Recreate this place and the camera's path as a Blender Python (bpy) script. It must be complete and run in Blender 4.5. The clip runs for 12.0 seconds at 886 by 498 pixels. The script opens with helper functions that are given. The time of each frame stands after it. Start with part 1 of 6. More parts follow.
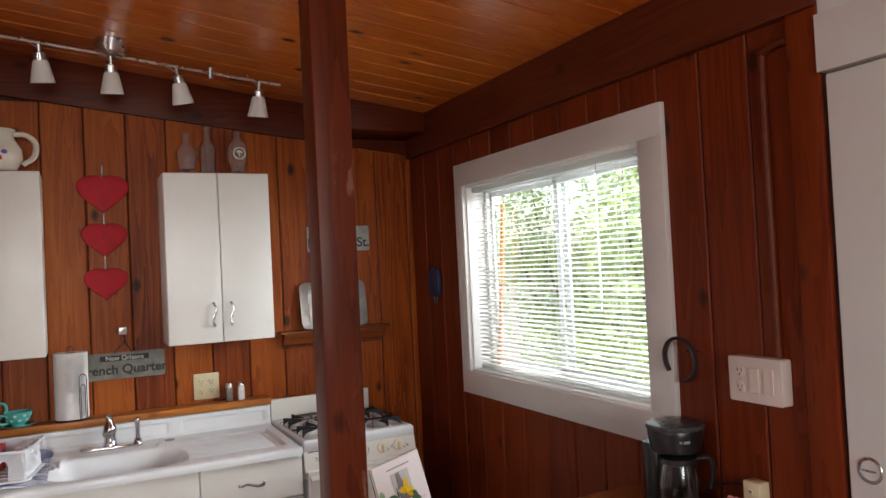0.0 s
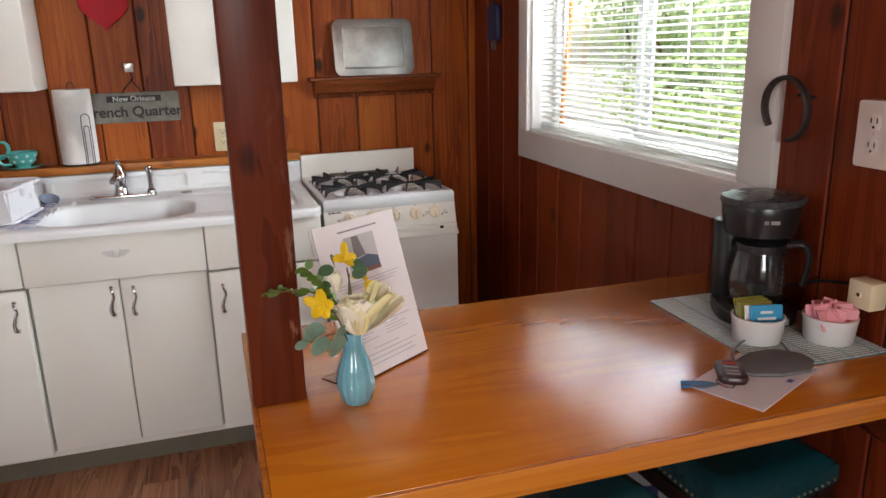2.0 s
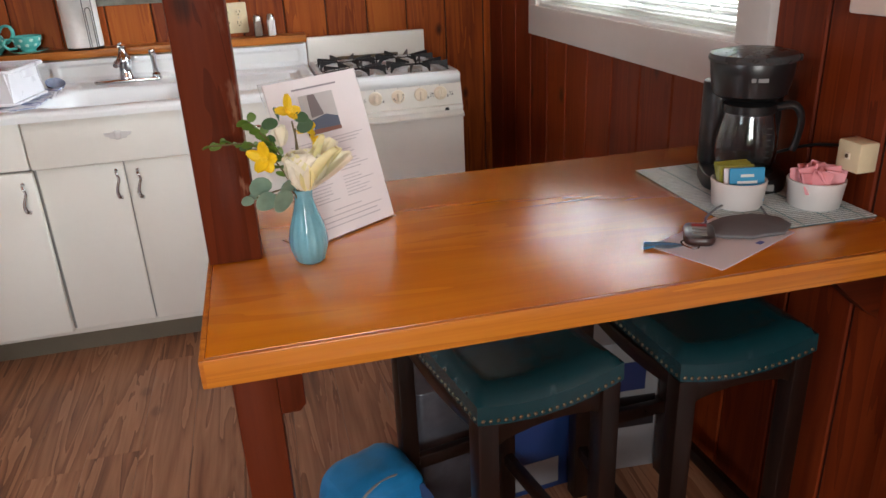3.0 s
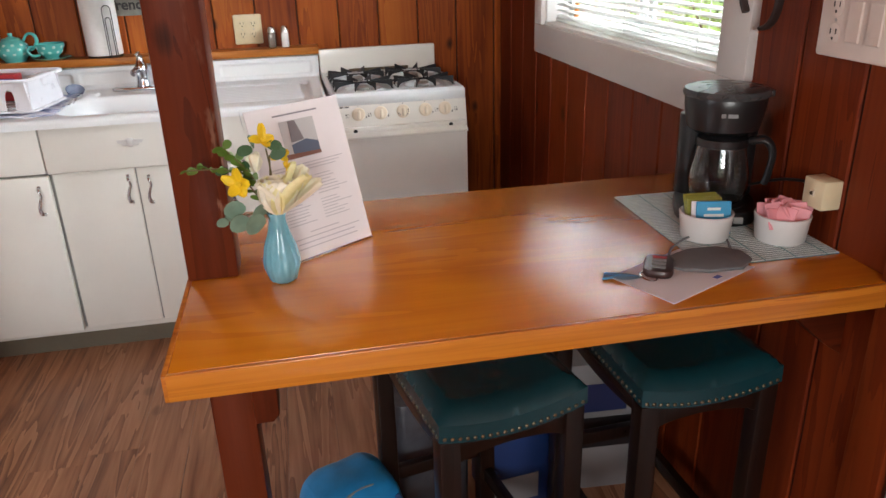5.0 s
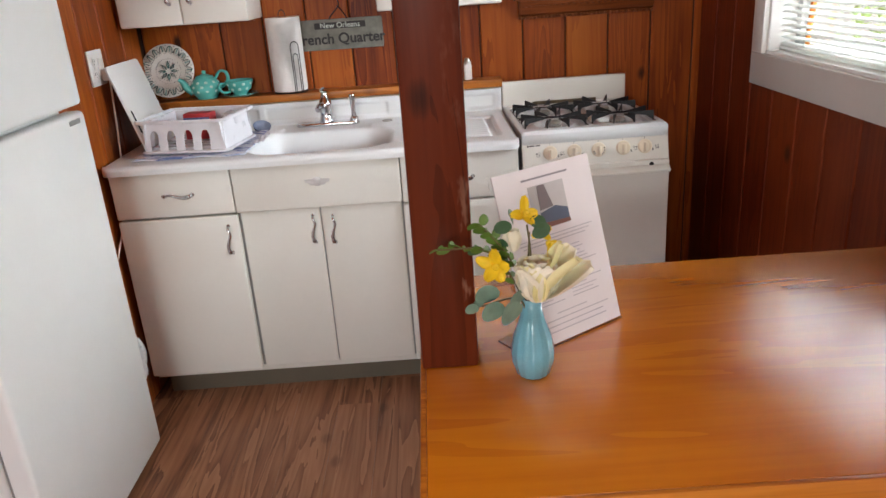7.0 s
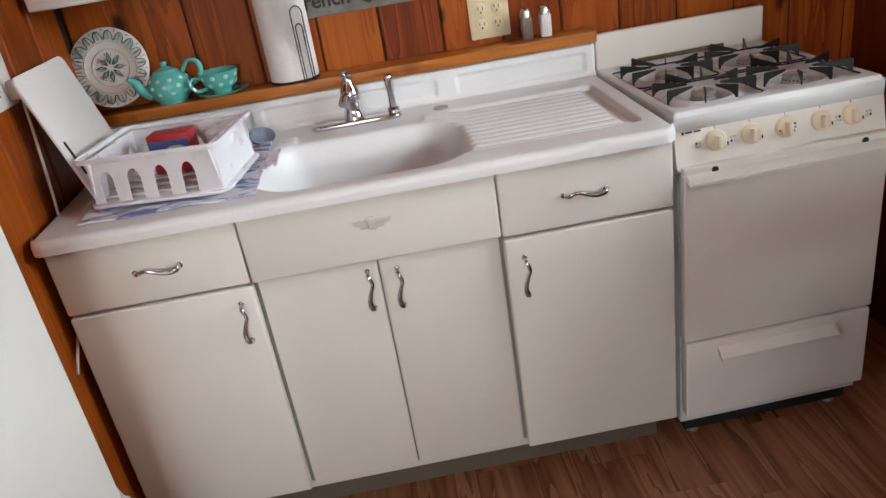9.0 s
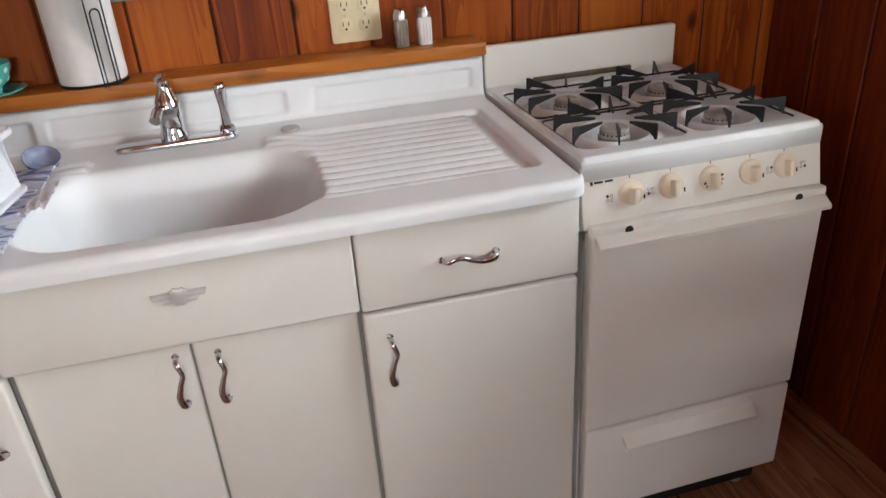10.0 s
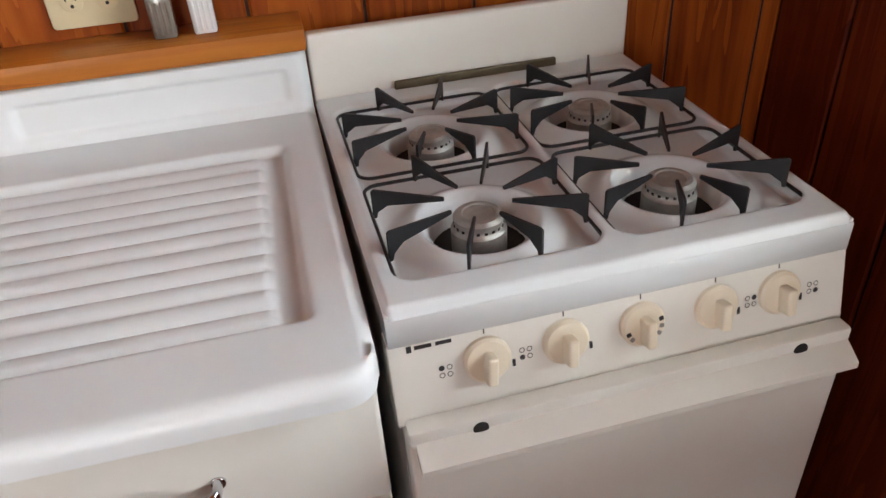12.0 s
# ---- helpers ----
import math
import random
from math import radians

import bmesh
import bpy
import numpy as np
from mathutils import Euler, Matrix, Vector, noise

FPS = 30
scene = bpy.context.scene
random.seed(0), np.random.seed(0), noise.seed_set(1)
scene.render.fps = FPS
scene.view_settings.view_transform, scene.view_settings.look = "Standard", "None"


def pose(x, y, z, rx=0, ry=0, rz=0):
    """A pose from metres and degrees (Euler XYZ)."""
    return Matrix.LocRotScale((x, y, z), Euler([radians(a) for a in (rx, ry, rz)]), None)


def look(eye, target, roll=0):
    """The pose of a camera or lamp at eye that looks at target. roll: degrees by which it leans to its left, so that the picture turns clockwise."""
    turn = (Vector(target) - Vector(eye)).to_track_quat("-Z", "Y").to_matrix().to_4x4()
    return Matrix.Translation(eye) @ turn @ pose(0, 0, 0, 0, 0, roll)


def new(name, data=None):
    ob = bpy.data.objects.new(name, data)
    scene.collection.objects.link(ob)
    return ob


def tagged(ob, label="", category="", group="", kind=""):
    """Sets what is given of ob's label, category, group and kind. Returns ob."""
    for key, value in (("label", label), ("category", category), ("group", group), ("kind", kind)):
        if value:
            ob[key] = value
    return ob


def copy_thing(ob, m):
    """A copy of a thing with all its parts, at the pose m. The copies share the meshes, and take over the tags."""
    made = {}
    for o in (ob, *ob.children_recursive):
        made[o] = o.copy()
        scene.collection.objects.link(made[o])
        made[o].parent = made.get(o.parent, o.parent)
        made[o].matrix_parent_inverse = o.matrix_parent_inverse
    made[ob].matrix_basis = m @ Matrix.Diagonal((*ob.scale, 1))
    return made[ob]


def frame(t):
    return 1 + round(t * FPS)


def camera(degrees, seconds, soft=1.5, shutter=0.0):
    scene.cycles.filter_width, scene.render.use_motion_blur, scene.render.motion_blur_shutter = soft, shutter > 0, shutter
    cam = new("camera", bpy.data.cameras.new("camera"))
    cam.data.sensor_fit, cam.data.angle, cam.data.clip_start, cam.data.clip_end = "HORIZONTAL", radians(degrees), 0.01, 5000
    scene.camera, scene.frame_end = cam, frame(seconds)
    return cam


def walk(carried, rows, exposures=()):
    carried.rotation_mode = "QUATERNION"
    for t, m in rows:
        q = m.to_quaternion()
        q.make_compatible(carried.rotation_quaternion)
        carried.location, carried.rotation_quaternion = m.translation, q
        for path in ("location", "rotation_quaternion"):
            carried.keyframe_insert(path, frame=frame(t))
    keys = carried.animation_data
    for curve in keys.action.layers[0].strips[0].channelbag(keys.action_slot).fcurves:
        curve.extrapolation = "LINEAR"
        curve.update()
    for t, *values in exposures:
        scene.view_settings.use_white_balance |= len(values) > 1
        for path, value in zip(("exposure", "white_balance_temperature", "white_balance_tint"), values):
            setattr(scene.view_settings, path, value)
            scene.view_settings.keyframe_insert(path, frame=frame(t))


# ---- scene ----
cam = camera(62.0, 12.0)
PATH = [
    (0, (0.601, 0.706, 1.621), (1.486, 2.499, 1.667), -2.8),
    (0.5, (0.692, 0.814, 1.583), (1.474, 2.654, 1.541), -2.4),
    (1, (0.781, 0.945, 1.553), (1.51, 2.802, 1.405), -1.9),
    (1.5, (0.892, 1.08, 1.504), (1.597, 2.927, 1.197), -1.6),
    (2, (1.043, 1.105, 1.452), (1.614, 2.947, 0.922), -1.4),
    (2.5, (1.182, 1.088, 1.391), (1.614, 2.915, 0.702), -2.0),
    (3, (1.187, 1.071, 1.364), (1.609, 2.868, 0.594), -2.7),
    (3.2, (1.179, 1.068, 1.348), (1.604, 2.85, 0.546), -2.7),
    (4.8, (1.297, 1.017, 1.403), (1.679, 2.818, 0.622), -1.8),
    (5, (1.282, 1.017, 1.415), (1.632, 2.832, 0.653), -1.8),
    (5.5, (1.253, 1.012, 1.438), (1.527, 2.856, 0.712), -1.7),
    (6, (1.249, 1.019, 1.437), (1.446, 2.885, 0.745), -1.7),
    (6.5, (1.225, 1.079, 1.438), (1.307, 2.955, 0.75), -2.0),
    (7, (1.108, 1.261, 1.45), (1.113, 3.134, 0.748), -4.0),
    (7.2, (1.052, 1.353, 1.462), (1.037, 3.223, 0.753), -5.2),
    (8.8, (0.793, 2.108, 1.434), (0.77, 3.918, 0.584), -10.3),
    (9, (0.775, 2.188, 1.429), (0.864, 3.996, 0.579), -9.4),
    (9.5, (0.792, 2.393, 1.404), (1.124, 4.17, 0.548), -4.5),
    (10, (0.888, 2.607, 1.388), (1.287, 4.343, 0.477), -3.9),
    (10.5, (0.944, 2.848, 1.361), (1.37, 4.546, 0.395), -5.8),
    (11, (1.042, 3.03, 1.359), (1.488, 4.685, 0.328), -5.8),
    (11.5, (1.225, 3.121, 1.363), (1.627, 4.753, 0.279), -3.9),
    (12, (1.362, 3.21, 1.348), (1.691, 4.83, 0.222), -4.0),
]
walk(cam, [(t, look(eye, target, roll)) for t, eye, target, roll in PATH], [(0.0, 0.8), (1.0, 0.92), (2.0, 1.02), (3.0, 1.17), (5.0, 1.22), (7.0, 1.12), (9.0, 1.08), (12.0, 1.15)])

# ---- world and light ----
world = bpy.data.worlds.new("sky")
scene.world = world
world.use_nodes = True
wn = world.node_tree
sky = wn.nodes.new("ShaderNodeTexSky")
sky.sky_type, sky.sun_disc = "NISHITA", False
sky.sun_elevation, sky.sun_rotation = radians(62), radians(-76)
sky.dust_density, sky.air_density = 3.0, 1.2
wn.nodes["Background"].inputs[1].default_value = 0.32
wn.links.new(sky.outputs[0], wn.nodes["Background"].inputs[0])

sun = new("sun", bpy.data.lights.new("sun", "SUN"))
sun.data.energy, sun.data.angle, sun.data.color = 3.2, radians(12), (1.0, 0.95, 0.88)
sun.matrix_world = look((-4, 1, 8), (0, 0, 0))


def area_lamp(name, eye, target, w, h, watts, color):
    ob = new(name, bpy.data.lights.new(name, "AREA"))
    ob.data.shape, ob.data.size, ob.data.size_y, ob.data.energy, ob.data.color = "RECTANGLE", w, h, watts, color
    ob.matrix_world = look(eye, target)
    return ob


# daylight in the openings of the rooms behind the walker
area_lamp("south_window_light", (0.45, -2.33, 1.72), (0.3, 0, 1.35), 1.5, 0.9, 40, (1.0, 0.98, 0.95))
area_lamp("west_window_light", (-2.33, 0.6, 2.2), (0, 0.9, 1.3), 1.5, 0.8, 13, (0.92, 0.97, 1.0))

# sky over the shrubs, outside the kitchen window
area_lamp("sky_window_light", (3.15, 2.75, 1.85), (-0.3, 3.2, 0.95), 1.5, 1.0, 40, (0.90, 0.96, 1.0))

area_lamp("open_sky_light", (3.35, 4.35, 2.85), (1.9, 2.6, 0.9), 1.8, 1.0, 120, (0.92, 0.97, 1.0))

# ---- mesh helpers ----
def join(bm, t, m=None):
    if m is not None:
        t.transform(m)
    me = bpy.data.meshes.new("t")
    t.to_mesh(me)
    t.free()
    bm.from_mesh(me)
    bpy.data.meshes.remove(me)
    return bm


def add_box(bm, lo, hi, bev=0.0, seg=2, m=None):
    t = bmesh.new()
    bmesh.ops.create_cube(t, size=1)
    lo, hi = Vector(lo), Vector(hi)
    for v in t.verts:
        v.co = Vector(lo[i] + (v.co[i] + 0.5) * (hi[i] - lo[i]) for i in range(3))
    if bev:
        bmesh.ops.bevel(t, geom=t.edges[:], offset=bev, segments=seg, affect="EDGES", profile=0.5)
    return join(bm, t, m)


def box(lo, hi, bev=0.0, seg=2, m=None):
    return add_box(bmesh.new(), lo, hi, bev, seg, m)


def lathe(bm, prof, n=32, m=None, close=False):
    """Revolves (r, z) pairs round z."""
    t = bmesh.new()
    rings = []
    for r, z in prof:
        if r < 1e-5:
            rings.append([t.verts.new((0, 0, z))])
        else:
            rings.append([t.verts.new((r * math.cos(2 * math.pi * k / n), r * math.sin(2 * math.pi * k / n), z)) for k in range(n)])
    pairs = list(zip(rings, rings[1:]))
    if close:
        pairs.append((rings[-1], rings[0]))
    for a, b in pairs:
        for k in range(n):
            j = (k + 1) % n
            if len(a) == 1 and len(b) > 1:
                t.faces.new((a[0], b[j], b[k]))
            elif len(b) == 1 and len(a) > 1:
                t.faces.new((a[k], a[j], b[0]))
            elif len(a) > 1:
                t.faces.new((a[k], a[j], b[j], b[k]))
    bmesh.ops.recalc_face_normals(t, faces=t.faces[:])
    return join(bm, t, m)


def bend(pts, k=6, closed=False):
    """A smooth line through the points."""
    p = [Vector(q) for q in pts]
    n, out = len(p), []
    for i in range(n if closed else n - 1):
        a, b = p[i], p[(i + 1) % n]
        before = p[i - 1] if closed or i else a * 2 - b
        after = p[(i + 2) % n] if closed or i < n - 2 else b * 2 - a
        for s in range(k):
            u = s / k
            out.append(0.5 * (2 * a + (b - before) * u + (2 * before - 5 * a + 4 * b - after) * u * u + (3 * a - before - 3 * b + after) * u ** 3))
    if not closed:
        out.append(p[-1])
    return out


def tube(bm, pts, r, n=8, closed=False, m=None, squash=1.0, side=None):
    """Sweeps a round or flattened section along the points; r: a radius, or one for each point."""
    pts = [Vector(p) for p in pts]
    t, rings, count = bmesh.new(), [], len(pts)
    up = Vector(side) if side else None
    for i, p in enumerate(pts):
        d = (pts[(i + 1) % count] - pts[i - 1]) if closed or 0 < i < count - 1 else (pts[1] - pts[0] if i == 0 else pts[-1] - pts[-2])
        d.normalize()
        if up is None:
            up = d.orthogonal()
        ax = (up - d * up.dot(d)).normalized()
        if side is None:
            up = ax
        ay = d.cross(ax)
        rr = r[i] if isinstance(r, (list, tuple)) else r
        rings.append([t.verts.new(p + ax * rr * math.cos(2 * math.pi * k / n) + ay * rr * squash * math.sin(2 * math.pi * k / n)) for k in range(n)])
    for a, b in zip(rings, rings[1:] + (rings[:1] if closed else [])):
        for k in range(n):
            t.faces.new((a[k], a[(k + 1) % n], b[(k + 1) % n], b[k]))
    if not closed:
        t.faces.new(rings[0][::-1])
        t.faces.new(rings[-1])
    bmesh.ops.recalc_face_normals(t, faces=t.faces[:])
    return join(bm, t, m)


def prism(bm, outline, z0, z1, bev=0.0, m=None, seg=2):
    """A flat outline of (x, y), extruded from z0 to z1."""
    t = bmesh.new()
    f = t.faces.new([t.verts.new((x, y, z0)) for x, y in outline])
    got = bmesh.ops.extrude_face_region(t, geom=[f])
    for v in got["geom"]:
        if isinstance(v, bmesh.types.BMVert):
            v.co.z = z1
    bmesh.ops.recalc_face_normals(t, faces=t.faces[:])
    if bev:
        edges = [e for e in t.edges if abs(e.verts[0].co.z - e.verts[1].co.z) < 1e-6]
        bmesh.ops.bevel(t, geom=edges, offset=bev, segments=seg, affect="EDGES", profile=0.5)
    return join(bm, t, m)


def round_rect(w, h, r, n=5, cx=0.0, cy=0.0):
    out = []
    for sx, sy, a in ((1, -1, -90), (1, 1, 0), (-1, 1, 90), (-1, -1, 180)):
        for k in range(n + 1):
            u = radians(a + 90 * k / n)
            out.append((cx + sx * (w / 2 - r) + r * math.cos(u), cy + sy * (h / 2 - r) + r * math.sin(u)))
    return out


def sheet(nx, ny, place):
    """A grid of faces; place(u, v) gives the point for u and v in 0..1."""
    verts = [place(i / nx, j / ny) for j in range(ny + 1) for i in range(nx + 1)]
    faces = [(j * (nx + 1) + i, j * (nx + 1) + i + 1, (j + 1) * (nx + 1) + i + 1, (j + 1) * (nx + 1) + i) for j in range(ny) for i in range(nx)]
    me = bpy.data.meshes.new("t")
    me.from_pydata(verts, [], faces)
    bm = bmesh.new()
    bm.from_mesh(me)
    bpy.data.meshes.remove(me)
    return bm


def part(name, bm, material, parent=None, label="", smooth=35, m=None):
    """Links a bmesh as one mesh object, under a thing or a part if one is given."""
    if m is not None:
        bm.transform(m)
    limit = radians(smooth)
    for e in bm.edges:
        e.smooth = len(e.link_faces) != 2 or e.calc_face_angle(0) < limit
    for f in bm.faces:
        f.smooth = smooth > 0
    me = bpy.data.meshes.new(name)
    bm.to_mesh(me)
    bm.free()
    me.materials.append(material)
    ob = new(name, me)
    ob.parent = parent
    if label:
        ob["label"] = label
    return ob


def thing(name, at, label, category, group="", rz=0.0, kind=""):
    ob = new(name)
    ob.empty_display_size = 0.05
    ob.matrix_basis = pose(*at, 0, 0, rz)
    return tagged(ob, label, category, group, kind)


def text_part(name, body, size, material, parent, m, depth=0.001, label="", align="CENTER", heavy=0.0):
    cu = bpy.data.curves.new(name, "FONT")
    cu.body, cu.size, cu.extrude, cu.align_x, cu.align_y, cu.offset = body, size, depth, align, "CENTER", heavy
    ob = new("t", cu)
    me = bpy.data.meshes.new_from_object(ob.evaluated_get(bpy.context.evaluated_depsgraph_get()))
    bpy.data.objects.remove(ob)
    bpy.data.curves.remove(cu)
    bm = bmesh.new()
    bm.from_mesh(me)
    bpy.data.meshes.remove(me)
    return part(name, bm, material, parent, label, 0, m)


def piece(name, me, parent, m):
    """An object of its own on a shared mesh."""
    ob = new(name, me)
    ob.parent = parent
    ob.matrix_basis = m
    return ob


def solid(name, bm, material, smooth=0):
    for f in bm.faces:
        f.smooth = smooth > 0
    me = bpy.data.meshes.new(name)
    bm.to_mesh(me)
    bm.free()
    me.materials.append(material)
    return me


FRONT = pose(0, 0, 0, 90)            # a flat outline in xy, stood up to face -y
EAST = pose(0, 0, 0, 90, 0, -90)     # the same, facing -x


# ---- materials ----
class Nodes:
    def __init__(self, name):
        self.mat = bpy.data.materials.new(name)
        self.mat.use_nodes = True
        self.tree = self.mat.node_tree
        self.shader = self.tree.nodes["Principled BSDF"]

    def add(self, kind, operation="", blend=""):
        n = self.tree.nodes.new("ShaderNode" + kind)
        if operation:
            n.operation = operation
        if blend:
            n.data_type, n.blend_type = "RGBA", blend
        return n

    def link(self, a, b):
        self.tree.links.new(a, b)

    def put(self, **values):
        for key, v in values.items():
            self.shader.inputs[key.replace("_", " ")].default_value = v
        return self

    def place(self, scale, shift=True):
        """World place, stretched, moved on for each object."""
        geo, mul = self.add("NewGeometry"), self.add("VectorMath", operation="MULTIPLY")
        mul.inputs[1].default_value = scale
        self.link(geo.outputs["Position"], mul.inputs[0])
        if not shift:
            return mul.outputs[0]
        info, far, plus = self.add("ObjectInfo"), self.add("VectorMath", operation="MULTIPLY"), self.add("VectorMath", operation="ADD")
        far.inputs[1].default_value = (37.0, 53.0, 71.0)
        self.link(info.outputs["Random"], far.inputs[0])
        self.link(mul.outputs[0], plus.inputs[0])
        self.link(far.outputs[0], plus.inputs[1])
        return plus.outputs[0]

    def noise(self, vec, scale=1.0, detail=4.0, rough=0.55, distort=0.0):
        n = self.add("TexNoise")
        n.inputs["Scale"].default_value, n.inputs["Detail"].default_value = scale, detail
        n.inputs["Roughness"].default_value, n.inputs["Distortion"].default_value = rough, distort
        self.link(vec, n.inputs["Vector"])
        return n.outputs["Fac"]

    def ramp(self, fac, *stops):
        n = self.add("ValToRGB")
        el = n.color_ramp.elements
        while len(el) < len(stops):
            el.new(0.5)
        for e, (at, c) in zip(el, stops):
            e.position, e.color = at, (*c, 1) if not isinstance(c, float) else (c, c, c, 1)
        self.link(fac, n.inputs[0])
        return n.outputs[0]

    def mix(self, fac, a, b, blend="MIX"):
        n = self.add("Mix", blend=blend)
        for sock, v in ((n.inputs["Factor"], fac), (n.inputs[6], a), (n.inputs[7], b)):
            if isinstance(v, (int, float)):
                sock.default_value = v
            elif isinstance(v, tuple):
                sock.default_value = (*v, 1)
            else:
                self.link(v, sock)
        return n.outputs[2]

    def math(self, op, a, b=0.0):
        n = self.add("Math", operation=op)
        for sock, v in zip(n.inputs, (a, b)):
            if isinstance(v, (int, float)):
                sock.default_value = v
            else:
                self.link(v, sock)
        return n.outputs[0]

    def bump(self, height, strength=0.2, far=0.002):
        n = self.add("Bump")
        n.inputs["Strength"].default_value, n.inputs["Distance"].default_value = strength, far
        self.link(height, n.inputs["Height"])
        self.link(n.outputs[0], self.shader.inputs["Normal"])

    def color(self, sock):
        self.link(sock, self.shader.inputs["Base Color"])

    def rough(self, sock):
        self.link(sock, self.shader.inputs["Roughness"])


def wood(name, dark, mid, light, axis, rough=0.4, knots=0.5, spread=0.5, ring=14.0, coat=0.0, rough_var=0.12, knot_color=(0.02, 0.006, 0.003), wear=None, fine_bump=0.18, coat_rough=0.12, streak=0.5, bands=0.22):
    """Sawn boards: long grain along an axis, growth bands, knots, and a tone for each board."""
    n = Nodes(name)
    long = [0 if a == axis else 1 for a in "xyz"]
    fine = n.noise(n.place([90.0 if k else 3.0 for k in long]), 1, 5, 0.6)
    band = n.noise(n.place([ring if k else 0.9 for k in long]), 1, 3, 0.5, 1.2)
    stain = n.noise(n.place([2.5 if k else 1.1 for k in long]), 1, 3, 0.5)
    wave = n.math("FRACT", n.math("MULTIPLY", band, 5.0))
    info = n.add("ObjectInfo")
    tone = n.math("ADD", n.math("MULTIPLY", n.math("SUBTRACT", info.outputs["Random"], 0.5), spread), n.math("ADD", n.math("MULTIPLY", stain, 0.55), n.math("MULTIPLY", wave, bands)))
    base = n.ramp(n.math("ADD", tone, n.math("MULTIPLY", n.math("SUBTRACT", fine, 0.5), streak)), (0.12, dark), (0.42, mid), (0.8, light))
    if knots:
        vor = n.add("TexVoronoi")
        vor.inputs["Scale"].default_value, vor.inputs["Randomness"].default_value = 1.0, 1.0
        n.link(n.place([5.5 if k else 3.4 for k in long]), vor.inputs["Vector"])
        rim = n.math("ADD", vor.outputs["Distance"], n.math("MULTIPLY", n.math("SUBTRACT", fine, 0.5), 0.07))
        base = n.mix(n.ramp(rim, (0.06, knots), (0.13, 0.0)), base, knot_color)
    if wear:
        spot = n.ramp(n.noise(n.place([3.0, 3.0, 1.6]), 1, 2), (0.50, 0.0), (0.62, 1.0))
        chip = n.ramp(n.noise(n.place([55.0, 55.0, 16.0]), 1, 3), (0.56, 0.0), (0.66, 0.6))
        base = n.mix(n.math("MULTIPLY", spot, chip), base, wear)
    n.color(base)
    n.rough(n.math("ADD", rough - rough_var / 2, n.math("MULTIPLY", n.noise(n.place([9.0, 9.0, 9.0]), 1, 4), rough_var)))
    n.bump(n.math("ADD", n.math("MULTIPLY", fine, 0.7), n.math("MULTIPLY", wave, 0.25)), fine_bump, 0.0015)
    n.put(Coat_Weight=coat, Coat_Roughness=coat_rough, Specular_IOR_Level=0.3)
    return n.mat


def paint(name, color, rough=0.4, grain=0.03, size=3.0, bump=0.05, metal=0.0, coat=0.0, dirt=None):
    """Paint, enamel, plastic or metal, with faint unevenness at two scales."""
    n = Nodes(name)
    big, small = n.noise(n.place([size] * 3), 1, 4), n.noise(n.place([size * 25] * 3), 1, 3)
    low = tuple(c * (1 - 4 * grain) for c in color)
    high = tuple(min(1.0, c * (1 + 2 * grain)) for c in color)
    base = n.ramp(n.math("ADD", n.math("MULTIPLY", big, 0.8), n.math("MULTIPLY", small, 0.2)), (0.25, low), (0.7, high))
    if dirt:
        base = n.mix(n.ramp(n.noise(n.place([size * 5, size * 5, size * 2]), 1, 6, 0.7), (0.58, 0.0), (0.8, 0.6)), base, dirt)
    n.color(base)
    n.rough(n.math("ADD", rough * 0.85, n.math("MULTIPLY", big, rough * 0.3)))
    n.bump(n.math("ADD", n.math("MULTIPLY", big, 0.6), n.math("MULTIPLY", small, 0.4)), bump, 0.002)
    n.put(Metallic=metal, Coat_Weight=coat, Coat_Roughness=0.05)
    return n.mat


def glass(name, color=(1, 1, 1), rough=0.0, ior=1.45):
    n = Nodes(name).put(Base_Color=(*color, 1), Roughness=rough, IOR=ior, Transmission_Weight=1.0)
    return n.mat


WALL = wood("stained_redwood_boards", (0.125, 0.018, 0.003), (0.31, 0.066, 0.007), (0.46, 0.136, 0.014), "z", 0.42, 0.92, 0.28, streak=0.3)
# same boards as WALL, coloured darker for the backlit window wall
WALL_E = wood("shade_toned_redwood_boards", (0.085, 0.010, 0.003), (0.17, 0.026, 0.005), (0.235, 0.043, 0.008), "z", 0.42, 0.8, 0.22, streak=0.28)
BEAM_X = wood("stained_beam", (0.045, 0.007, 0.002), (0.095, 0.015, 0.004), (0.15, 0.030, 0.007), "x", 0.42, 0.7, 0.2)
BEAM_Y = wood("stained_top_board", (0.055, 0.009, 0.003), (0.10, 0.017, 0.005), (0.14, 0.028, 0.008), "y", 0.42, 0.6, 0.2)
POST = wood("stained_post", (0.050, 0.009, 0.003), (0.108, 0.019, 0.006), (0.155, 0.031, 0.009), "z", 0.36, 0.97, 0.1, 9.0, wear=(0.42, 0.24, 0.16))
CEIL = wood("varnished_ceiling_planks", (0.30, 0.050, 0.007), (0.58, 0.140, 0.015), (0.72, 0.235, 0.030), "x", 0.24, 0.9, 0.3, coat=0.8, streak=0.3, coat_rough=0.25)
TABLE = wood("varnished_counter_top", (0.48, 0.120, 0.004), (0.67, 0.215, 0.006), (0.75, 0.295, 0.012), "x", 0.20, 0.0, 0.1, 7.0, 1.0, fine_bump=0.006, coat_rough=0.25, streak=0.22, bands=0.14)
TABLE.node_tree.nodes["Principled BSDF"].inputs["Specular IOR Level"].default_value = 0.45
TABLE.node_tree.nodes["Principled BSDF"].inputs["Coat IOR"].default_value = 2.0
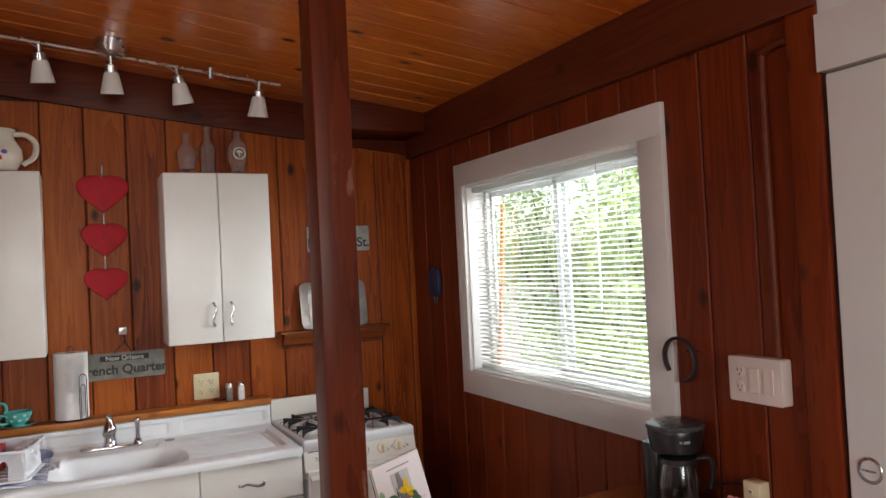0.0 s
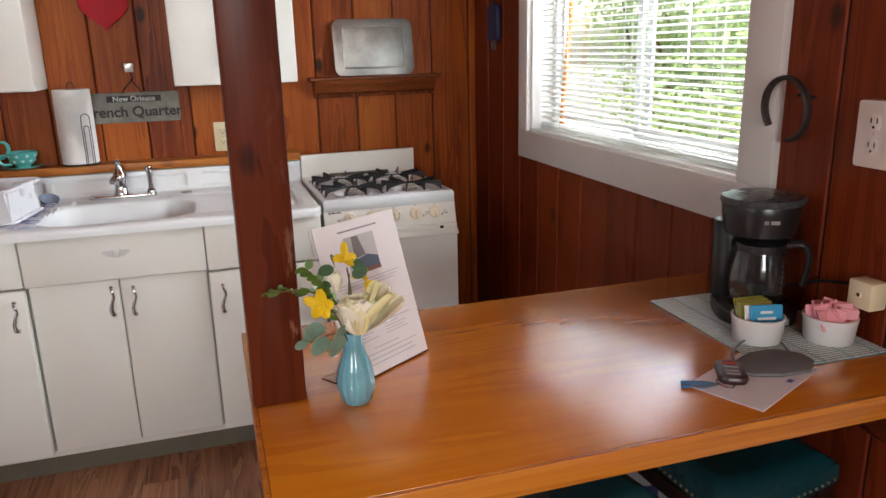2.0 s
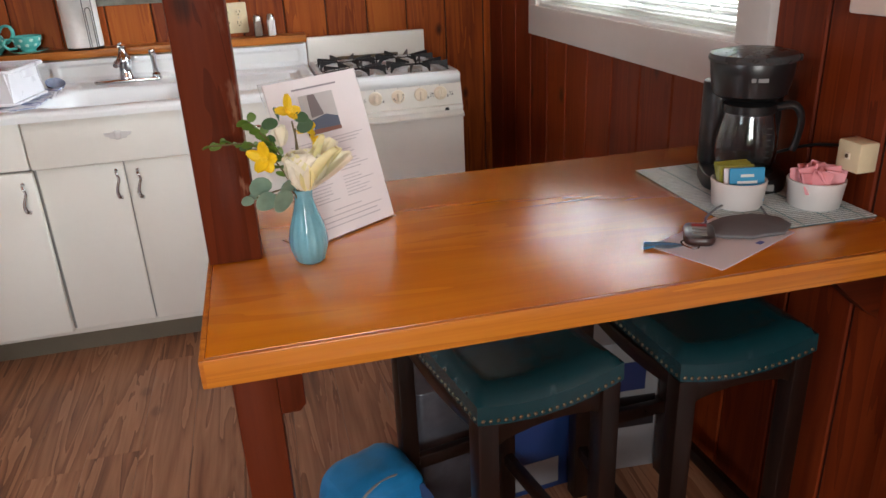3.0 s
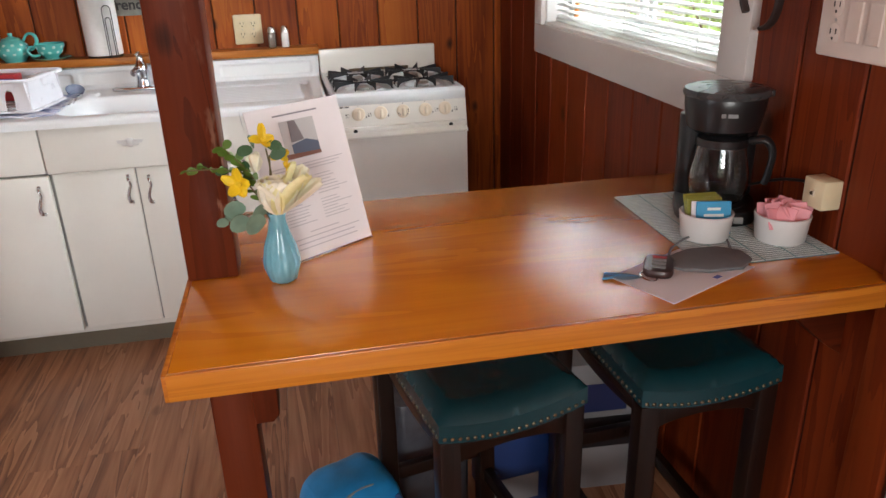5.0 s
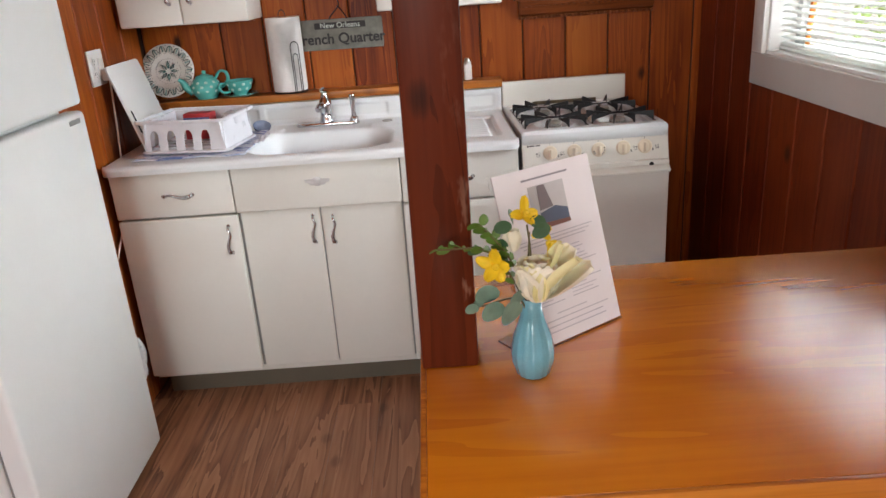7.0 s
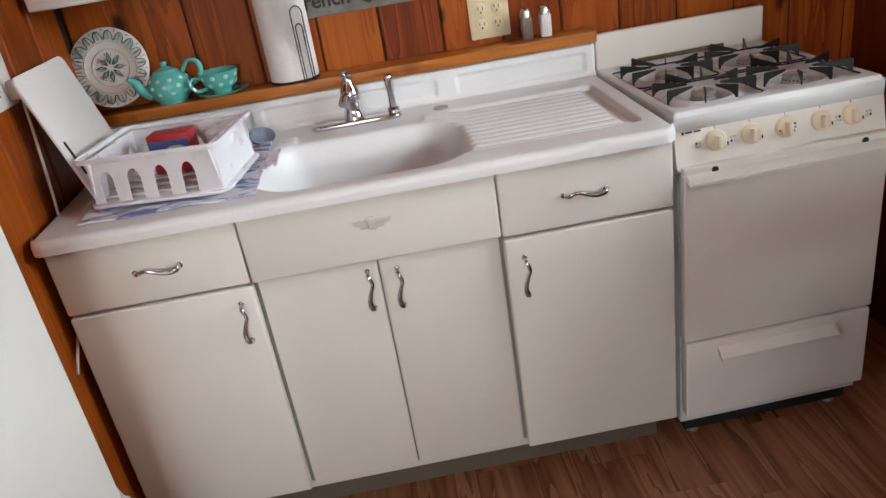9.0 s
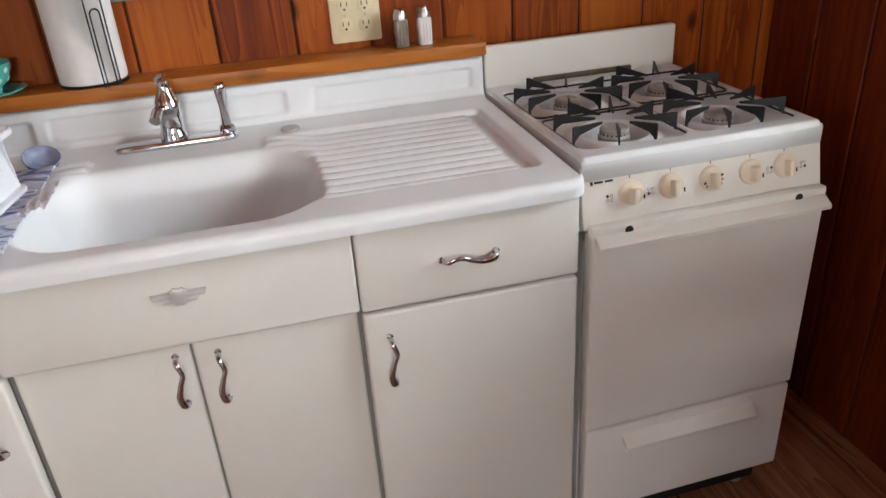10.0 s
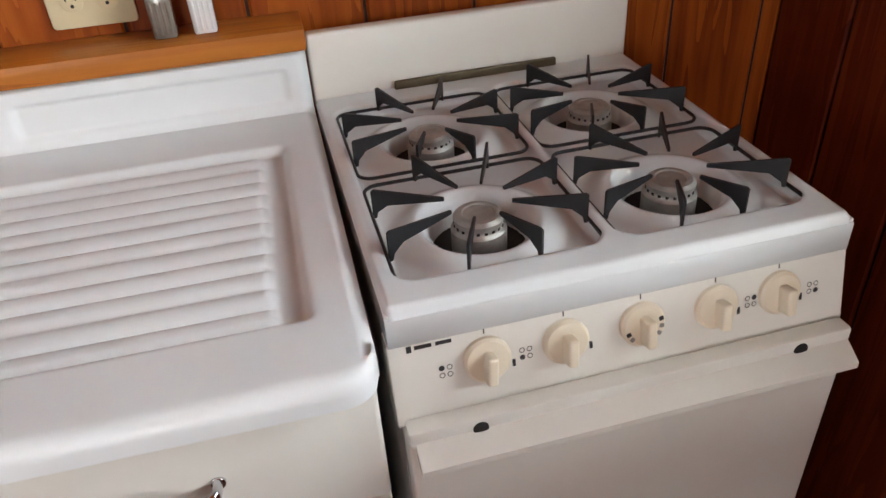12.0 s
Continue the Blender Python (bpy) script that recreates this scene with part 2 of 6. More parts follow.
TABLE_EDGE = wood("varnished_counter_edge", (0.30, 0.075, 0.009), (0.54, 0.180, 0.018), (0.66, 0.26, 0.032), "x", 0.3, 0.0, 0.1, 40.0, 0.3)
LEDGE = wood("pine_ledge", (0.28, 0.080, 0.013), (0.44, 0.145, 0.022), (0.54, 0.21, 0.04), "x", 0.35, 0.5, 0.1)
FLOOR = wood("vinyl_plank", (0.060, 0.022, 0.010), (0.27, 0.115, 0.056), (0.42, 0.21, 0.115), "y", 0.36, 0.35, 0.15, 12.0, 0.1, bands=0.42)
ESPRESSO = wood("espresso_wood", (0.006, 0.003, 0.002), (0.014, 0.006, 0.004), (0.026, 0.011, 0.008), "z", 0.3, 0.0, 0.1)
CARVED = wood("carved_shelf_wood", (0.10, 0.022, 0.006), (0.20, 0.05, 0.012), (0.28, 0.08, 0.02), "x", 0.4, 0.0, 0.2)
for m_ in (WALL, WALL_E, BEAM_X, BEAM_Y, POST):
    m_.node_tree.nodes["Principled BSDF"].inputs["Specular IOR Level"].default_value = 0.18
GAP = paint("shadowed_gap", (0.03, 0.010, 0.006), 0.8)
TRIM_WHITE = paint("white_trim_paint", (0.64, 0.60, 0.57), 0.45, 0.02, 2.0, 0.08)
WHITE = paint("white_gloss_paint", (0.80, 0.79, 0.77), 0.35, 0.015, 2.0, 0.05)
ROOM_WHITE = paint("white_wall_paint", (0.72, 0.70, 0.67), 0.6, 0.02, 1.5, 0.05)
CAB = paint("cream_enamelled_steel", (0.78, 0.765, 0.71), 0.32, 0.012, 2.5, 0.03)
KICK = paint("grey_green_toe_kick", (0.14, 0.12, 0.085), 0.5, 0.05, 6.0, 0.1)
PORCELAIN = paint("white_porcelain", (0.79, 0.81, 0.82), 0.32, 0.006, 3.0, 0.01, coat=0.0)
STOVE_WHITE = paint("white_stove_enamel", (0.775, 0.81, 0.825), 0.22, 0.01, 4.0, 0.015, coat=0.1)
STOVE_CREAM = paint("cream_stove_enamel", (0.84, 0.82, 0.76), 0.24, 0.012, 4.0, 0.02)
STOVE_DOOR = paint("cream_oven_door", (0.83, 0.81, 0.755), 0.4, 0.012, 4.0, 0.03)
KNOB = paint("almond_plastic", (0.80, 0.71, 0.56), 0.35, 0.01, 20.0)
EMBLEM = paint("satin_emblem", (0.66, 0.65, 0.64), 0.35, 0.02, 20.0, 0.02, metal=0.35)
CHROME = paint("chrome", (0.60, 0.60, 0.62), 0.09, 0.01, 20.0, 0.02, metal=1.0)
STEEL = paint("brushed_steel", (0.55, 0.54, 0.52), 0.28, 0.05, 30.0, 0.05, metal=1.0)
CAST = paint("black_cast_iron", (0.012, 0.013, 0.015), 0.5, 0.08, 60.0, 0.2)
BLACK = paint("black_plastic", (0.012, 0.012, 0.013), 0.3, 0.03, 20.0, 0.05)
BLACK_MATT = paint("matt_black", (0.008, 0.008, 0.008), 0.7, 0.03, 20.0)
BURNER = paint("dull_aluminium", (0.46, 0.44, 0.41), 0.5, 0.08, 60.0, 0.15, metal=0.7)
FRIDGE = paint("fridge_enamel", (0.80, 0.81, 0.79), 0.33, 0.01, 5.0, 0.08)
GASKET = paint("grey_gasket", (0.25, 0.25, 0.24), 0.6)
BEIGE = paint("almond_cover_plate", (0.72, 0.62, 0.40), 0.35, 0.02, 20.0)
IVORY = paint("ivory_plate", (0.66, 0.56, 0.50), 0.45, 0.02, 15.0)
TEAL = paint("teal_leather", (0.005, 0.038, 0.046), 0.22, 0.04, 30.0, 0.12)
BRASS = paint("antique_nail", (0.20, 0.16, 0.10), 0.4, 0.05, 60.0, metal=1.0)
RED = paint("red_painted_metal", (0.52, 0.006, 0.022), 0.65, 0.06, 25.0, 0.2)
PAPER = paint("white_paper", (0.76, 0.71, 0.71), 0.6, 0.01, 8.0)
TOWEL = paint("paper_towel", (0.82, 0.80, 0.78), 0.9, 0.02, 40.0, 0.3)
TEAL_CERAMIC = paint("turquoise_glaze", (0.10, 0.45, 0.40), 0.16, 0.05, 15.0, 0.03, coat=0.5)
DOT_WHITE = paint("white_glaze", (0.66, 0.74, 0.68), 0.2, 0.02, 15.0)
GLASS = glass("clear_glass", (0.96, 0.98, 0.97))
BOTTLE = glass("thin_bottle_glass", (1.0, 1.0, 1.0), 0.04, 1.32)
BOTTLE.node_tree.nodes["Principled BSDF"].inputs["Transmission Weight"].default_value = 0.95
BLIND = paint("white_blind_slat", (0.70, 0.70, 0.68), 0.45, 0.01, 10.0)
bt = BLIND.node_tree
thin, both = bt.nodes.new("ShaderNodeBsdfTranslucent"), bt.nodes.new("ShaderNodeMixShader")
thin.inputs[0].default_value, both.inputs[0].default_value = (0.76, 0.76, 0.72, 1), 0.45
bt.links.new(bt.nodes["Principled BSDF"].outputs[0], both.inputs[1])
bt.links.new(thin.outputs[0], both.inputs[2])
bt.links.new(both.outputs[0], bt.nodes["Material Output"].inputs[0])
ALU = paint("white_window_frame", (0.62, 0.63, 0.63), 0.35, 0.02, 5.0)
INK = paint("dark_ink", (0.03, 0.028, 0.03), 0.6)

# ---- the room ----
WX, WY, WL = 2.215, 4.34, -0.022      # faces of the east, north and west walls of the kitchen
SOUTH, WEST = -2.3, -2.3


def ceil_z(x):
    return 2.395 + 0.128 * (WX - x)


bm = box((WEST - 0.1, SOUTH - 0.1, -0.12), (WX + 0.13, 3.6, -0.006))
add_box(bm, (-0.2, 3.6, -0.12), (WX + 0.13, WY + 0.12, -0.006))
floor = tagged(part("floor", bm, GAP), "brown wood-look vinyl plank floor", "floor", kind="structure")

north = tagged(part("wall_north", box((-0.2, WY + 0.006, -0.05), (WX + 0.13, WY + 0.12, 2.9)), GAP), "wall of vertical reddish-brown stained boards", "wall", kind="structure")
bm = bmesh.new()
WIN = (2.516, 3.712, 1.133, 1.986)      # the window's opening: y, y, z, z
for lo, hi in (((WX + 0.006, 1.87, -0.05), (WX + 0.13, WIN[0], 2.6)), ((WX + 0.006, WIN[1], -0.05), (WX + 0.13, WY + 0.006, 2.6)),
               ((WX + 0.006, WIN[0], -0.05), (WX + 0.13, WIN[1], WIN[2])), ((WX + 0.006, WIN[0], WIN[3]), (WX + 0.13, WIN[1], 2.6))):
    add_box(bm, lo, hi)
east = tagged(part("wall_east", bm, GAP), "window wall of vertical redwood boards, shade put into their colour", "wall", kind="structure")
tagged(part("wall_east_near", box((WX + 0.012, SOUTH, -0.05), (WX + 0.13, 1.87, 2.6)), ROOM_WHITE), "white painted wall round the sliding door", "wall", kind="structure")
west = tagged(part("wall_west", box((WL - 0.12, 3.44, -0.05), (WL - 0.006, WY + 0.006, 2.9)), GAP), "short wall of orange-brown boards beside the sink", "wall", kind="structure")
tagged(part("wall_alcove", box((-0.2, 3.5, -0.05), (WL - 0.12, 3.6, 2.9)), WALL), "wood wall behind the refrigerator", "wall", kind="structure")
tagged(part("wall_alcove_side", box((WEST - 0.1, 3.5, -0.05), (-0.2, 3.6, 3.2)), WALL_E), "stained wood wall beside the refrigerator", "wall", kind="structure")
bm = bmesh.new()
for lo, hi in (((WEST, SOUTH - 0.1, -0.05), (-1.0, SOUTH, 3.1)), ((1.2, SOUTH - 0.1, -0.05), (WX + 0.13, SOUTH, 3.1)), ((-1.0, SOUTH - 0.1, -0.05), (1.2, SOUTH, 0.85)), ((-1.0, SOUTH - 0.1, 2.2), (1.2, SOUTH, 3.1))):
    add_box(bm, lo, hi)
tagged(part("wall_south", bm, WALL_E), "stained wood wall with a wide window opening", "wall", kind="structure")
bm = bmesh.new()
for lo, hi in (((WEST - 0.1, SOUTH, -0.05), (WEST, -0.15, 3.1)), ((WEST - 0.1, 1.35, -0.05), (WEST, 3.6, 3.1)), ((WEST - 0.1, -0.15, -0.05), (WEST, 1.35, 1.75)), ((WEST - 0.1, -0.15, 2.65), (WEST, 1.35, 3.1))):
    add_box(bm, lo, hi)
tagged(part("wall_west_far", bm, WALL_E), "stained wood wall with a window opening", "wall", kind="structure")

# the sloping ceiling: planks across the room, each a strip with its own joint
bm = bmesh.new()
y = SOUTH - 0.1
rng = random.Random(4)
while y < WY + 0.1:
    wide = 0.137
    drop = rng.uniform(0, 0.0025)
    t = bmesh.new()
    prof = [(y + 0.002, 0.006), (y + 0.006, 0.0), (y + wide - 0.004, 0.0), (y + wide, 0.006), (y + wide, 0.03), (y + 0.002, 0.03)]
    ends = [[t.verts.new((x, py, ceil_z(x) + pz - drop)) for py, pz in prof] for x in (WEST - 0.1, WX + 0.13)]
    for i in range(len(prof)):
        j = (i + 1) % len(prof)
        t.faces.new((ends[0][i], ends[0][j], ends[1][j], ends[1][i]))
    bmesh.ops.recalc_face_normals(t, faces=t.faces[:])
    join(bm, t)
    y += wide
t = bmesh.new()
vs = [t.verts.new((x, yy, ceil_z(x) + dz)) for dz in (0.02, 0.12) for x, yy in ((WEST - 0.1, SOUTH - 0.1), (WX + 0.13, SOUTH - 0.1), (WX + 0.13, WY + 0.12), (WEST - 0.1, WY + 0.12))]
for f in ((0, 1, 2, 3), (4, 5, 6, 7), (0, 1, 5, 4), (1, 2, 6, 5), (2, 3, 7, 6), (3, 0, 4, 7)):
    t.faces.new([vs[i] for i in f])
bmesh.ops.recalc_face_normals(t, faces=t.faces[:])
join(bm, t)
tagged(part("ceiling", bm, CEIL, smooth=0), "sloping ceiling of varnished orange-brown planks", "ceiling", kind="structure")

# top boards under the ceiling
bm = bmesh.new()
prism(bm, [(WL, ceil_z(WL) - 0.205), (WX, ceil_z(WX) - 0.17), (WX, ceil_z(WX) + 0.01), (WL, ceil_z(WL) + 0.01)], -WY, -WY + 0.028, 0.003, FRONT)
tagged(part("trim_north", bm, BEAM_X), "dark stained frieze board under the ceiling", "trim", kind="structure")
tagged(part("trim_east", box((WX - 0.03, 1.87, 2.2), (WX + 0.004, WY - 0.03, ceil_z(WX) + 0.02), 0.003), BEAM_Y), "wide dark stained top board", "trim", kind="structure")
tagged(part("soffit", box((1.72, 4.06, 2.30), (WX - 0.03, WY - 0.03, ceil_z(1.72) + 0.015), 0.004), BEAM_X), "boxed beam of stained wood in the corner", "soffit", kind="structure")
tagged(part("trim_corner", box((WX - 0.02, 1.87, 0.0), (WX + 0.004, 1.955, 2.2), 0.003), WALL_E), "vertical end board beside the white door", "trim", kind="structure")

# timber post from the counter to the ceiling
post = part("wooden_post", box((-0.043, -0.042, 0.0), (0.043, 0.042, 1.64), 0.004, 2), POST, label="square stained timber post, worn and knotted, standing on the counter")
post.matrix_basis = pose(1.110, 2.292, 0.885)
tagged(post, category="post")

# ---- window ----
window = tagged(thing("window_1", (WX, (WIN[0] + WIN[1]) / 2, WIN[2]), "sliding window in a broad grey-white frame", "window"), kind="structure")
hw, hh = (WIN[1] - WIN[0]) / 2, WIN[3] - WIN[2]
T, TS, TN = 0.103, 0.109, 0.077
for nm, lo, hi in (("casing_sill", (-0.02, -hw - TS, -T), (0.004, hw + TN, 0)), ("casing_head", (-0.02, -hw - TS, hh), (0.004, hw + TN, hh + T)),
                   ("casing_side", (-0.02, -hw - TS, 0.0), (0.004, -hw, hh)), ("casing_side", (-0.02, hw, 0.0), (0.004, hw + TN, hh))):
    part(nm, box(lo, hi, 0.003), TRIM_WHITE, window)
for nm, lo, hi in (("jamb", (0.0, -hw - 0.004, 0.0), (0.125, -hw + 0.008, hh)), ("jamb", (0.0, hw - 0.008, 0.0), (0.125, hw + 0.004, hh)),
                   ("sill", (-0.005, -hw, -0.004), (0.125, hw, 0.010)), ("head", (0.0, -hw, hh - 0.01), (0.125, hw, hh + 0.004))):
    part(nm, box(lo, hi, 0.002), WHITE, window)
fr = bmesh.new()
for lo, hi in (((0.085, -hw + 0.008, 0.01), (0.118, -hw + 0.038, hh - 0.01)), ((0.085, hw - 0.038, 0.01), (0.118, hw - 0.008, hh - 0.01)), ((0.085, -hw, 0.008), (0.118, hw, 0.035)), ((0.085, -hw, hh - 0.035), (0.118, hw, hh - 0.008))):
    add_box(fr, lo, hi, 0.002)
part("window_frame", fr, ALU, window)
for y0, y1, x in ((-hw + 0.035, 0.03, 0.092), (-0.035, hw - 0.03, 0.106)):
    sash = bmesh.new()
    for lo, hi in (((x, y0, 0.03), (x + 0.012, y0 + 0.028, hh - 0.03)), ((x, y1 - 0.028, 0.03), (x + 0.012, y1, hh - 0.03)), ((x, y0, 0.03), (x + 0.012, y1, 0.058)), ((x, y0, hh - 0.058), (x + 0.012, y1, hh - 0.03))):
        add_box(sash, lo, hi, 0.002)
    sash = part("sash", sash, ALU, window)
    pane = part("pane", box((x + 0.004, y0 + 0.025, 0.055), (x + 0.008, y1 - 0.025, hh - 0.055)), GLASS, sash, smooth=0)
    pane.visible_shadow = False

# ---- sliding door ----
door = tagged(thing("door_1", (WX, 0.0, 0.0), "closed white sliding door with a round steel pull", "door"), kind="structure")
part("door_panel", box((-0.016, 0.95, 0.01), (0.016, 1.855, 2.03), 0.003), WHITE, door)
part("door_head", box((-0.03, 0.85, 2.036), (0.01, 1.868, 2.175), 0.003), WHITE, door)
cup = lathe(bmesh.new(), [(0, -0.006), (0.021, -0.006), (0.024, 0.0015), (0.029, 0.003), (0.031, 0.0)], 32, EAST)
add_box(cup, (-0.0065, -0.017, -0.0025), (-0.0035, 0.017, 0.0025), 0.001)
cup = part("finger_pull", cup, STEEL, door, "round recessed steel pull")
cup.location = (-0.0175, 1.803, 1.108)
for k in range(7):
    part("plank", box((-0.012, 1.87 - 0.137 * (k + 1) + 0.003, 2.178), (0.01, 1.87 - 0.137 * k, 2.44), 0.003), WHITE, door)

# ---- counter ----
counter = thing("breakfast_counter", (1.65, 2.25, 0), "orange-brown varnished wooden breakfast counter on a post leg", "counter")
part("countertop", box((-0.578, -0.306, 0.846), (0.563, 0.357, 0.885), 0.0012, 2), TABLE, counter)
part("front_edge", box((-0.581, -0.3145, 0.843), (0.564, -0.3062, 0.8848), 0.0015, 2), TABLE_EDGE, counter)
part("side_edge", box((-0.5865, -0.314, 0.843), (-0.5782, 0.357, 0.8848), 0.0015, 2), TABLE_EDGE, counter)
part("leg", box((-0.583, 0.0, 0.0), (-0.504, 0.082, 0.846), 0.004), POST, counter)
part("block", prism(bmesh.new(), [(-0.5035, 0.8455), (-0.5035, 0.592), (-0.470, 0.592), (-0.458, 0.606), (-0.458, 0.8455)], 0.026, -0.050, 0.003, FRONT), POST, counter, "short timber brace beside the leg")
part("wall_bracket", prism(bmesh.new(), [(-0.15, 0.8455), (0.0, 0.8455), (0.0, 0.70), (-0.03, 0.72), (-0.12, 0.80)], 0.18, 0.22, 0.002, FRONT, 2), BEAM_X, counter, m=pose(0.563, 0, 0))

# ---- base cabinets and sink ----
X0, X1, YF = 0.004, 1.391, 3.70



def pull_mesh(long=0.098):
    """A wavy chrome pull, upright, standing off towards -y; its lower end flares."""
    pts = bend([(0.0, 0.0, long / 2), (0.001, -0.018, long / 2 - 0.006), (0.007, -0.021, long * 0.22), (0.0, -0.020, 0.0), (-0.006, -0.019, -long * 0.25), (-0.002, -0.017, -long / 2 + 0.004), (0.0, 0.0, -long / 2)], 6)
    n = len(pts)
    rad = [0.0046 + 0.0042 * max(0.0, (i / n - 0.45)) / 0.55 if i < n * 0.86 else 0.0074 for i in range(n)]
    bm = tube(bmesh.new(), pts, rad, 10, squash=0.62, side=(1, 0, 0))
    lathe(bm, [(0.0, 0.0), (0.006, 0.0), (0.006, 0.003), (0.0, 0.003)], 12, pose(0, 0, long / 2, 90))
    lathe(bm, [(0.0, 0.0), (0.007, 0.0), (0.007, 0.003), (0.0, 0.003)], 12, pose(0, 0, -long / 2, 90))
    return solid("handle", bm, CHROME, 1)


PULL = pull_mesh()
base = thing("sink_cabinet", (X0, YF, 0), "cream-white enamelled steel sink base cabinet with chrome pulls", "cabinet")
W = X1 - X0
body = box((0.004, 0.036, 0.085), (W - 0.004, 0.58, 0.725), 0.002)
for lo, hi in (((0.004, 0.036, 0.724), (0.012, 0.58, 0.882)), ((W - 0.012, 0.036, 0.724), (W - 0.004, 0.58, 0.882)), ((0.004, 0.57, 0.724), (W - 0.004, 0.58, 0.882)), ((0.004, 0.036, 0.724), (W - 0.004, 0.042, 0.882))):
    add_box(body, lo, hi)
part("body", body, CAB, base)
# added dark sheet behind the doors, gives their gaps the look of shade
part("face_frame", box((0.012, 0.031, 0.112), (W - 0.012, 0.0362, 0.876)), GASKET, base, "grey sheet standing in for shade in the door gaps")
part("toe_kick", box((0.03, 0.075, 0.0), (W - 0.03, 0.5, 0.086)), KICK, base)


def front(name, x0, x1, z0, z1, y0, handle=None, flat=False):
    ob = part(name, box((x0 - X0, y0, z0), (x1 - X0, y0 + 0.03, z1), 0.006, 3), CAB, base)
    if handle:
        piece("handle", PULL, ob, pose(handle[0] - X0, y0, handle[1], 0, -90 if flat else 0, 0))["label"] = "wavy chrome pull"
    return ob


front("door", X0, 0.413, 0.108, 0.714, 0.0, (0.378, 0.628))
front("door", 0.420, 0.695, 0.106, 0.716, 0.025, (0.669, 0.638))
front("door", 0.699, 0.982, 0.104, 0.716, 0.025, (0.738, 0.632))
front("door", 0.989, X1, 0.104, 0.709, 0.0, (1.032, 0.611))
front("drawer", X0, 0.411, 0.721, 0.882, 0.0, (0.226, 0.798), True)
front("drawer", 0.989, X1, 0.716, 0.882, 0.0, (1.184, 0.794), True)
panel = front("false_front", 0.414, 0.986, 0.719, 0.882, 0.0)
em = bmesh.new()
prism(em, [(-0.008, -0.016), (0.008, -0.016), (0.011, 0.002), (0.014, 0.010), (0.006, 0.016), (0.0, 0.013), (-0.006, 0.016), (-0.014, 0.010), (-0.011, 0.002)], 0.0, 0.006, 0.002, FRONT)
for s_ in (-1, 1):
    wing = [(0.008, -0.013), (0.026, -0.012), (0.030, -0.005), (0.040, -0.003), (0.044, 0.008), (0.010, 0.009)]
    prism(em, [(s_ * x, z) for x, z in wing][::s_], 0.0, 0.0025, 0.0008, FRONT, 1)
    for k, l in enumerate((0.043, 0.036, 0.027)):
        add_box(em, (0.009 if s_ > 0 else -l, -0.0042, 0.0065 - k * 0.0075 - 0.0022), (l if s_ > 0 else -0.009, -0.002, 0.0065 - k * 0.0075), 0.0008, 1)
em = part("emblem", em, EMBLEM, panel, "small winged chrome emblem")
em.location = (0.704 - X0, -0.001, 0.814)


def ease(a, b, v):
    u = min(1.0, max(0.0, (v - a) / (b - a)))
    return u * u * (3 - 2 * u)


def rr(x, y, cx, cy, hx, hy, r):
    """Distance to a rounded rectangle, less than 0 within."""
    dx, dy = abs(x - cx) - hx + r, abs(y - cy) - hy + r
    return math.hypot(max(dx, 0), max(dy, 0)) + min(max(dx, dy), 0) - r


def deck(x, y):
    """Height of the sink's top over its rim, in metres; x, y in the room."""
    z = 0.0
    bowl_d = rr(x, y, 0.708, 3.893, 0.245, 0.172, 0.11)
    for cx, hx, sgn in ((1.122, 0.225, 1), (0.285, 0.225, -1)):
        d = rr(x, y, cx, 3.955, hx, 0.194, 0.012)
        z -= 0.013 * ease(0.0, -0.010, d) * ease(-0.225, -0.13, sgn * (x - cx))
        ridge = abs(math.sin(math.pi * (y - 3.768) / 0.0335)) ** 0.45
        end = ease(0.0, -0.012, rr(x, y, cx - sgn * 0.03, 3.955, hx, 0.187, 0.012)) * ease(0.0, 0.022, bowl_d)
        z += 0.0085 * ridge * end
    z -= 0.006 * ease(0.012, -0.005, bowl_d) + 0.165 * ease(0.004, -0.050, bowl_d)
    return z


def top_place(u, v):
    x = X0 - 0.012 + u * (W + 0.016)
    lip = 0.055
    edge = min(x - (X0 - 0.012), X0 + W + 0.004 - x)
    turn_in = 0.034 - math.sqrt(max(0.0, 0.034 ** 2 - max(0.0, 0.034 - edge) ** 2))     # rounded front corners
    if v < lip:                      # rolled front edge
        a = v / lip
        if a < 0.45:
            return (x, 3.668 + turn_in, 0.883 + a / 0.45 * 0.015)
        b = (a - 0.45) / 0.55 * math.pi / 2
        return (x, 3.668 + turn_in + 0.016 * (1 - math.cos(b)), 0.898 + 0.016 * math.sin(b))
    y = 3.684 + turn_in + (v - lip) / (1 - lip) * (4.262 - 3.684 - turn_in)
    return (x, y, 0.914 + deck(x, y) - 0.010 * (1 - ease(0, 0.012, edge)))


sink = thing("sink", (0, 0, 0), "white porcelain sink with ribbed drainboards and backsplash", "sink")
sink.matrix_basis = pose(0.7, 3.97, 0.868)
OFF = pose(-0.7, -3.97, -0.868)
bm = sheet(280, 190, top_place)
for sx in (X0 - 0.012, X0 + W + 0.004):
    add_box(bm, (sx - 0.0005, 3.7005, 0.883), (sx + 0.0005, 4.26, 0.904))
part("basin", bm, PORCELAIN, sink, smooth=60, m=OFF)


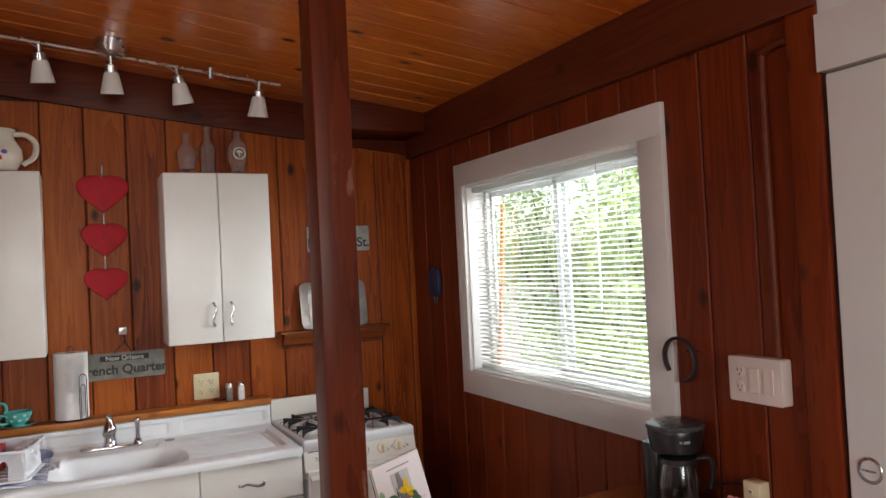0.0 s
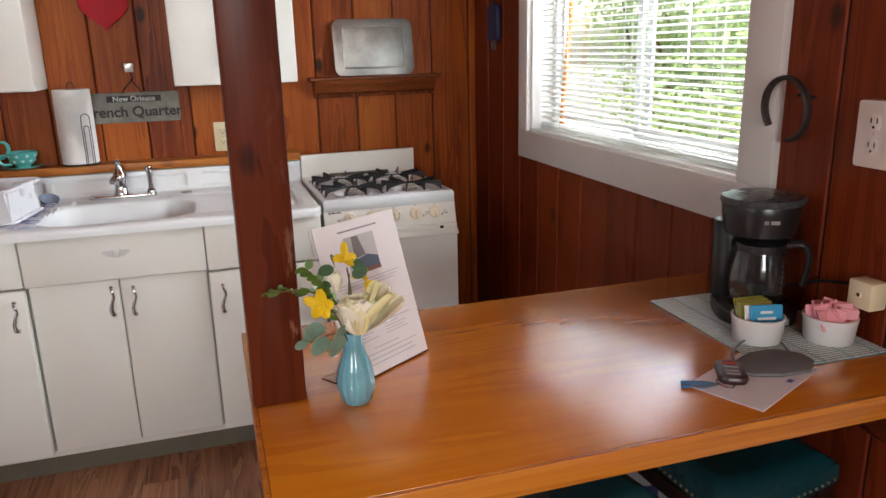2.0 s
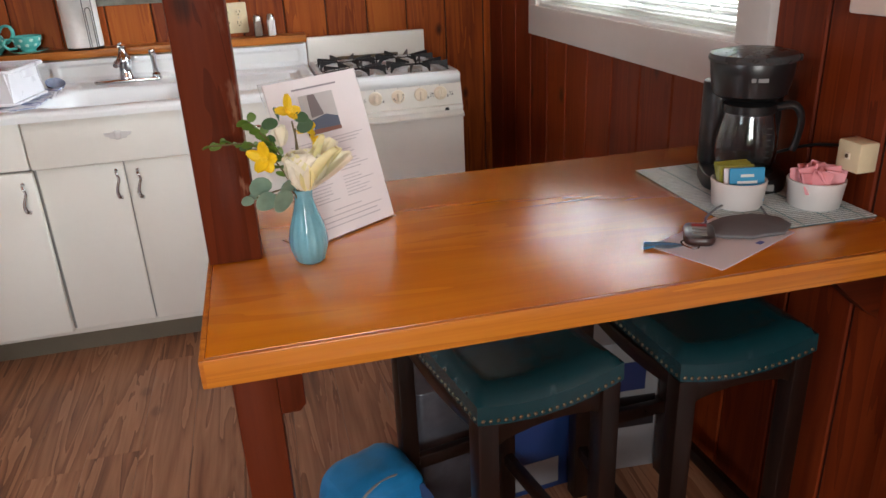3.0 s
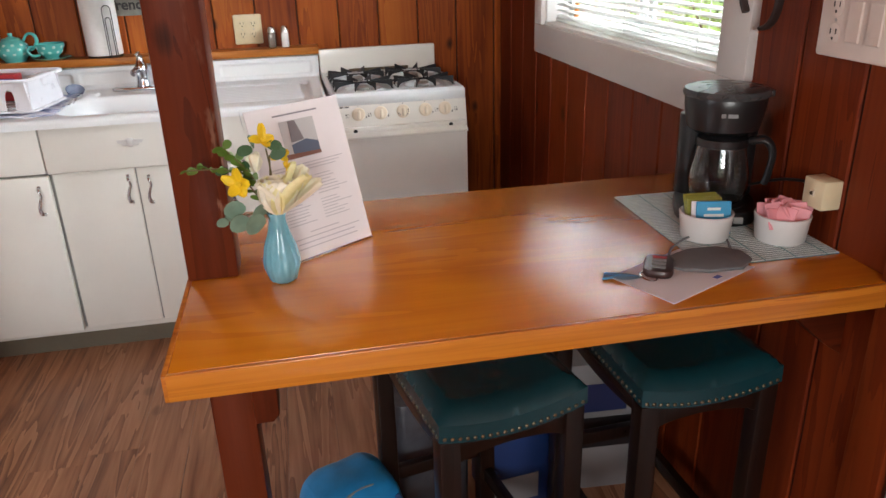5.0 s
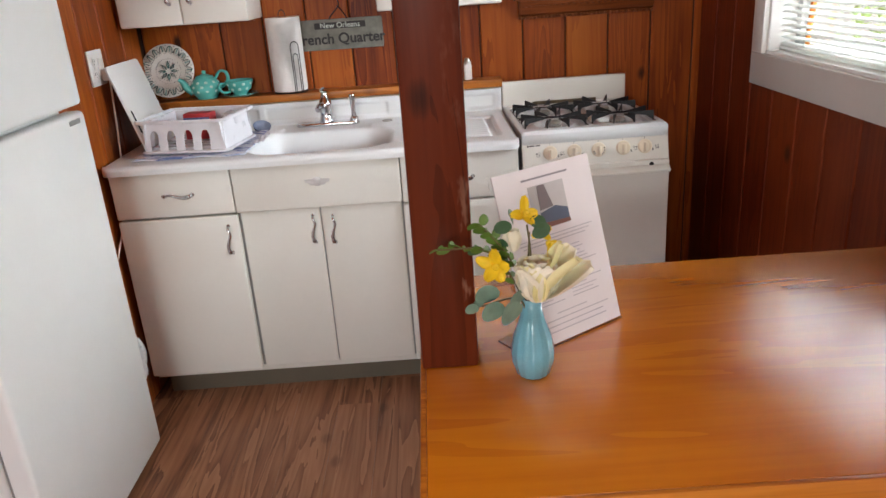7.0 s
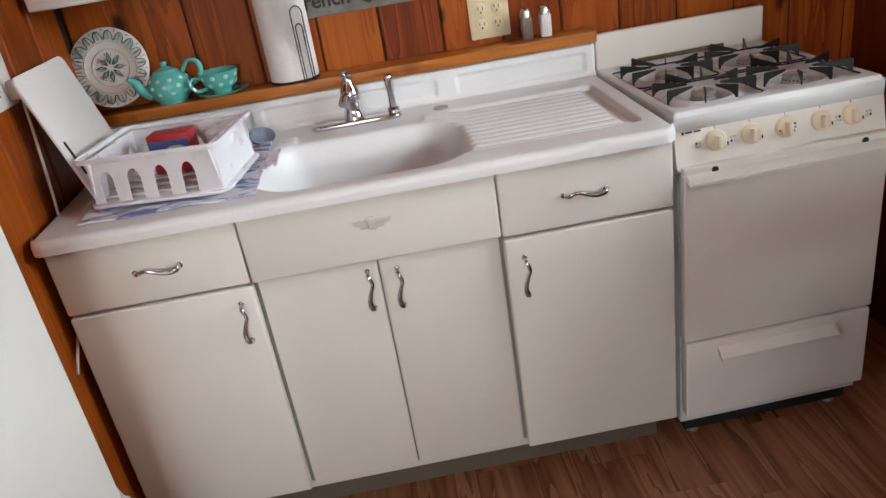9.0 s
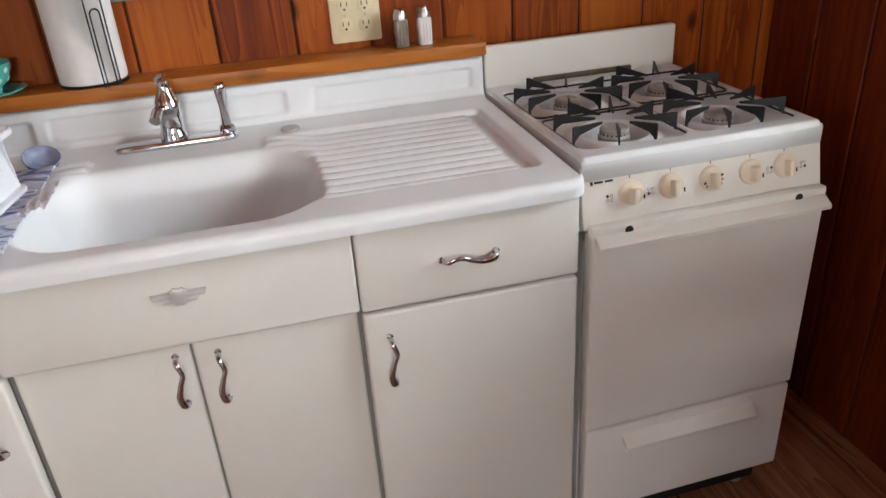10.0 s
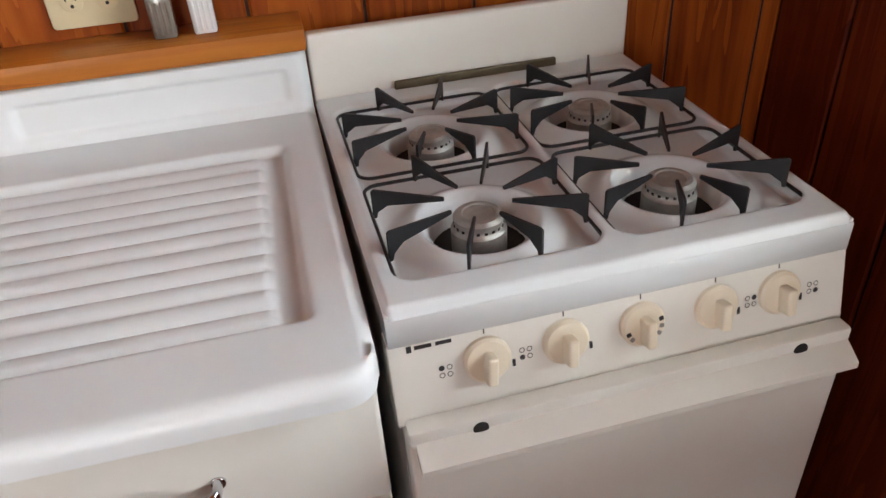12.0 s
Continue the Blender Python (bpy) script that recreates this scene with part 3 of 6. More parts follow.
def splash_place(u, v):
    x = X0 - 0.012 + u * (W + 0.016)
    z = 0.900 + v * 0.13
    y = 4.255
    for cx, hx in ((0.225, 0.19), (0.687, 0.25), (1.177, 0.190)):
        y += 0.006 * ease(0.0, -0.009, rr(x, z, cx, 0.953, hx, 0.029, 0.012))
    y -= 0.02 * (1 - ease(0.90, 0.93, z)) ** 2
    if v > 0.74:
        a = (v - 0.74) / 0.26
        z, y = 0.996 + 0.008 * math.sin(a * math.pi / 2), y + 0.045 * a * a
    edge = min(x - (X0 - 0.012), X0 + W + 0.004 - x)
    return (x, y + 0.012 * (1 - ease(0, 0.012, edge)), z)


part("backsplash", sheet(260, 40, splash_place), PORCELAIN, sink, smooth=60, m=OFF)
ring = lathe(bmesh.new(), [(0.056, 0.0), (0.054, 0.004), (0.047, 0.003), (0.044, -0.006), (0.0, -0.006)], 36)
part("drain", ring, STEEL, sink, "steel drain ring", m=OFF @ pose(0.70, 3.97, 0.744))
part("drain_basket", lathe(bmesh.new(), [(0.043, 0.0), (0.038, 0.004), (0.014, -0.003), (0.009, 0.005), (0.0, 0.006)], 28), BLACK_MATT, sink, m=OFF @ pose(0.70, 3.97, 0.741))
part("overflow_cover", lathe(bmesh.new(), [(0.021, 0.0), (0.020, 0.004), (0.016, 0.005), (0.0, 0.005)], 28), BURNER, sink, "oval steel hole cover", m=OFF @ pose(0.931, 4.181, 0.9135))

faucet = thing("faucet", (0.698, 4.178, 0.914), "chrome two-piece faucet with a pull-out sprayer", "faucet")
part("base_plate", prism(bmesh.new(), round_rect(0.25, 0.052, 0.025), 0.0, 0.013, 0.005), CHROME, faucet)
part("spout", lathe(bmesh.new(), [(0.025, 0.0), (0.024, 0.012), (0.021, 0.02), (0.020, 0.048), (0.0225, 0.056), (0.0235, 0.070), (0.019, 0.084), (0.0135, 0.098), (0.010, 0.115), (0.011, 0.122), (0.0, 0.124)], 28), CHROME, faucet, m=pose(-0.004, 0.008, 0.012) @ Matrix.Diagonal((1.16, 1.16, 1.0, 1.0)))
part("lever", tube(bmesh.new(), bend([(-0.012, 0.008, 0.130), (-0.010, 0.004, 0.140), (0.002, -0.004, 0.147)], 5), [0.009, 0.009, 0.008, 0.008, 0.007, 0.006, 0.006, 0.005, 0.005, 0.004, 0.003], 10), CHROME, faucet)
part("nozzle", tube(bmesh.new(), bend([(-0.014, -0.008, 0.078), (-0.02, -0.04, 0.082), (-0.026, -0.062, 0.070)], 5), 0.011, 12), CHROME, faucet)
part("sprayer", lathe(bmesh.new(), [(0.017, 0.0), (0.016, 0.014), (0.010, 0.02), (0.009, 0.055), (0.0125, 0.088), (0.0135, 0.100), (0.010, 0.108), (0.0, 0.110)], 24), CHROME, faucet, m=pose(0.104, 0.008, 0.01, 8, 0, 0))

ledge = tagged(part("ledge", box((WL, 4.243, 1.006), (1.398, WY, 1.036), 0.003), LEDGE), "narrow pine ledge on top of the backsplash", "ledge", kind="structure")

# ---- wall cabinets ----
def wall_cabinet(name, x0, x1, doors, handles):
    cab = thing(name, (x0, WY, 1.330), "cream-white steel wall cabinet with two doors", "cabinet", "wall cabinets")
    w, d, h = x1 - x0, WY - 4.088, 0.757
    part("body", box((0, -d + 0.02, 0), (w, 0, h), 0.004, 3), CAB, cab)
    for (a, b), hx in zip(doors, handles):
        leaf = part("door", box((a, -d, 0.002), (b, -d + 0.022, h - 0.002), 0.005, 3), CAB, cab)
        if hx is not None:
            piece("handle", PULL, leaf, pose(hx, -d, 0.125))["label"] = "wavy chrome pull"
    return cab


wall_cabinet("wall_cabinet", 0.935, 1.392, ((0.0, 0.228), (0.231, 0.457)), (0.192, 0.268))
wall_cabinet("wall_cabinet", 0.0, 0.467, ((0.0, 0.228), (0.231, 0.467)), (0.192, 0.268))

# ---- stove ----
SX0, SX1 = 1.410, 1.913
SC = (SX0 + SX1) / 2
stove = thing("gas_stove", (SC, 3.70, 0), "white and cream four-burner gas stove", "stove", rz=1.2)
sw = SX1 - SX0
M = pose(-SC, -3.70, 0)
bm = box((-sw / 2 + 0.003, 0.036, 0.06), (sw / 2 - 0.003, 0.57, 0.765), 0.003)
add_box(bm, (-sw / 2 + 0.003, 0.072, 0.765), (sw / 2 - 0.003, 0.57, 0.878))
part("body", bm, STOVE_WHITE, stove)
part("kick", box((-sw / 2 + 0.02, 0.05, 0.02), (sw / 2 - 0.02, 0.5, 0.09)), BLACK_MATT, stove)
for fx in (-0.2, 0.2):
    part("foot", lathe(bmesh.new(), [(0.0, 0.0), (0.018, 0.0), (0.016, 0.012), (0.009, 0.016), (0.009, 0.06)], 16, pose(fx, 0.075, 0)), BURNER, stove)
BURN = ((1.543, 3.878), (1.773, 3.874), (1.543, 4.097), (1.773, 4.097))


def cook_place(u, v):
    x, y = SX0 + u * sw, 3.742 + v * (4.272 - 3.742)
    z = 0.922
    well = 1.0 - ease(-0.010, 0.0, min(rr(x, y, 1.543, 4.005, 0.115, 0.222, 0.03), rr(x, y, 1.781, 4.005, 0.115, 0.222, 0.03)))
    z -= 0.018 * well
    for bx, by in BURN:
        r = math.hypot(x - bx, y - by)
        z += 0.013 * ease(0.102, 0.070, r) * well - 0.010 * ease(0.070, 0.057, r)
        z -= 0.03 * ease(0.057, 0.053, r)
    if y < 3.754:
        z -= 0.012 * (1 - ease(3.742, 3.754, y)) ** 2
    edge = min(x - SX0, SX1 - x)
    z -= 0.008 * (1 - ease(0, 0.008, edge)) ** 2
    return (x, y, z)


top = sheet(170, 176, cook_place)
add_box(top, (SX0, 3.742, 0.878), (SX1, 3.748, 0.9115), 0.001, 1)
add_box(top, (SX0, 3.745, 0.878), (SX0 + 0.004, 4.27, 0.915))
add_box(top, (SX1 - 0.004, 3.745, 0.878), (SX1, 4.27, 0.915))
part("cooktop", top, STOVE_WHITE, stove, "white enamelled cooktop", smooth=60, m=M)
guard = box((-sw / 2, 0.572, 0.90), (sw / 2, 0.598, 1.020), 0.006, 3)
guard = part("backguard", guard, STOVE_CREAM, stove, "cream backguard")
part("vent", box((-0.13, 0.564, 0.917), (0.13, 0.5735, 0.934), 0.003), paint("tarnished_vent", (0.14, 0.11, 0.065), 0.5, 0.1, 40.0, 0.1, metal=0.5), stove, "tarnished vent slot at the foot of the backguard")
pan = bmesh.new()
prism(pan, [(0.047, 0.879), (0.0451, 0.882), (0.0235, 0.793), (0.0255, 0.789), (0.07, 0.789), (0.07, 0.879)], -sw / 2 - 0.002, sw / 2 + 0.002, 0.003, Matrix(((0, 0, 1, 0), (1, 0, 0, 0), (0, 1, 0, 0), (0, 0, 0, 1))))
pan = part("control_panel", pan, STOVE_CREAM, stove, "cream control panel")
tilt = math.degrees(math.atan2(0.0216, 0.089))
KX = (1.505, 1.588, 1.672, 1.757, 1.832)
FACE = pose(0, 0.0345, 0.838, 90 - tilt)
GREY_PRINT = paint("worn_grey_print", (0.30, 0.28, 0.25), 0.5)
for i, kx in enumerate(KX):
    k = lathe(bmesh.new(), [(0.0245, 0.0), (0.0245, 0.005), (0.0215, 0.008), (0.015, 0.009), (0.0, 0.009)], 32)
    add_box(k, (-0.0055, -0.019, 0.006), (0.0055, 0.011, 0.026), 0.003, 3)
    knob = part("knob", k, KNOB, pan, m=pose(kx - SC, 0, 0) @ FACE @ pose(0, 0.008, 0, 0, 0, (-6, -4, 0, -3, -2)[i]))
    at = pose(kx - SC, 0, 0) @ FACE
    part("index_line", box((-0.0006, 0.035, 0.0), (0.0006, 0.043, 0.0006)), INK, pan, smooth=0, m=at)
    if i != 2:
        sx = -1 if i in (0, 1) else 1
        for q in range(4):
            qx, qy = sx * 0.042 + (q % 2) * 0.008 - 0.004, 0.0 + (q // 2) * 0.008
            part("burner_dot", lathe(bmesh.new(), [(0.0 if q == (2, 0, 0, 3, 1)[i] else 0.0022, 0.0004), (0.003, 0.0004)], 12, pose(qx, qy, 0.0003)), INK, pan, smooth=0, m=at)
        text_part("lettering", "OFF", 0.0055, GREY_PRINT, pan, at @ pose(0, 0.0195, 0.0086), 0.0002)
        part("high_mark", box((0.0262, -0.008, 0.0), (0.0295, 0.0, 0.0006)), INK, pan, smooth=0, m=at)
at = pose(KX[2] - SC, 0, 0) @ FACE
text_part("lettering", "OFF", 0.0075, INK, pan, at @ pose(0, 0.0195, 0.0086), 0.0002)
for a in (200, 222, 300, 325, 350, 15):
    part("dial_print", box((0.0165, -0.0022, 0.0086), (0.0215, 0.0022, 0.0092)), INK if a in (200, 15) else GREY_PRINT, pan, smooth=0, m=at @ pose(0, 0.008, 0, 0, 0, a))
bars = box((0.0, 0, 0), (0.017, 0.004, 0.0005))
add_box(bars, (0.021, 0, 0), (0.037, 0.004, 0.0005))
add_box(bars, (-0.008, -0.002, 0), (-0.003, 0.005, 0.0005))
part("maker_mark", bars, INK, pan, "small unreadable maker's mark", smooth=0, m=pose(-sw / 2 + 0.025, 0, 0) @ FACE @ pose(0, 0.034, 0))

oven = part("oven_door", box((-sw / 2 + 0.004, 0.0, 0.338), (sw / 2 - 0.004, 0.035, 0.785), 0.005, 3), STOVE_DOOR, stove, "plain cream oven door")


def bar_handle(parent, x0, x1, z, y, deep, tall):
    bm = prism(bmesh.new(), [(0, tall * 0.35), (-deep + 0.004, 0.0), (-deep, tall * 0.06), (-deep, tall * 0.38), (-deep + 0.003, tall * 0.46), (-0.002, tall), (0, tall)], x0, x1, 0.002, Matrix(((0, 0, 1, 0), (1, 0, 0, 0), (0, 1, 0, 0), (0, 0, 0, 1))))
    return part("handle", bm, STOVE_CREAM, parent, m=pose(0, y, z))


part("door_lip", box((-sw / 2 + 0.004, 0.0, 0.784), (sw / 2 - 0.004, 0.022, 0.803), 0.004, 2), STOVE_DOOR, oven)
bar_handle(oven, -sw / 2 + 0.010, sw / 2 - 0.006, 0.764, 0.002, 0.025, 0.024)
for bx in (-0.175, 0.185):
    part("bolt", lathe(bmesh.new(), [(0.009, 0.0), (0.008, 0.006), (0.0, 0.007)], 14, FRONT), BLACK_MATT, oven, m=pose(bx, 0.0045, 0.7900))
low = part("drawer", box((-sw / 2 + 0.006, 0.0, 0.102), (sw / 2 - 0.006, 0.035, 0.331), 0.005, 3), STOVE_DOOR, stove, "plain cream warming drawer")
bar_handle(low, -0.163, 0.152, 0.276, 0.0, 0.026, 0.032)

cap_prof = [(0.027, -0.026), (0.027, 0.003), (0.0245, 0.006), (0.0235, 0.0115), (0.0245, 0.014), (0.0245, 0.0175), (0.021, 0.021), (0.016, 0.0215), (0.015, 0.020), (0.0, 0.020)]
for bx, by in BURN:
    b = part("burner", lathe(bmesh.new(), cap_prof, 40), BURNER, stove, "dull aluminium gas burner", m=M @ pose(bx, by, 0.904) @ Matrix.Diagonal((1.16, 1.16, 1.0, 1.0)))
    ports = bmesh.new()
    for k in range(20):
        a = 2 * math.pi * k / 20
        add_box(ports, (0.0232, -0.0015, 0.0075), (0.0243, 0.0015, 0.0105), m=pose(0, 0, 0, 0, 0, math.degrees(a)))
    part("port_ring", ports, BLACK_MATT, b, smooth=0, m=M @ pose(bx, by, 0.904) @ Matrix.Diagonal((1.16, 1.16, 1.0, 1.0)))
    part("bowl", lathe(bmesh.new(), [(0.0545, 0.0), (0.0, 0.0)], 32), BLACK_MATT, stove, "dark burner opening", m=M @ pose(bx, by, 0.880))

for gx, gy, hy in ((1.543, 3.888, 0.105), (1.780, 3.888, 0.105), (1.543, 4.112, 0.105), (1.780, 4.112, 0.105)):
    bx, by = min(BURN, key=lambda b: math.hypot(b[0] - gx, b[1] - gy))
    g = bmesh.new()
    tube(g, [(x, y, 0.9178) for x, y in round_rect(0.222, 2 * hy - 0.004, 0.018, 4, gx, gy)], 0.0023, 6, True)
    for k in range(8):
        a = math.pi / 4 * k + math.pi / 8
        dx, dy = math.cos(a), math.sin(a)
        far = min((0.111 + (gx - bx) * (1 if dx > 0 else -1)) / abs(dx), (hy + (gy - by) * (1 if dy > 0 else -1)) / abs(dy)) - 0.002
        t = bmesh.new()
        prism(t, [(0.037, 0.939), (0.037, 0.943), (far - 0.003, 0.951), (far, 0.949), (far, 0.9155), (far - 0.004, 0.9155), (far - 0.006, 0.923), (far - 0.018, 0.932)], -0.0015, 0.0015, 0.0, FRONT)
        join(g, t, pose(bx, by, 0, 0, 0, math.degrees(a)))
    part("grate", g, CAST, stove, "black iron burner grate", m=M)

# ---- refrigerator ----
fridge = thing("refrigerator", (0.117, 3.062, 0), "white two-door refrigerator with a grained enamel finish", "refrigerator")
part("body", box((-0.66, -0.345, 0.03), (-0.068, 0.34, 1.63), 0.012, 3), FRIDGE, fridge)
part("base_grille", box((-0.62, -0.33, 0.0), (-0.05, 0.33, 0.05)), GASKET, fridge)
for nm, z0, z1 in (("fridge_door", 0.03, 1.150), ("freezer_door", 1.166, 1.63)):
    d = part(nm, box((-0.058, -0.352, z0), (0.0, 0.342, z1), 0.014, 4), FRIDGE, fridge)
    part("gasket", box((-0.067, -0.338, z0 + 0.015), (-0.058, 0.330, z1 - 0.015)), GASKET, d)
    zs = (1.02, 1.135) if nm == "fridge_door" else (1.18, 1.36)
    hb = prism(bmesh.new(), [(0.0, zs[0]), (0.026, zs[0] + 0.02), (0.03, (zs[0] + zs[1]) / 2), (0.026, zs[1] - 0.02), (0.0, zs[1])], 0.29, 0.335, 0.006, FRONT)
    part("handle", hb, FRIDGE, d)
part("name_bar", box((0.0, 0.235, 1.120), (0.002, 0.30, 1.134), 0.001), GASKET, fridge, "small grey badge")

bag_white = bmesh.new()
bmesh.ops.create_icosphere(bag_white, subdivisions=4, radius=1)
for v in bag_white.verts:
    c = v.co.copy()
    f = 1 + 0.35 * noise.noise(c * 2.3) + 0.16 * noise.noise(c * 6.0)
    v.co = Vector((c.x * 0.05, c.y * 0.035, c.z * 0.12)) * f
bag = part("plastic_bag", bag_white, paint("thin_white_plastic", (0.74, 0.74, 0.74), 0.3, 0.04, 30.0, 0.4), smooth=60)
bag.matrix_basis = pose(0.045, 3.465, 0.30)
tagged(bag, "crumpled white plastic bag hanging beside the refrigerator", "bag")
part("red_tag", prism(bmesh.new(), round_rect(0.03, 0.035, 0.006), 0, 0.004, 0.001, FRONT), paint("pink_red_plastic", (0.75, 0.13, 0.10), 0.4), bag, "pink-red tag", m=pose(0.022, -0.034, -0.10, 0, 0, 40))

# ---- blind ----
blind = thing("window_blind", (WX + 0.045, (WIN[0] + WIN[1]) / 2, WIN[2] + 0.012), "white slatted venetian blind, lowered with open slats", "blind")
BWD = hw - 0.014
t = bmesh.new()
prof = [(-0.0125, -0.0012), (-0.004, 0.0012), (0.004, 0.0012), (0.0125, -0.0012)]
for k in range(3):
    a, b = prof[k], prof[k + 1]
    t.faces.new([t.verts.new((a[0], -BWD, a[1])), t.verts.new((b[0], -BWD, b[1])), t.verts.new((b[0], BWD, b[1])), t.verts.new((a[0], BWD, a[1]))])
got = bmesh.ops.extrude_face_region(t, geom=t.faces[:])
bmesh.ops.translate(t, verts=[g for g in got["geom"] if isinstance(g, bmesh.types.BMVert)], vec=(0, 0, 0.0006))
bmesh.ops.recalc_face_normals(t, faces=t.faces[:])
slat = solid("slat", t, BLIND)
rng = random.Random(3)
for k in range(41):
    piece("slat", slat, blind, pose(0, 0, 0.022 + 0.0192 * k, rng.uniform(-0.12, 0.12), -12 + rng.uniform(-3, 3), 0))
part("bottom_rail", box((-0.013, -BWD, 0.0), (0.013, BWD, 0.013), 0.003), BLIND, blind)
part("head_rail", box((-0.018, -BWD - 0.004, hh - 0.045), (0.018, BWD + 0.004, hh - 0.018), 0.002), BLIND, blind)
for yy in (-0.42, 0.0, 0.42):
    for xx in (-0.0135, 0.0135):
        part("ladder_cord", box((xx - 0.0006, yy - 0.0008, 0.01), (xx + 0.0006, yy + 0.0008, hh - 0.04)), BLIND, blind, smooth=0)
part("tilt_wand", tube(bmesh.new(), [(-0.022, -0.33, hh - 0.04), (-0.022, -0.332, hh - 0.62)], 0.003, 6), GLASS, blind, "clear tilt wand")
stick = part("wooden_stick", tube(bmesh.new(), [(0, 0, 0), (0.002, -0.055, 0.40), (0.002, -0.095, 0.74)], 0.0085, 8), LEDGE)
stick.matrix_basis = pose(WX + 0.076, 3.612, WIN[2] + 0.010)
tagged(stick, "pale wooden stick leaning against the window glass", "stick")

# ---- outdoors ----
tagged(part("ground", box((WX + 0.4, -60, -0.6), (120, 60, -0.45)), paint("garden_gravel", (0.20, 0.18, 0.14), 0.9, 0.1, 4.0, 0.3)), "bare gravel ground outside the window", "ground", kind="structure")
fence = thing("fence", (5.2, 3.0, -0.45), "weathered brown board fence behind the shrubs", "fence")
FENCE = wood("weathered_fence", (0.08, 0.06, 0.05), (0.17, 0.13, 0.10), (0.28, 0.22, 0.17), "z", 0.8, 0.4, 0.4)
fm = solid("slat", box((-0.01, -0.07, 0), (0.01, 0.07, 1.9)), FENCE)
for k in range(40):
    piece("slat", fm, fence, pose(0, -2.9 + 0.147 * k, rng.uniform(-0.02, 0.02)))
part("rail", box((0.012, -3.0, 0.4), (0.05, 3.0, 0.5)), FENCE, fence)
part("rail", box((0.012, -3.0, 1.5), (0.05, 3.0, 1.6)), FENCE, fence)


def leaf_mesh(bm, m, l, w):
    """One leaf, folded along its midrib."""
    a, b = [bm.verts.new(m @ Vector(p)) for p in ((0, 0, 0), (l, 0, -0.12 * l))]
    c, d = [bm.verts.new(m @ Vector(p)) for p in ((l * 0.45, w / 2, 0.12 * w), (l * 0.45, -w / 2, 0.12 * w))]
    bm.faces.new((a, c, b))
    bm.faces.new((a, b, d))


n = Nodes("leaf_green")
isl = n.add("NewGeometry").outputs["Random Per Island"]
n.color(n.ramp(isl, (0.0, (0.17, 0.24, 0.09)), (0.5, (0.24, 0.33, 0.13)), (1.0, (0.34, 0.41, 0.19))))
n.put(Roughness=0.45)
trans, mixed = n.add("BsdfTranslucent"), n.add("MixShader")
trans.inputs[0].default_value, mixed.inputs[0].default_value = (0.36, 0.46, 0.16, 1), 0.45
n.link(n.shader.outputs[0], mixed.inputs[1])
n.link(trans.outputs[0], mixed.inputs[2])
n.link(mixed.outputs[0], n.tree.nodes["Material Output"].inputs[0])
LEAF = n.mat
BARK = wood("bark", (0.05, 0.035, 0.025), (0.10, 0.075, 0.05), (0.17, 0.13, 0.09), "z", 0.9, 0.0, 0.2)


def shrub(name, at, seed, count, spread, tall, label):
    rng = random.Random(seed)
    root = thing(name, at, label, "shrub", "shrubs outside the window")
    limbs, crown = bmesh.new(), bmesh.new()
    for k in range(9):
        a = rng.uniform(0, 6.28)
        top = Vector((math.cos(a) * spread * rng.uniform(0.2, 0.8), math.sin(a) * spread * rng.uniform(0.3, 1.1), tall * rng.uniform(0.6, 1.0)))
        line = bend([(0, 0, 0), (top.x * 0.2, top.y * 0.25, top.z * 0.4), tuple(top * 0.75 + Vector((rng.uniform(-.1, .1), rng.uniform(-.1, .1), 0))), tuple(top)], 5)
        tube(limbs, line, [0.022 * (1 - i / len(line)) + 0.003 for i in range(len(line))], 6)
        for q in range(count // 9):
            p = line[rng.randrange(4, len(line))] + Vector((rng.gauss(0, 0.17), rng.gauss(0, 0.22), rng.gauss(0, 0.16)))
            leaf_mesh(crown, pose(*p, rng.uniform(-50, 50), rng.uniform(-20, 70), rng.uniform(0, 360)), rng.uniform(0.05, 0.10), rng.uniform(0.025, 0.045))
    part("limb", limbs, BARK, root)
    tagged(part("crown", crown, LEAF, root, smooth=0), kind="stuff")


shrub("shrub", (3.9, 3.3, -0.45), 1, 6500, 0.75, 2.75, "tall leafy green shrub with drooping shoots")
shrub("shrub", (4.3, 4.5, -0.45), 2, 7500, 0.8, 3.0, "tall leafy green shrub with dense leaves")
shrub("shrub", (4.4, 2.6, -0.45), 5, 6500, 0.7, 2.8, "tall leafy green shrub against the fence")
shrub("shrub", (4.5, 5.8, -0.45), 7, 6500, 0.8, 2.9, "tall leafy green shrub beside the fence")
shrub("shrub", (3.5, 4.2, -0.45), 9, 3000, 0.5, 1.75, "low leafy green shrub under the window")

# ---- bar stools ----
def seat_place(w, d, top):
    def place(u, v):
        x, y = (u - 0.5) * w, (v - 0.5) * d
        sag = 0.022 * (2 * abs(u - 0.5)) ** 2
        ex, ey = min(u, 1 - u) * w, min(v, 1 - v) * d
        e = min(ex, ey)
        puff = 0.028 * (1 - (1 - min(1.0, e / 0.045)) ** 2.5)
        return (x, y, top + sag + puff - 0.022)
    return place


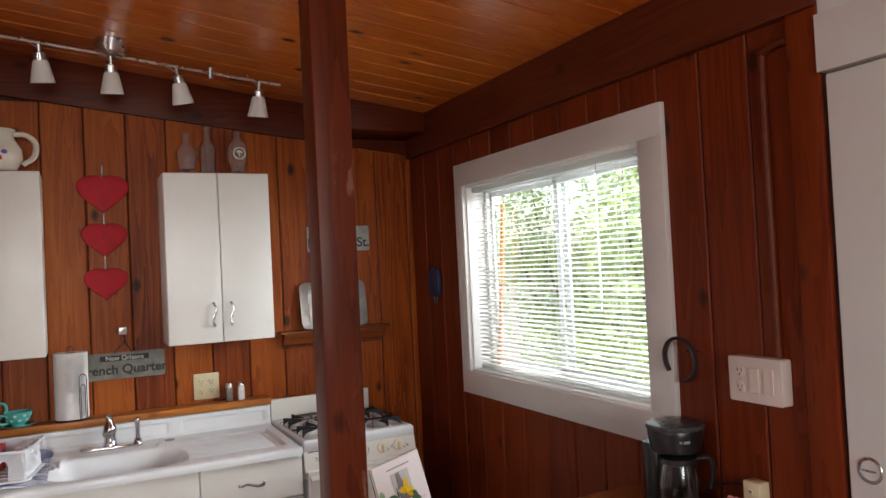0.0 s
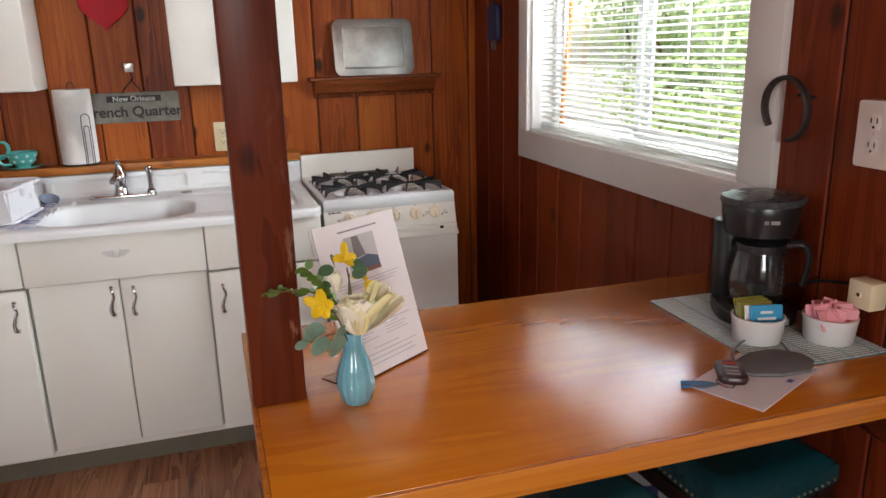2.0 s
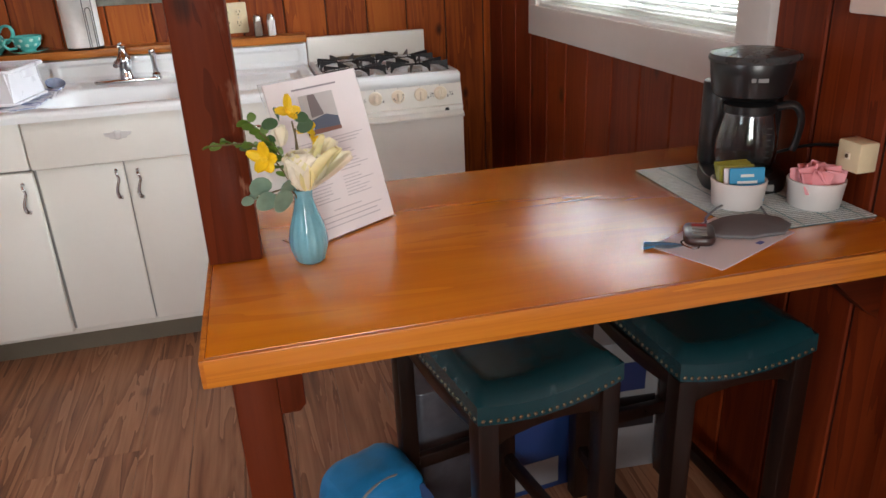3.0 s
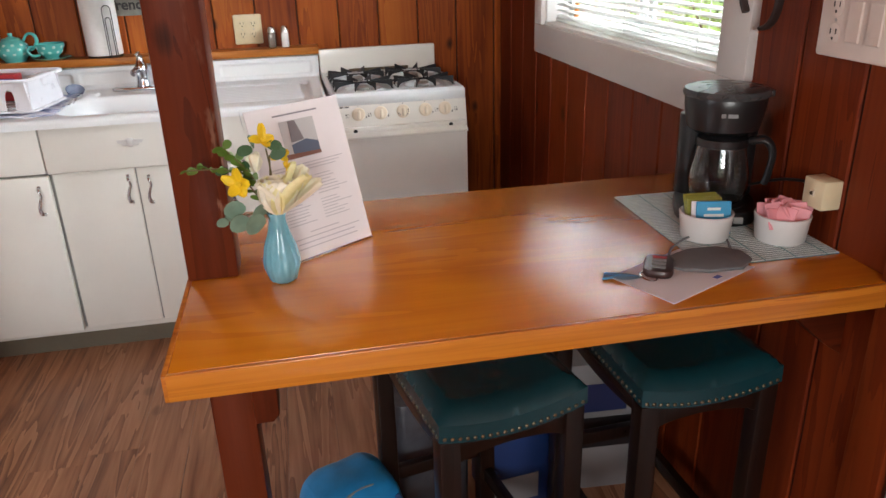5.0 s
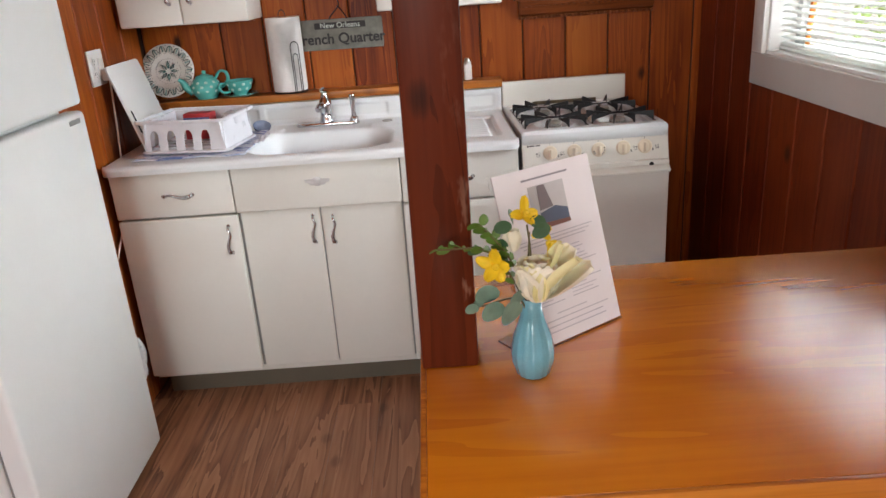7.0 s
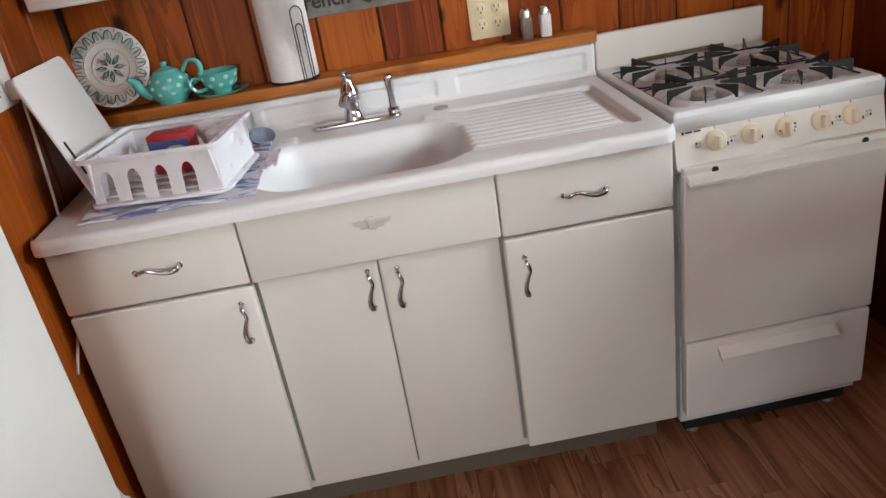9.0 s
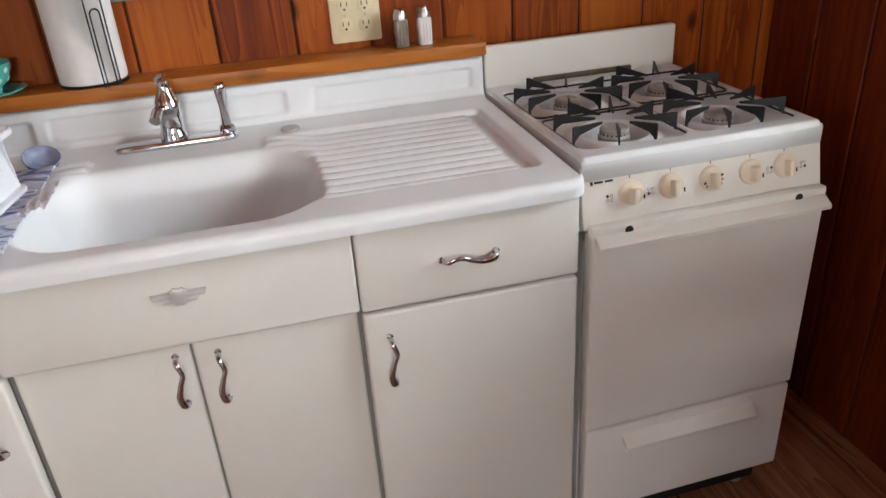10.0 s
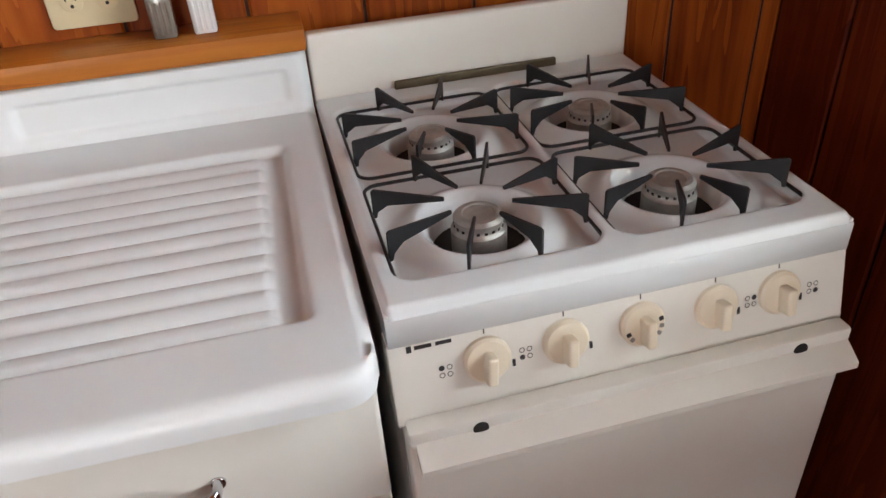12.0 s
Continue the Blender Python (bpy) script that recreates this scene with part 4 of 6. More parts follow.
stool = thing("bar_stool", (1.576, 2.314, 0), "dark espresso wooden bar stool with a teal leather seat", "stool", "stools under the counter", 10.5)
SW_, SD = 0.302, 0.44
seat = sheet(28, 40, seat_place(SW_, SD, 0.640))
low_ring = []
for (ax, ay), (bx, by) in (((-1, -1), (1, -1)), ((1, -1), (1, 1)), ((1, 1), (-1, 1)), ((-1, 1), (-1, -1))):
    n_ = 30
    a = [((ax + (bx - ax) * k / n_) * SW_ / 2, (ay + (by - ay) * k / n_) * SD / 2) for k in range(n_ + 1)]
    for (x0, y0), (x1, y1) in zip(a, a[1:]):
        z0, z1 = (0.618 + 0.022 * (2 * abs(xx) / SW_) ** 2 for xx in (x0, x1))
        q = [seat.verts.new(p) for p in ((x0, y0, z0), (x1, y1, z1), (x1 * 1.004, y1 * 1.004, z1 - 0.036), (x0 * 1.004, y0 * 1.004, z0 - 0.036))]
        seat.faces.new(q)
bmesh.ops.remove_doubles(seat, verts=seat.verts[:], dist=0.0006)
bmesh.ops.recalc_face_normals(seat, faces=seat.faces[:])
seat = part("seat", seat, TEAL, stool, "teal leather seat with nailhead trim", smooth=70)
nail = solid("nailhead", lathe(bmesh.new(), [(0.0042, 0.0), (0.0034, 0.0018), (0.0, 0.0026)], 6), BRASS, 1)
for s in range(20):
    x = -SW_ / 2 + 0.01 + s * (SW_ - 0.02) / 19
    piece("nailhead", nail, seat, pose(x, -SD / 2 * 1.004, 0.590 + 0.022 * (2 * x / SW_) ** 2, 90, 0, 0))
for s in range(26):
    y = -SD / 2 + 0.01 + s * (SD - 0.02) / 25
    z = 0.590 + 0.022
    piece("nailhead", nail, seat, pose(-SW_ / 2 * 1.004, y, z, 0, -90, 0))
for sx in (-1, 1):
    for sy in (-1, 1):
        cx, cy = sx * (SW_ / 2 - 0.022), sy * (SD / 2 - 0.022)
        part("leg", box((cx - 0.02, cy - 0.02, 0.0), (cx + 0.02, cy + 0.02, 0.598), 0.003), ESPRESSO, stool)
for sy in (-1, 1):
    y = sy * (SD / 2 - 0.022)
    arch = [(-SW_ / 2 + 0.04, 0.60), (-SW_ / 2 + 0.04, 0.535)] + [((k / 6 - 0.5) * (SW_ - 0.12), 0.555 - 0.010 * (2 * abs(k / 6 - 0.5)) ** 2) for k in range(7)] + [(SW_ / 2 - 0.04, 0.535), (SW_ / 2 - 0.04, 0.60)]
    part("apron", prism(bmesh.new(), arch, -y - 0.01, -y + 0.01, 0.002, FRONT), ESPRESSO, stool)
    part("stretcher", box((-SW_ / 2 + 0.03, y - 0.011, 0.20), (SW_ / 2 - 0.03, y + 0.011, 0.235), 0.003), ESPRESSO, stool)
for sx in (-1, 1):
    x = sx * (SW_ / 2 - 0.022)
    curve_ = [(-SD / 2 + 0.04, 0.606)] + [((k / 8 - 0.5) * (SD - 0.08), 0.545 + 0.018 * (2 * abs(k / 8 - 0.5)) ** 2) for k in range(9)] + [(SD / 2 - 0.04, 0.606)] + [((0.5 - k / 8) * (SD - 0.08), 0.580 + 0.022 * (2 * abs(k / 8 - 0.5)) ** 2) for k in range(1, 8)]
    part("side_rail", prism(bmesh.new(), curve_, x - 0.01, x + 0.01, 0.002, Matrix(((0, 0, 1, 0), (1, 0, 0, 0), (0, 1, 0, 0), (0, 0, 0, 1)))), ESPRESSO, stool)
    part("stretcher", box((x - 0.011, -SD / 2 + 0.03, 0.13), (x + 0.011, SD / 2 - 0.03, 0.165), 0.003), ESPRESSO, stool)
copy_thing(stool, pose(1.997, 2.314, 0, 0, 0, 3))

# ---- under the counter ----
BLUE_CLOTH = paint("bright_blue_nylon", (0.010, 0.22, 0.50), 0.45, 0.06, 25.0, 0.3)
BLUE_DARK = paint("dark_blue_nylon", (0.008, 0.045, 0.14), 0.55, 0.06, 25.0, 0.3)
pack = bmesh.new()
bmesh.ops.create_cube(pack, size=1)
bmesh.ops.subdivide_edges(pack, edges=pack.edges[:], cuts=11, use_grid_fill=True)
for v in pack.verts:
    c = v.co * 2
    k = 1.0 / max(1e-6, (abs(c.x) ** 4 + abs(c.y) ** 4 + abs(c.z) ** 4) ** 0.25)
    c = c * k
    f = 1 + 0.05 * noise.noise(c * 1.7) + 0.02 * noise.noise(c * 5)
    v.co = Vector((c.x * 0.125 * f * (1 - 0.18 * c.z), c.y * 0.09 * f, 0.165 + c.z * 0.165 * f))
pack = part("backpack", pack, BLUE_CLOTH, smooth=80)
pack.matrix_basis = pose(1.305, 2.44, 0.0, 6, 0, 24) @ Matrix.Diagonal((1.0, 1.0, 0.9, 1.0))
tagged(pack, "bright blue nylon backpack standing on the floor", "backpack")
part("piping", tube(bmesh.new(), bend([(-0.118, -0.05, 0.03), (-0.105, -0.055, 0.2), (-0.07, -0.056, 0.30), (0.0, -0.05, 0.324), (0.07, -0.056, 0.30), (0.105, -0.055, 0.2), (0.118, -0.05, 0.03)], 6), 0.0035, 6), GASKET, pack, "grey piping")
part("strap", tube(bmesh.new(), bend([(0.07, -0.075, 0.28), (0.085, -0.10, 0.22), (0.02, -0.105, 0.16), (-0.05, -0.10, 0.10)], 6), 0.014, 8, squash=0.25, side=(0.3, 0, 1)), BLUE_DARK, pack, "dark blue strap")
part("handle", tube(bmesh.new(), bend([(-0.11, 0.0, 0.16), (-0.15, -0.03, 0.13), (-0.165, -0.05, 0.10)], 5), 0.008, 8, squash=0.4, side=(0, 0, 1)), BLUE_DARK, pack)

# white card, its colour greyed down for the shade under the counter
CARD = paint("shaded_white_carton", (0.24, 0.23, 0.23), 0.5, 0.03, 10.0)
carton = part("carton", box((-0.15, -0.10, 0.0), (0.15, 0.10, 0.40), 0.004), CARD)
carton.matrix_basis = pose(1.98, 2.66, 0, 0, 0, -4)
tagged(carton, "white carton with blue and black printed pictures, greyed for shade under the counter", "carton")
part("picture", box((-0.06, -0.1025, 0.255), (0.09, -0.1005, 0.34)), paint("navy_print", (0.02, 0.03, 0.10), 0.4), carton, smooth=0)
part("picture", box((-0.06, -0.1025, 0.14), (0.12, -0.1005, 0.235)), paint("black_print", (0.015, 0.012, 0.014), 0.4), carton, smooth=0)
blue_box = part("carton", box((-0.085, -0.08, 0.0), (0.085, 0.08, 0.27), 0.004), paint("blue_carton", (0.012, 0.035, 0.13), 0.4, 0.05, 10.0))
blue_box.matrix_basis = pose(1.76, 2.62, 0, 0, 0, 6)
tagged(blue_box, "blue carton with a white lower panel, greyed for shade under the counter", "carton")
part("panel", box((-0.08, -0.0825, 0.02), (0.05, -0.0805, 0.10)), CARD, blue_box, smooth=0)
bin_ = prism(bmesh.new(), round_rect(0.20, 0.16, 0.03), 0.0, 0.36, 0.008)
bin_ = part("storage_bag", bin_, paint("grey_plastic_wrap", (0.07, 0.07, 0.08), 0.25, 0.08, 18.0, 0.4))
bin_.matrix_basis = pose(1.53, 2.64, 0, 0, 0, 8)
tagged(bin_, "dark grey plastic-wrapped pack standing under the counter", "pack")

# ---- on the counter ----
CT = 0.8853
BLUE_GLAZE = paint("pale_blue_glaze", (0.17, 0.42, 0.50), 0.14, 0.08, 18.0, 0.05, coat=0.5)
prof = [(0.0, 0.0), (0.017, 0.0), (0.024, 0.006), (0.0305, 0.028), (0.031, 0.042), (0.027, 0.065), (0.0185, 0.09), (0.0145, 0.108), (0.0145, 0.118), (0.0165, 0.126), (0.0145, 0.126), (0.0125, 0.117), (0.0125, 0.10), (0.0, 0.09)]
vb = lathe(bmesh.new(), prof, 60)
for v in vb.verts:
    if v.co.z > 0.004 and v.co.z < 0.10:
        a = math.atan2(v.co.y, v.co.x)
        f = 1 + 0.028 * math.cos(15 * a)
        v.co.x *= f
        v.co.y *= f
vase = part("vase", vb, BLUE_GLAZE, smooth=60)
vase.matrix_basis = pose(1.231, 2.214, CT)
tagged(vase, "small pale blue ribbed ceramic vase on the counter", "vase")

GREEN = paint("eucalyptus_leaf", (0.20, 0.32, 0.24), 0.6, 0.08, 40.0, 0.1)
GREEN2 = paint("fresh_green_leaf", (0.10, 0.19, 0.025), 0.5, 0.08, 40.0, 0.1)
CREAM = paint("cream_petal", (0.86, 0.82, 0.66), 0.6, 0.05, 25.0, 0.15)
YELLOW = paint("yellow_petal", (0.85, 0.60, 0.015), 0.55, 0.06, 40.0, 0.15)
PALE_Y = paint("pale_yellow_petal", (0.86, 0.80, 0.42), 0.6, 0.06, 30.0, 0.15)
LEAF_DARK = paint("dark_green_leaf", (0.05, 0.12, 0.05), 0.5, 0.08, 40.0, 0.1)
STEM = paint("stem", (0.12, 0.10, 0.04), 0.6)
posy = thing("flower_bunch", (1.231, 2.214, CT + 0.10), "artificial flowers with a cream rose and yellow blossoms", "flowers")


def petal(l, w, curl, cup_, m, nx=6, ny=6, ruffle=0.0):
    def place(u, v):
        s = math.sin(math.pi * min(1.0, 0.12 + 0.80 * u)) ** 0.7
        y = (v - 0.5) * w * s
        return (l * u - curl * l * u * u * 0.3, y, curl * l * u * u + cup_ * w * ((v - 0.5) * 2) ** 2 * s + ruffle * math.sin(9 * v + 3) * u)
    bm = sheet(nx, ny, place)
    bm.transform(m)
    got = bmesh.ops.solidify(bm, geom=bm.faces[:], thickness=0.0007)
    return bm


rng = random.Random(21)
RC = Vector((0.006, -0.022, 0.032))
for k in range(16):
    ring_ = 0 if k < 4 else (1 if k < 9 else 2)
    a = 137.5 * k
    tiltp = (88, 80, 66)[ring_]
    size = (0.052, 0.060, 0.060)[ring_]
    part("petal", petal(size, size * 1.05, -0.10 + 0.12 * ring_, 0.30, Matrix.Translation(RC) @ pose(0, 0, 0, 0, 0, a) @ pose(0.004 + 0.004 * ring_, 0, 0, 0, -tiltp, 0), ruffle=0.003), CREAM if k % 4 else PALE_Y, posy, smooth=80)
for m_, l_, w_, c_ in ((pose(0.012, -0.004, 0.004, 12, -34, -8), 0.078, 0.058, CREAM), (pose(0.010, -0.008, 0.008, -14, -48, -22), 0.074, 0.050, PALE_Y), (pose(0.010, 0.004, 0.010, 20, -52, 14), 0.074, 0.055, CREAM),
                       (pose(0.006, 0.0, 0.012, 5, -66, -4), 0.076, 0.046, PALE_Y), (pose(0.008, -0.006, 0.004, -10, -60, -60), 0.060, 0.050, CREAM), (pose(-0.004, -0.004, 0.006, 0, -58, 200), 0.056, 0.050, CREAM)):
    part("petal", petal(l_, w_, 0.06, 0.22, Matrix.Translation(RC) @ m_, 8, 8, ruffle=0.006), c_, posy, smooth=80)
for c, face, s, count in (((-0.050, -0.024, 0.086), (82, 0, -14), 0.029, 5), ((-0.008, -0.004, 0.150), (58, 14, 18), 0.024, 4), ((0.016, 0.010, 0.120), (70, 0, 30), 0.020, 4), ((0.026, 0.006, 0.100), (84, 0, 40), 0.018, 3)):
    for k in range(count):
        part("petal", petal(s * (1.0 + 0.12 * ((k * 3) % 4 - 1.5)), s * 0.62, 0.30 - 0.12 * (k % 3), 0.22, Matrix.Translation(c) @ pose(0, 0, 0, *face) @ pose(0, 0, 0, 0, -12 - 9 * (k % 2), 360 / count * k + 10 + 7 * (k % 2)), ruffle=0.002), YELLOW, posy, smooth=80)
    part("blossom_centre", lathe(bmesh.new(), [(0.0035, 0), (0.005, 0.008), (0.003, 0.009), (0.0, 0.005)], 10), YELLOW, posy, m=Matrix.Translation(c) @ pose(0, 0, 0, *face))
for m_ in (pose(-0.026, -0.006, 0.098, 0, -62, 150), pose(-0.024, -0.010, 0.100, 20, -75, 250), pose(-0.020, -0.006, 0.102, 0, -68, 30)):
    part("bud", petal(0.030, 0.028, 0.2, 0.35, m_), CREAM, posy, smooth=80)


def disc_leaf(m, l, w):
    pts = [(l / 2 + l / 2 * math.cos(a), w / 2 * math.sin(a)) for a in (math.pi * 2 * k / 12 for k in range(12))]
    bm = prism(bmesh.new(), pts, 0.0, 0.0007, 0.0)
    for v in bm.verts:
        v.co.z += 0.12 * w * (2 * v.co.y / w) ** 2
    bm.transform(m)
    return bm


for p, rot, l in (((-0.046, -0.020, 0.046), (72, 14, 185), 0.036), ((-0.040, -0.026, 0.022), (80, 6, 200), 0.036), ((-0.016, -0.030, 0.026), (80, 16, 215), 0.040), ((-0.010, -0.028, 0.048), (64, 40, 205), 0.034),
                  ((-0.076, -0.016, 0.020), (75, 0, 190), 0.020), ((-0.070, -0.014, 0.028), (60, 30, 150), 0.016), ((-0.022, -0.020, 0.012), (84, -10, 230), 0.032), ((-0.012, -0.012, 0.064), (70, 30, 280), 0.030)):
    part("leaf", disc_leaf(pose(*p, *rot), l, l * 0.90), GREEN, posy, smooth=60)
for p, rot, l in (((-0.030, -0.008, 0.158), (70, 55, 60), 0.026), ((-0.002, -0.012, 0.142), (62, 10, 20), 0.026), ((-0.050, -0.006, 0.132), (60, -8, 10), 0.026), ((0.002, -0.012, 0.122), (74, -22, 15), 0.028), ((-0.034, -0.012, 0.116), (70, 40, 130), 0.024), ((-0.066, -0.008, 0.106), (72, 15, 175), 0.022)):
    part("leaf", disc_leaf(pose(*p, *rot), l, l * 0.72), LEAF_DARK, posy, smooth=60)
sprig = bend([(-0.004, 0, 0.0), (-0.03, -0.008, 0.066), (-0.065, -0.012, 0.106), (-0.128, -0.015, 0.112)], 8)
part("stem", tube(bmesh.new(), sprig, 0.0014, 6), STEM, posy)
sprig2 = bend([(-0.004, 0, 0.02), (-0.030, -0.006, 0.090), (-0.068, -0.010, 0.142)], 10)
part("stem", tube(bmesh.new(), sprig2, 0.0014, 6), STEM, posy)
for k in range(8, 21, 2):
    for s in (-1, 1):
        part("leaf", disc_leaf(Matrix.Translation(sprig2[k]) @ pose(0, 0, 0, rng.uniform(40, 85), rng.uniform(-30, 30), 130 + s * rng.uniform(40, 80)), 0.019, 0.014), GREEN2, posy, smooth=60)
for k in range(6, 25, 2):
    for s in (-1, 1):
        l = rng.uniform(0.012, 0.020)
        part("leaf", disc_leaf(Matrix.Translation(sprig[k]) @ pose(0, 0, 0, rng.uniform(30, 80), rng.uniform(-30, 30), 120 + s * rng.uniform(35, 75)), l, l * 0.6), GREEN2, posy, smooth=60)
for line in ([(0, 0, -0.02), (-0.004, 0, 0.05), (0.0, 0.004, 0.122)], [(0, 0, -0.02), (-0.01, -0.006, 0.03), (-0.024, -0.018, 0.064)], [(0.002, 0, -0.02), (0.012, -0.01, 0.03), tuple(RC)], [(-0.003, -0.002, -0.02), (-0.020, -0.012, 0.030), (-0.072, -0.016, 0.024)], [(0, 0, 0.0), (0.0, -0.004, 0.09), (-0.004, -0.002, 0.135)]):
    part("stem", tube(bmesh.new(), bend(line, 6), 0.0014, 6), STEM, posy)

holder = thing("sign_holder", (1.2336, 2.2648, CT), "clear slanted acrylic holder with a printed page of notes", "sign holder", rz=34.0)
LEAN = pose(0, 0, 0.002, -16.5, 0, 0)
ACR = glass("clear_acrylic", (0.99, 0.99, 0.99), 0.02, 1.1)
part("acrylic_sheet", box((-0.004, 0.003, 0.0), (0.222, 0.005, 0.285), 0.0005, 1, LEAN), ACR, holder)
part("foot", box((-0.004, 0.0, 0.0), (0.222, 0.075, 0.002)), ACR, holder)
page = part("page", box((0.001, -0.0006, 0.002), (0.217, 0.0016, 0.281), 0, 1, LEAN), PAPER, holder, "white page of printed notes")


def bar_on_page(name, x0, x1, z, h, mat):
    part(name, box((x0, -0.0012, z), (x1, -0.0008, z + h), 0, 1, LEAN), mat, page, smooth=0)


GREY_INK = paint("grey_print", (0.52, 0.48, 0.50), 0.6)
bar_on_page("heading", 0.058, 0.162, 0.262, 0.003, paint("mid_grey_print", (0.26, 0.24, 0.26), 0.6))
bar_on_page("picture", 0.068, 0.148, 0.182, 0.070, paint("photo_pale", (0.50, 0.48, 0.47), 0.4))
part("picture_bed", prism(bmesh.new(), [(0.085, 0.188), (0.147, 0.186), (0.147, 0.206), (0.12, 0.214), (0.085, 0.208)], 0.0013, 0.0017, 0, LEAN @ FRONT), paint("photo_blue", (0.09, 0.11, 0.16), 0.4), page, smooth=0)
part("picture_floor", prism(bmesh.new(), [(0.068, 0.183), (0.148, 0.183), (0.148, 0.189), (0.068, 0.192)], 0.0018, 0.002, 0, LEAN @ FRONT), paint("photo_red", (0.22, 0.09, 0.06), 0.4), page, smooth=0)
part("picture_drape", prism(bmesh.new(), [(0.088, 0.251), (0.104, 0.251), (0.116, 0.214), (0.086, 0.212)], 0.0013, 0.0017, 0, LEAN @ FRONT), paint("photo_grey", (0.20, 0.17, 0.17), 0.4), page, smooth=0)
rng = random.Random(8)
for k in range(3):
    bar_on_page("text_line", 0.022 + 0.006 * k, 0.195 - 0.01 * k, 0.170 - 0.0055 * k, 0.0016, GREY_INK)
for col in (0.03, 0.118):
    for k in range(15):
        if k == 7:
            continue
        bar_on_page("text_line", col, col + rng.uniform(0.035, 0.075), 0.145 - 0.0058 * k, 0.0016, GREY_INK)
for k, (a, b, mt) in enumerate(((0.075, 0.145, GREY_INK), (0.02, 0.195, GREY_INK), (0.04, 0.18, GREY_INK), (0.03, 0.185, GREY_INK))):
    bar_on_page("text_line", a, b, 0.046 - 0.009 * k, 0.002, mt)

holder.scale = (0.935, 1.0, 1.0)

mat_ = part("placemat", box((-0.130, -0.200, 0.0), (0.130, 0.200, 0.0016), 0.0006, 1), paint("dark_teal_weave", (0.07, 0.15, 0.15), 0.75, 0.08, 40.0, 0.3))
cord_ = solid("cord", box((-0.130, -0.0022, 0.0), (0.130, 0.0022, 0.0012)), paint("pale_woven_cord", (0.60, 0.66, 0.64), 0.75, 0.06, 60.0, 0.3))
for k in range(48):
    piece("cord", cord_, mat_, pose(0, -0.1960 + 0.0083 * k, 0.0015))
for x in (-0.075, -0.015, 0.045, 0.105):
    part("warp_thread", box((x - 0.0012, -0.199, 0.0016), (x + 0.0012, 0.199, 0.0029)), paint("teal_thread", (0.16, 0.30, 0.30), 0.8), mat_, smooth=0)
mat_.matrix_basis = pose(2.078, 2.268, CT, 0, 0, -1)
tagged(mat_, "teal and white woven placemat on the counter", "placemat")

maker = thing("coffee_maker", (2.103, 2.318, CT + 0.0025), "black drip coffee maker with a glass carafe", "coffee maker", rz=-24)
part("base", prism(bmesh.new(), round_rect(0.175, 0.20, 0.07), 0.0, 0.032, 0.006), BLACK, maker)
part("column", prism(bmesh.new(), round_rect(0.17, 0.075, 0.034, cy=0.062), 0.03, 0.21, 0.004), BLACK, maker)
hb = lathe(bmesh.new(), [(0.0, 0.185), (0.060, 0.185), (0.076, 0.195), (0.084, 0.235), (0.086, 0.262), (0.084, 0.266), (0.0, 0.266)], 48)
part("brew_head", hb, BLACK, maker)
part("lid", lathe(bmesh.new(), [(0.089, 0.262), (0.091, 0.268), (0.087, 0.276), (0.06, 0.282), (0.0, 0.284)], 48), paint("grey_black_lid", (0.05, 0.055, 0.058), 0.28, 0.05, 15.0), maker, "dark grey lid")
part("lid_tab", box((0.08, -0.008, 0.258), (0.098, 0.008, 0.272), 0.003), BLACK, maker)
car = part("carafe", lathe(bmesh.new(), [(0.0, 0.036), (0.045, 0.036), (0.058, 0.046), (0.064, 0.075), (0.062, 0.105), (0.053, 0.145), (0.049, 0.165), (0.0475, 0.165), (0.0515, 0.145), (0.0605, 0.105), (0.0625, 0.075), (0.0565, 0.047), (0.044, 0.038), (0.0, 0.038)], 40), GLASS, maker, "clear glass carafe", m=pose(0, -0.02, 0))
part("collar", lathe(bmesh.new(), [(0.051, 0.158), (0.054, 0.160), (0.054, 0.176), (0.04, 0.182), (0.0, 0.183)], 36), BLACK, car, m=pose(0, -0.02, 0))
part("handle", tube(bmesh.new(), bend([(0.052, -0.02, 0.168), (0.088, -0.028, 0.172), (0.104, -0.03, 0.145), (0.100, -0.03, 0.100), (0.094, -0.03, 0.078)], 6), 0.0095, 10, squash=0.75), BLACK, car)
part("heating_plate", lathe(bmesh.new(), [(0.0, 0.032), (0.06, 0.032), (0.062, 0.035), (0.0, 0.0355)], 36, pose(0, -0.02, 0)), BLACK_MATT, maker)
for k in range(2):
    part("maker_mark", box((-0.020 + 0.013 * k, -0.0862, 0.228), (-0.011 + 0.024 * k, -0.0835, 0.236), 0.0005, 1), paint("silver_print", (0.22, 0.22, 0.22), 0.5), maker, "unreadable silver maker's mark", m=pose(0.004, 0.0015, 0))
for k in range(6):
    part("measure_mark", box((0.028, -0.0795, 0.075 + 0.012 * k), (0.036, -0.0785, 0.0758 + 0.012 * k)), GASKET, car, smooth=0)
part("switch", box((0.03, -0.102, 0.01), (0.05, -0.094, 0.024), 0.002), GASKET, maker)
maker.scale = (0.90, 0.90, 0.93)
cord = bend([(2.175, 2.34, 0.93), (2.20, 2.25, 0.97), (2.202, 2.16, 0.99), (2.195, 2.125, 0.995)], 8)
cord = part("appliance_cable", tube(bmesh.new(), cord, 0.003, 8), BLACK)
tagged(cord, "thin black cable running from the coffee maker to the wall box", "cable")

RAMEKIN = paint("white_stoneware", (0.72, 0.69, 0.66), 0.25, 0.02, 15.0, 0.03, coat=0.3)


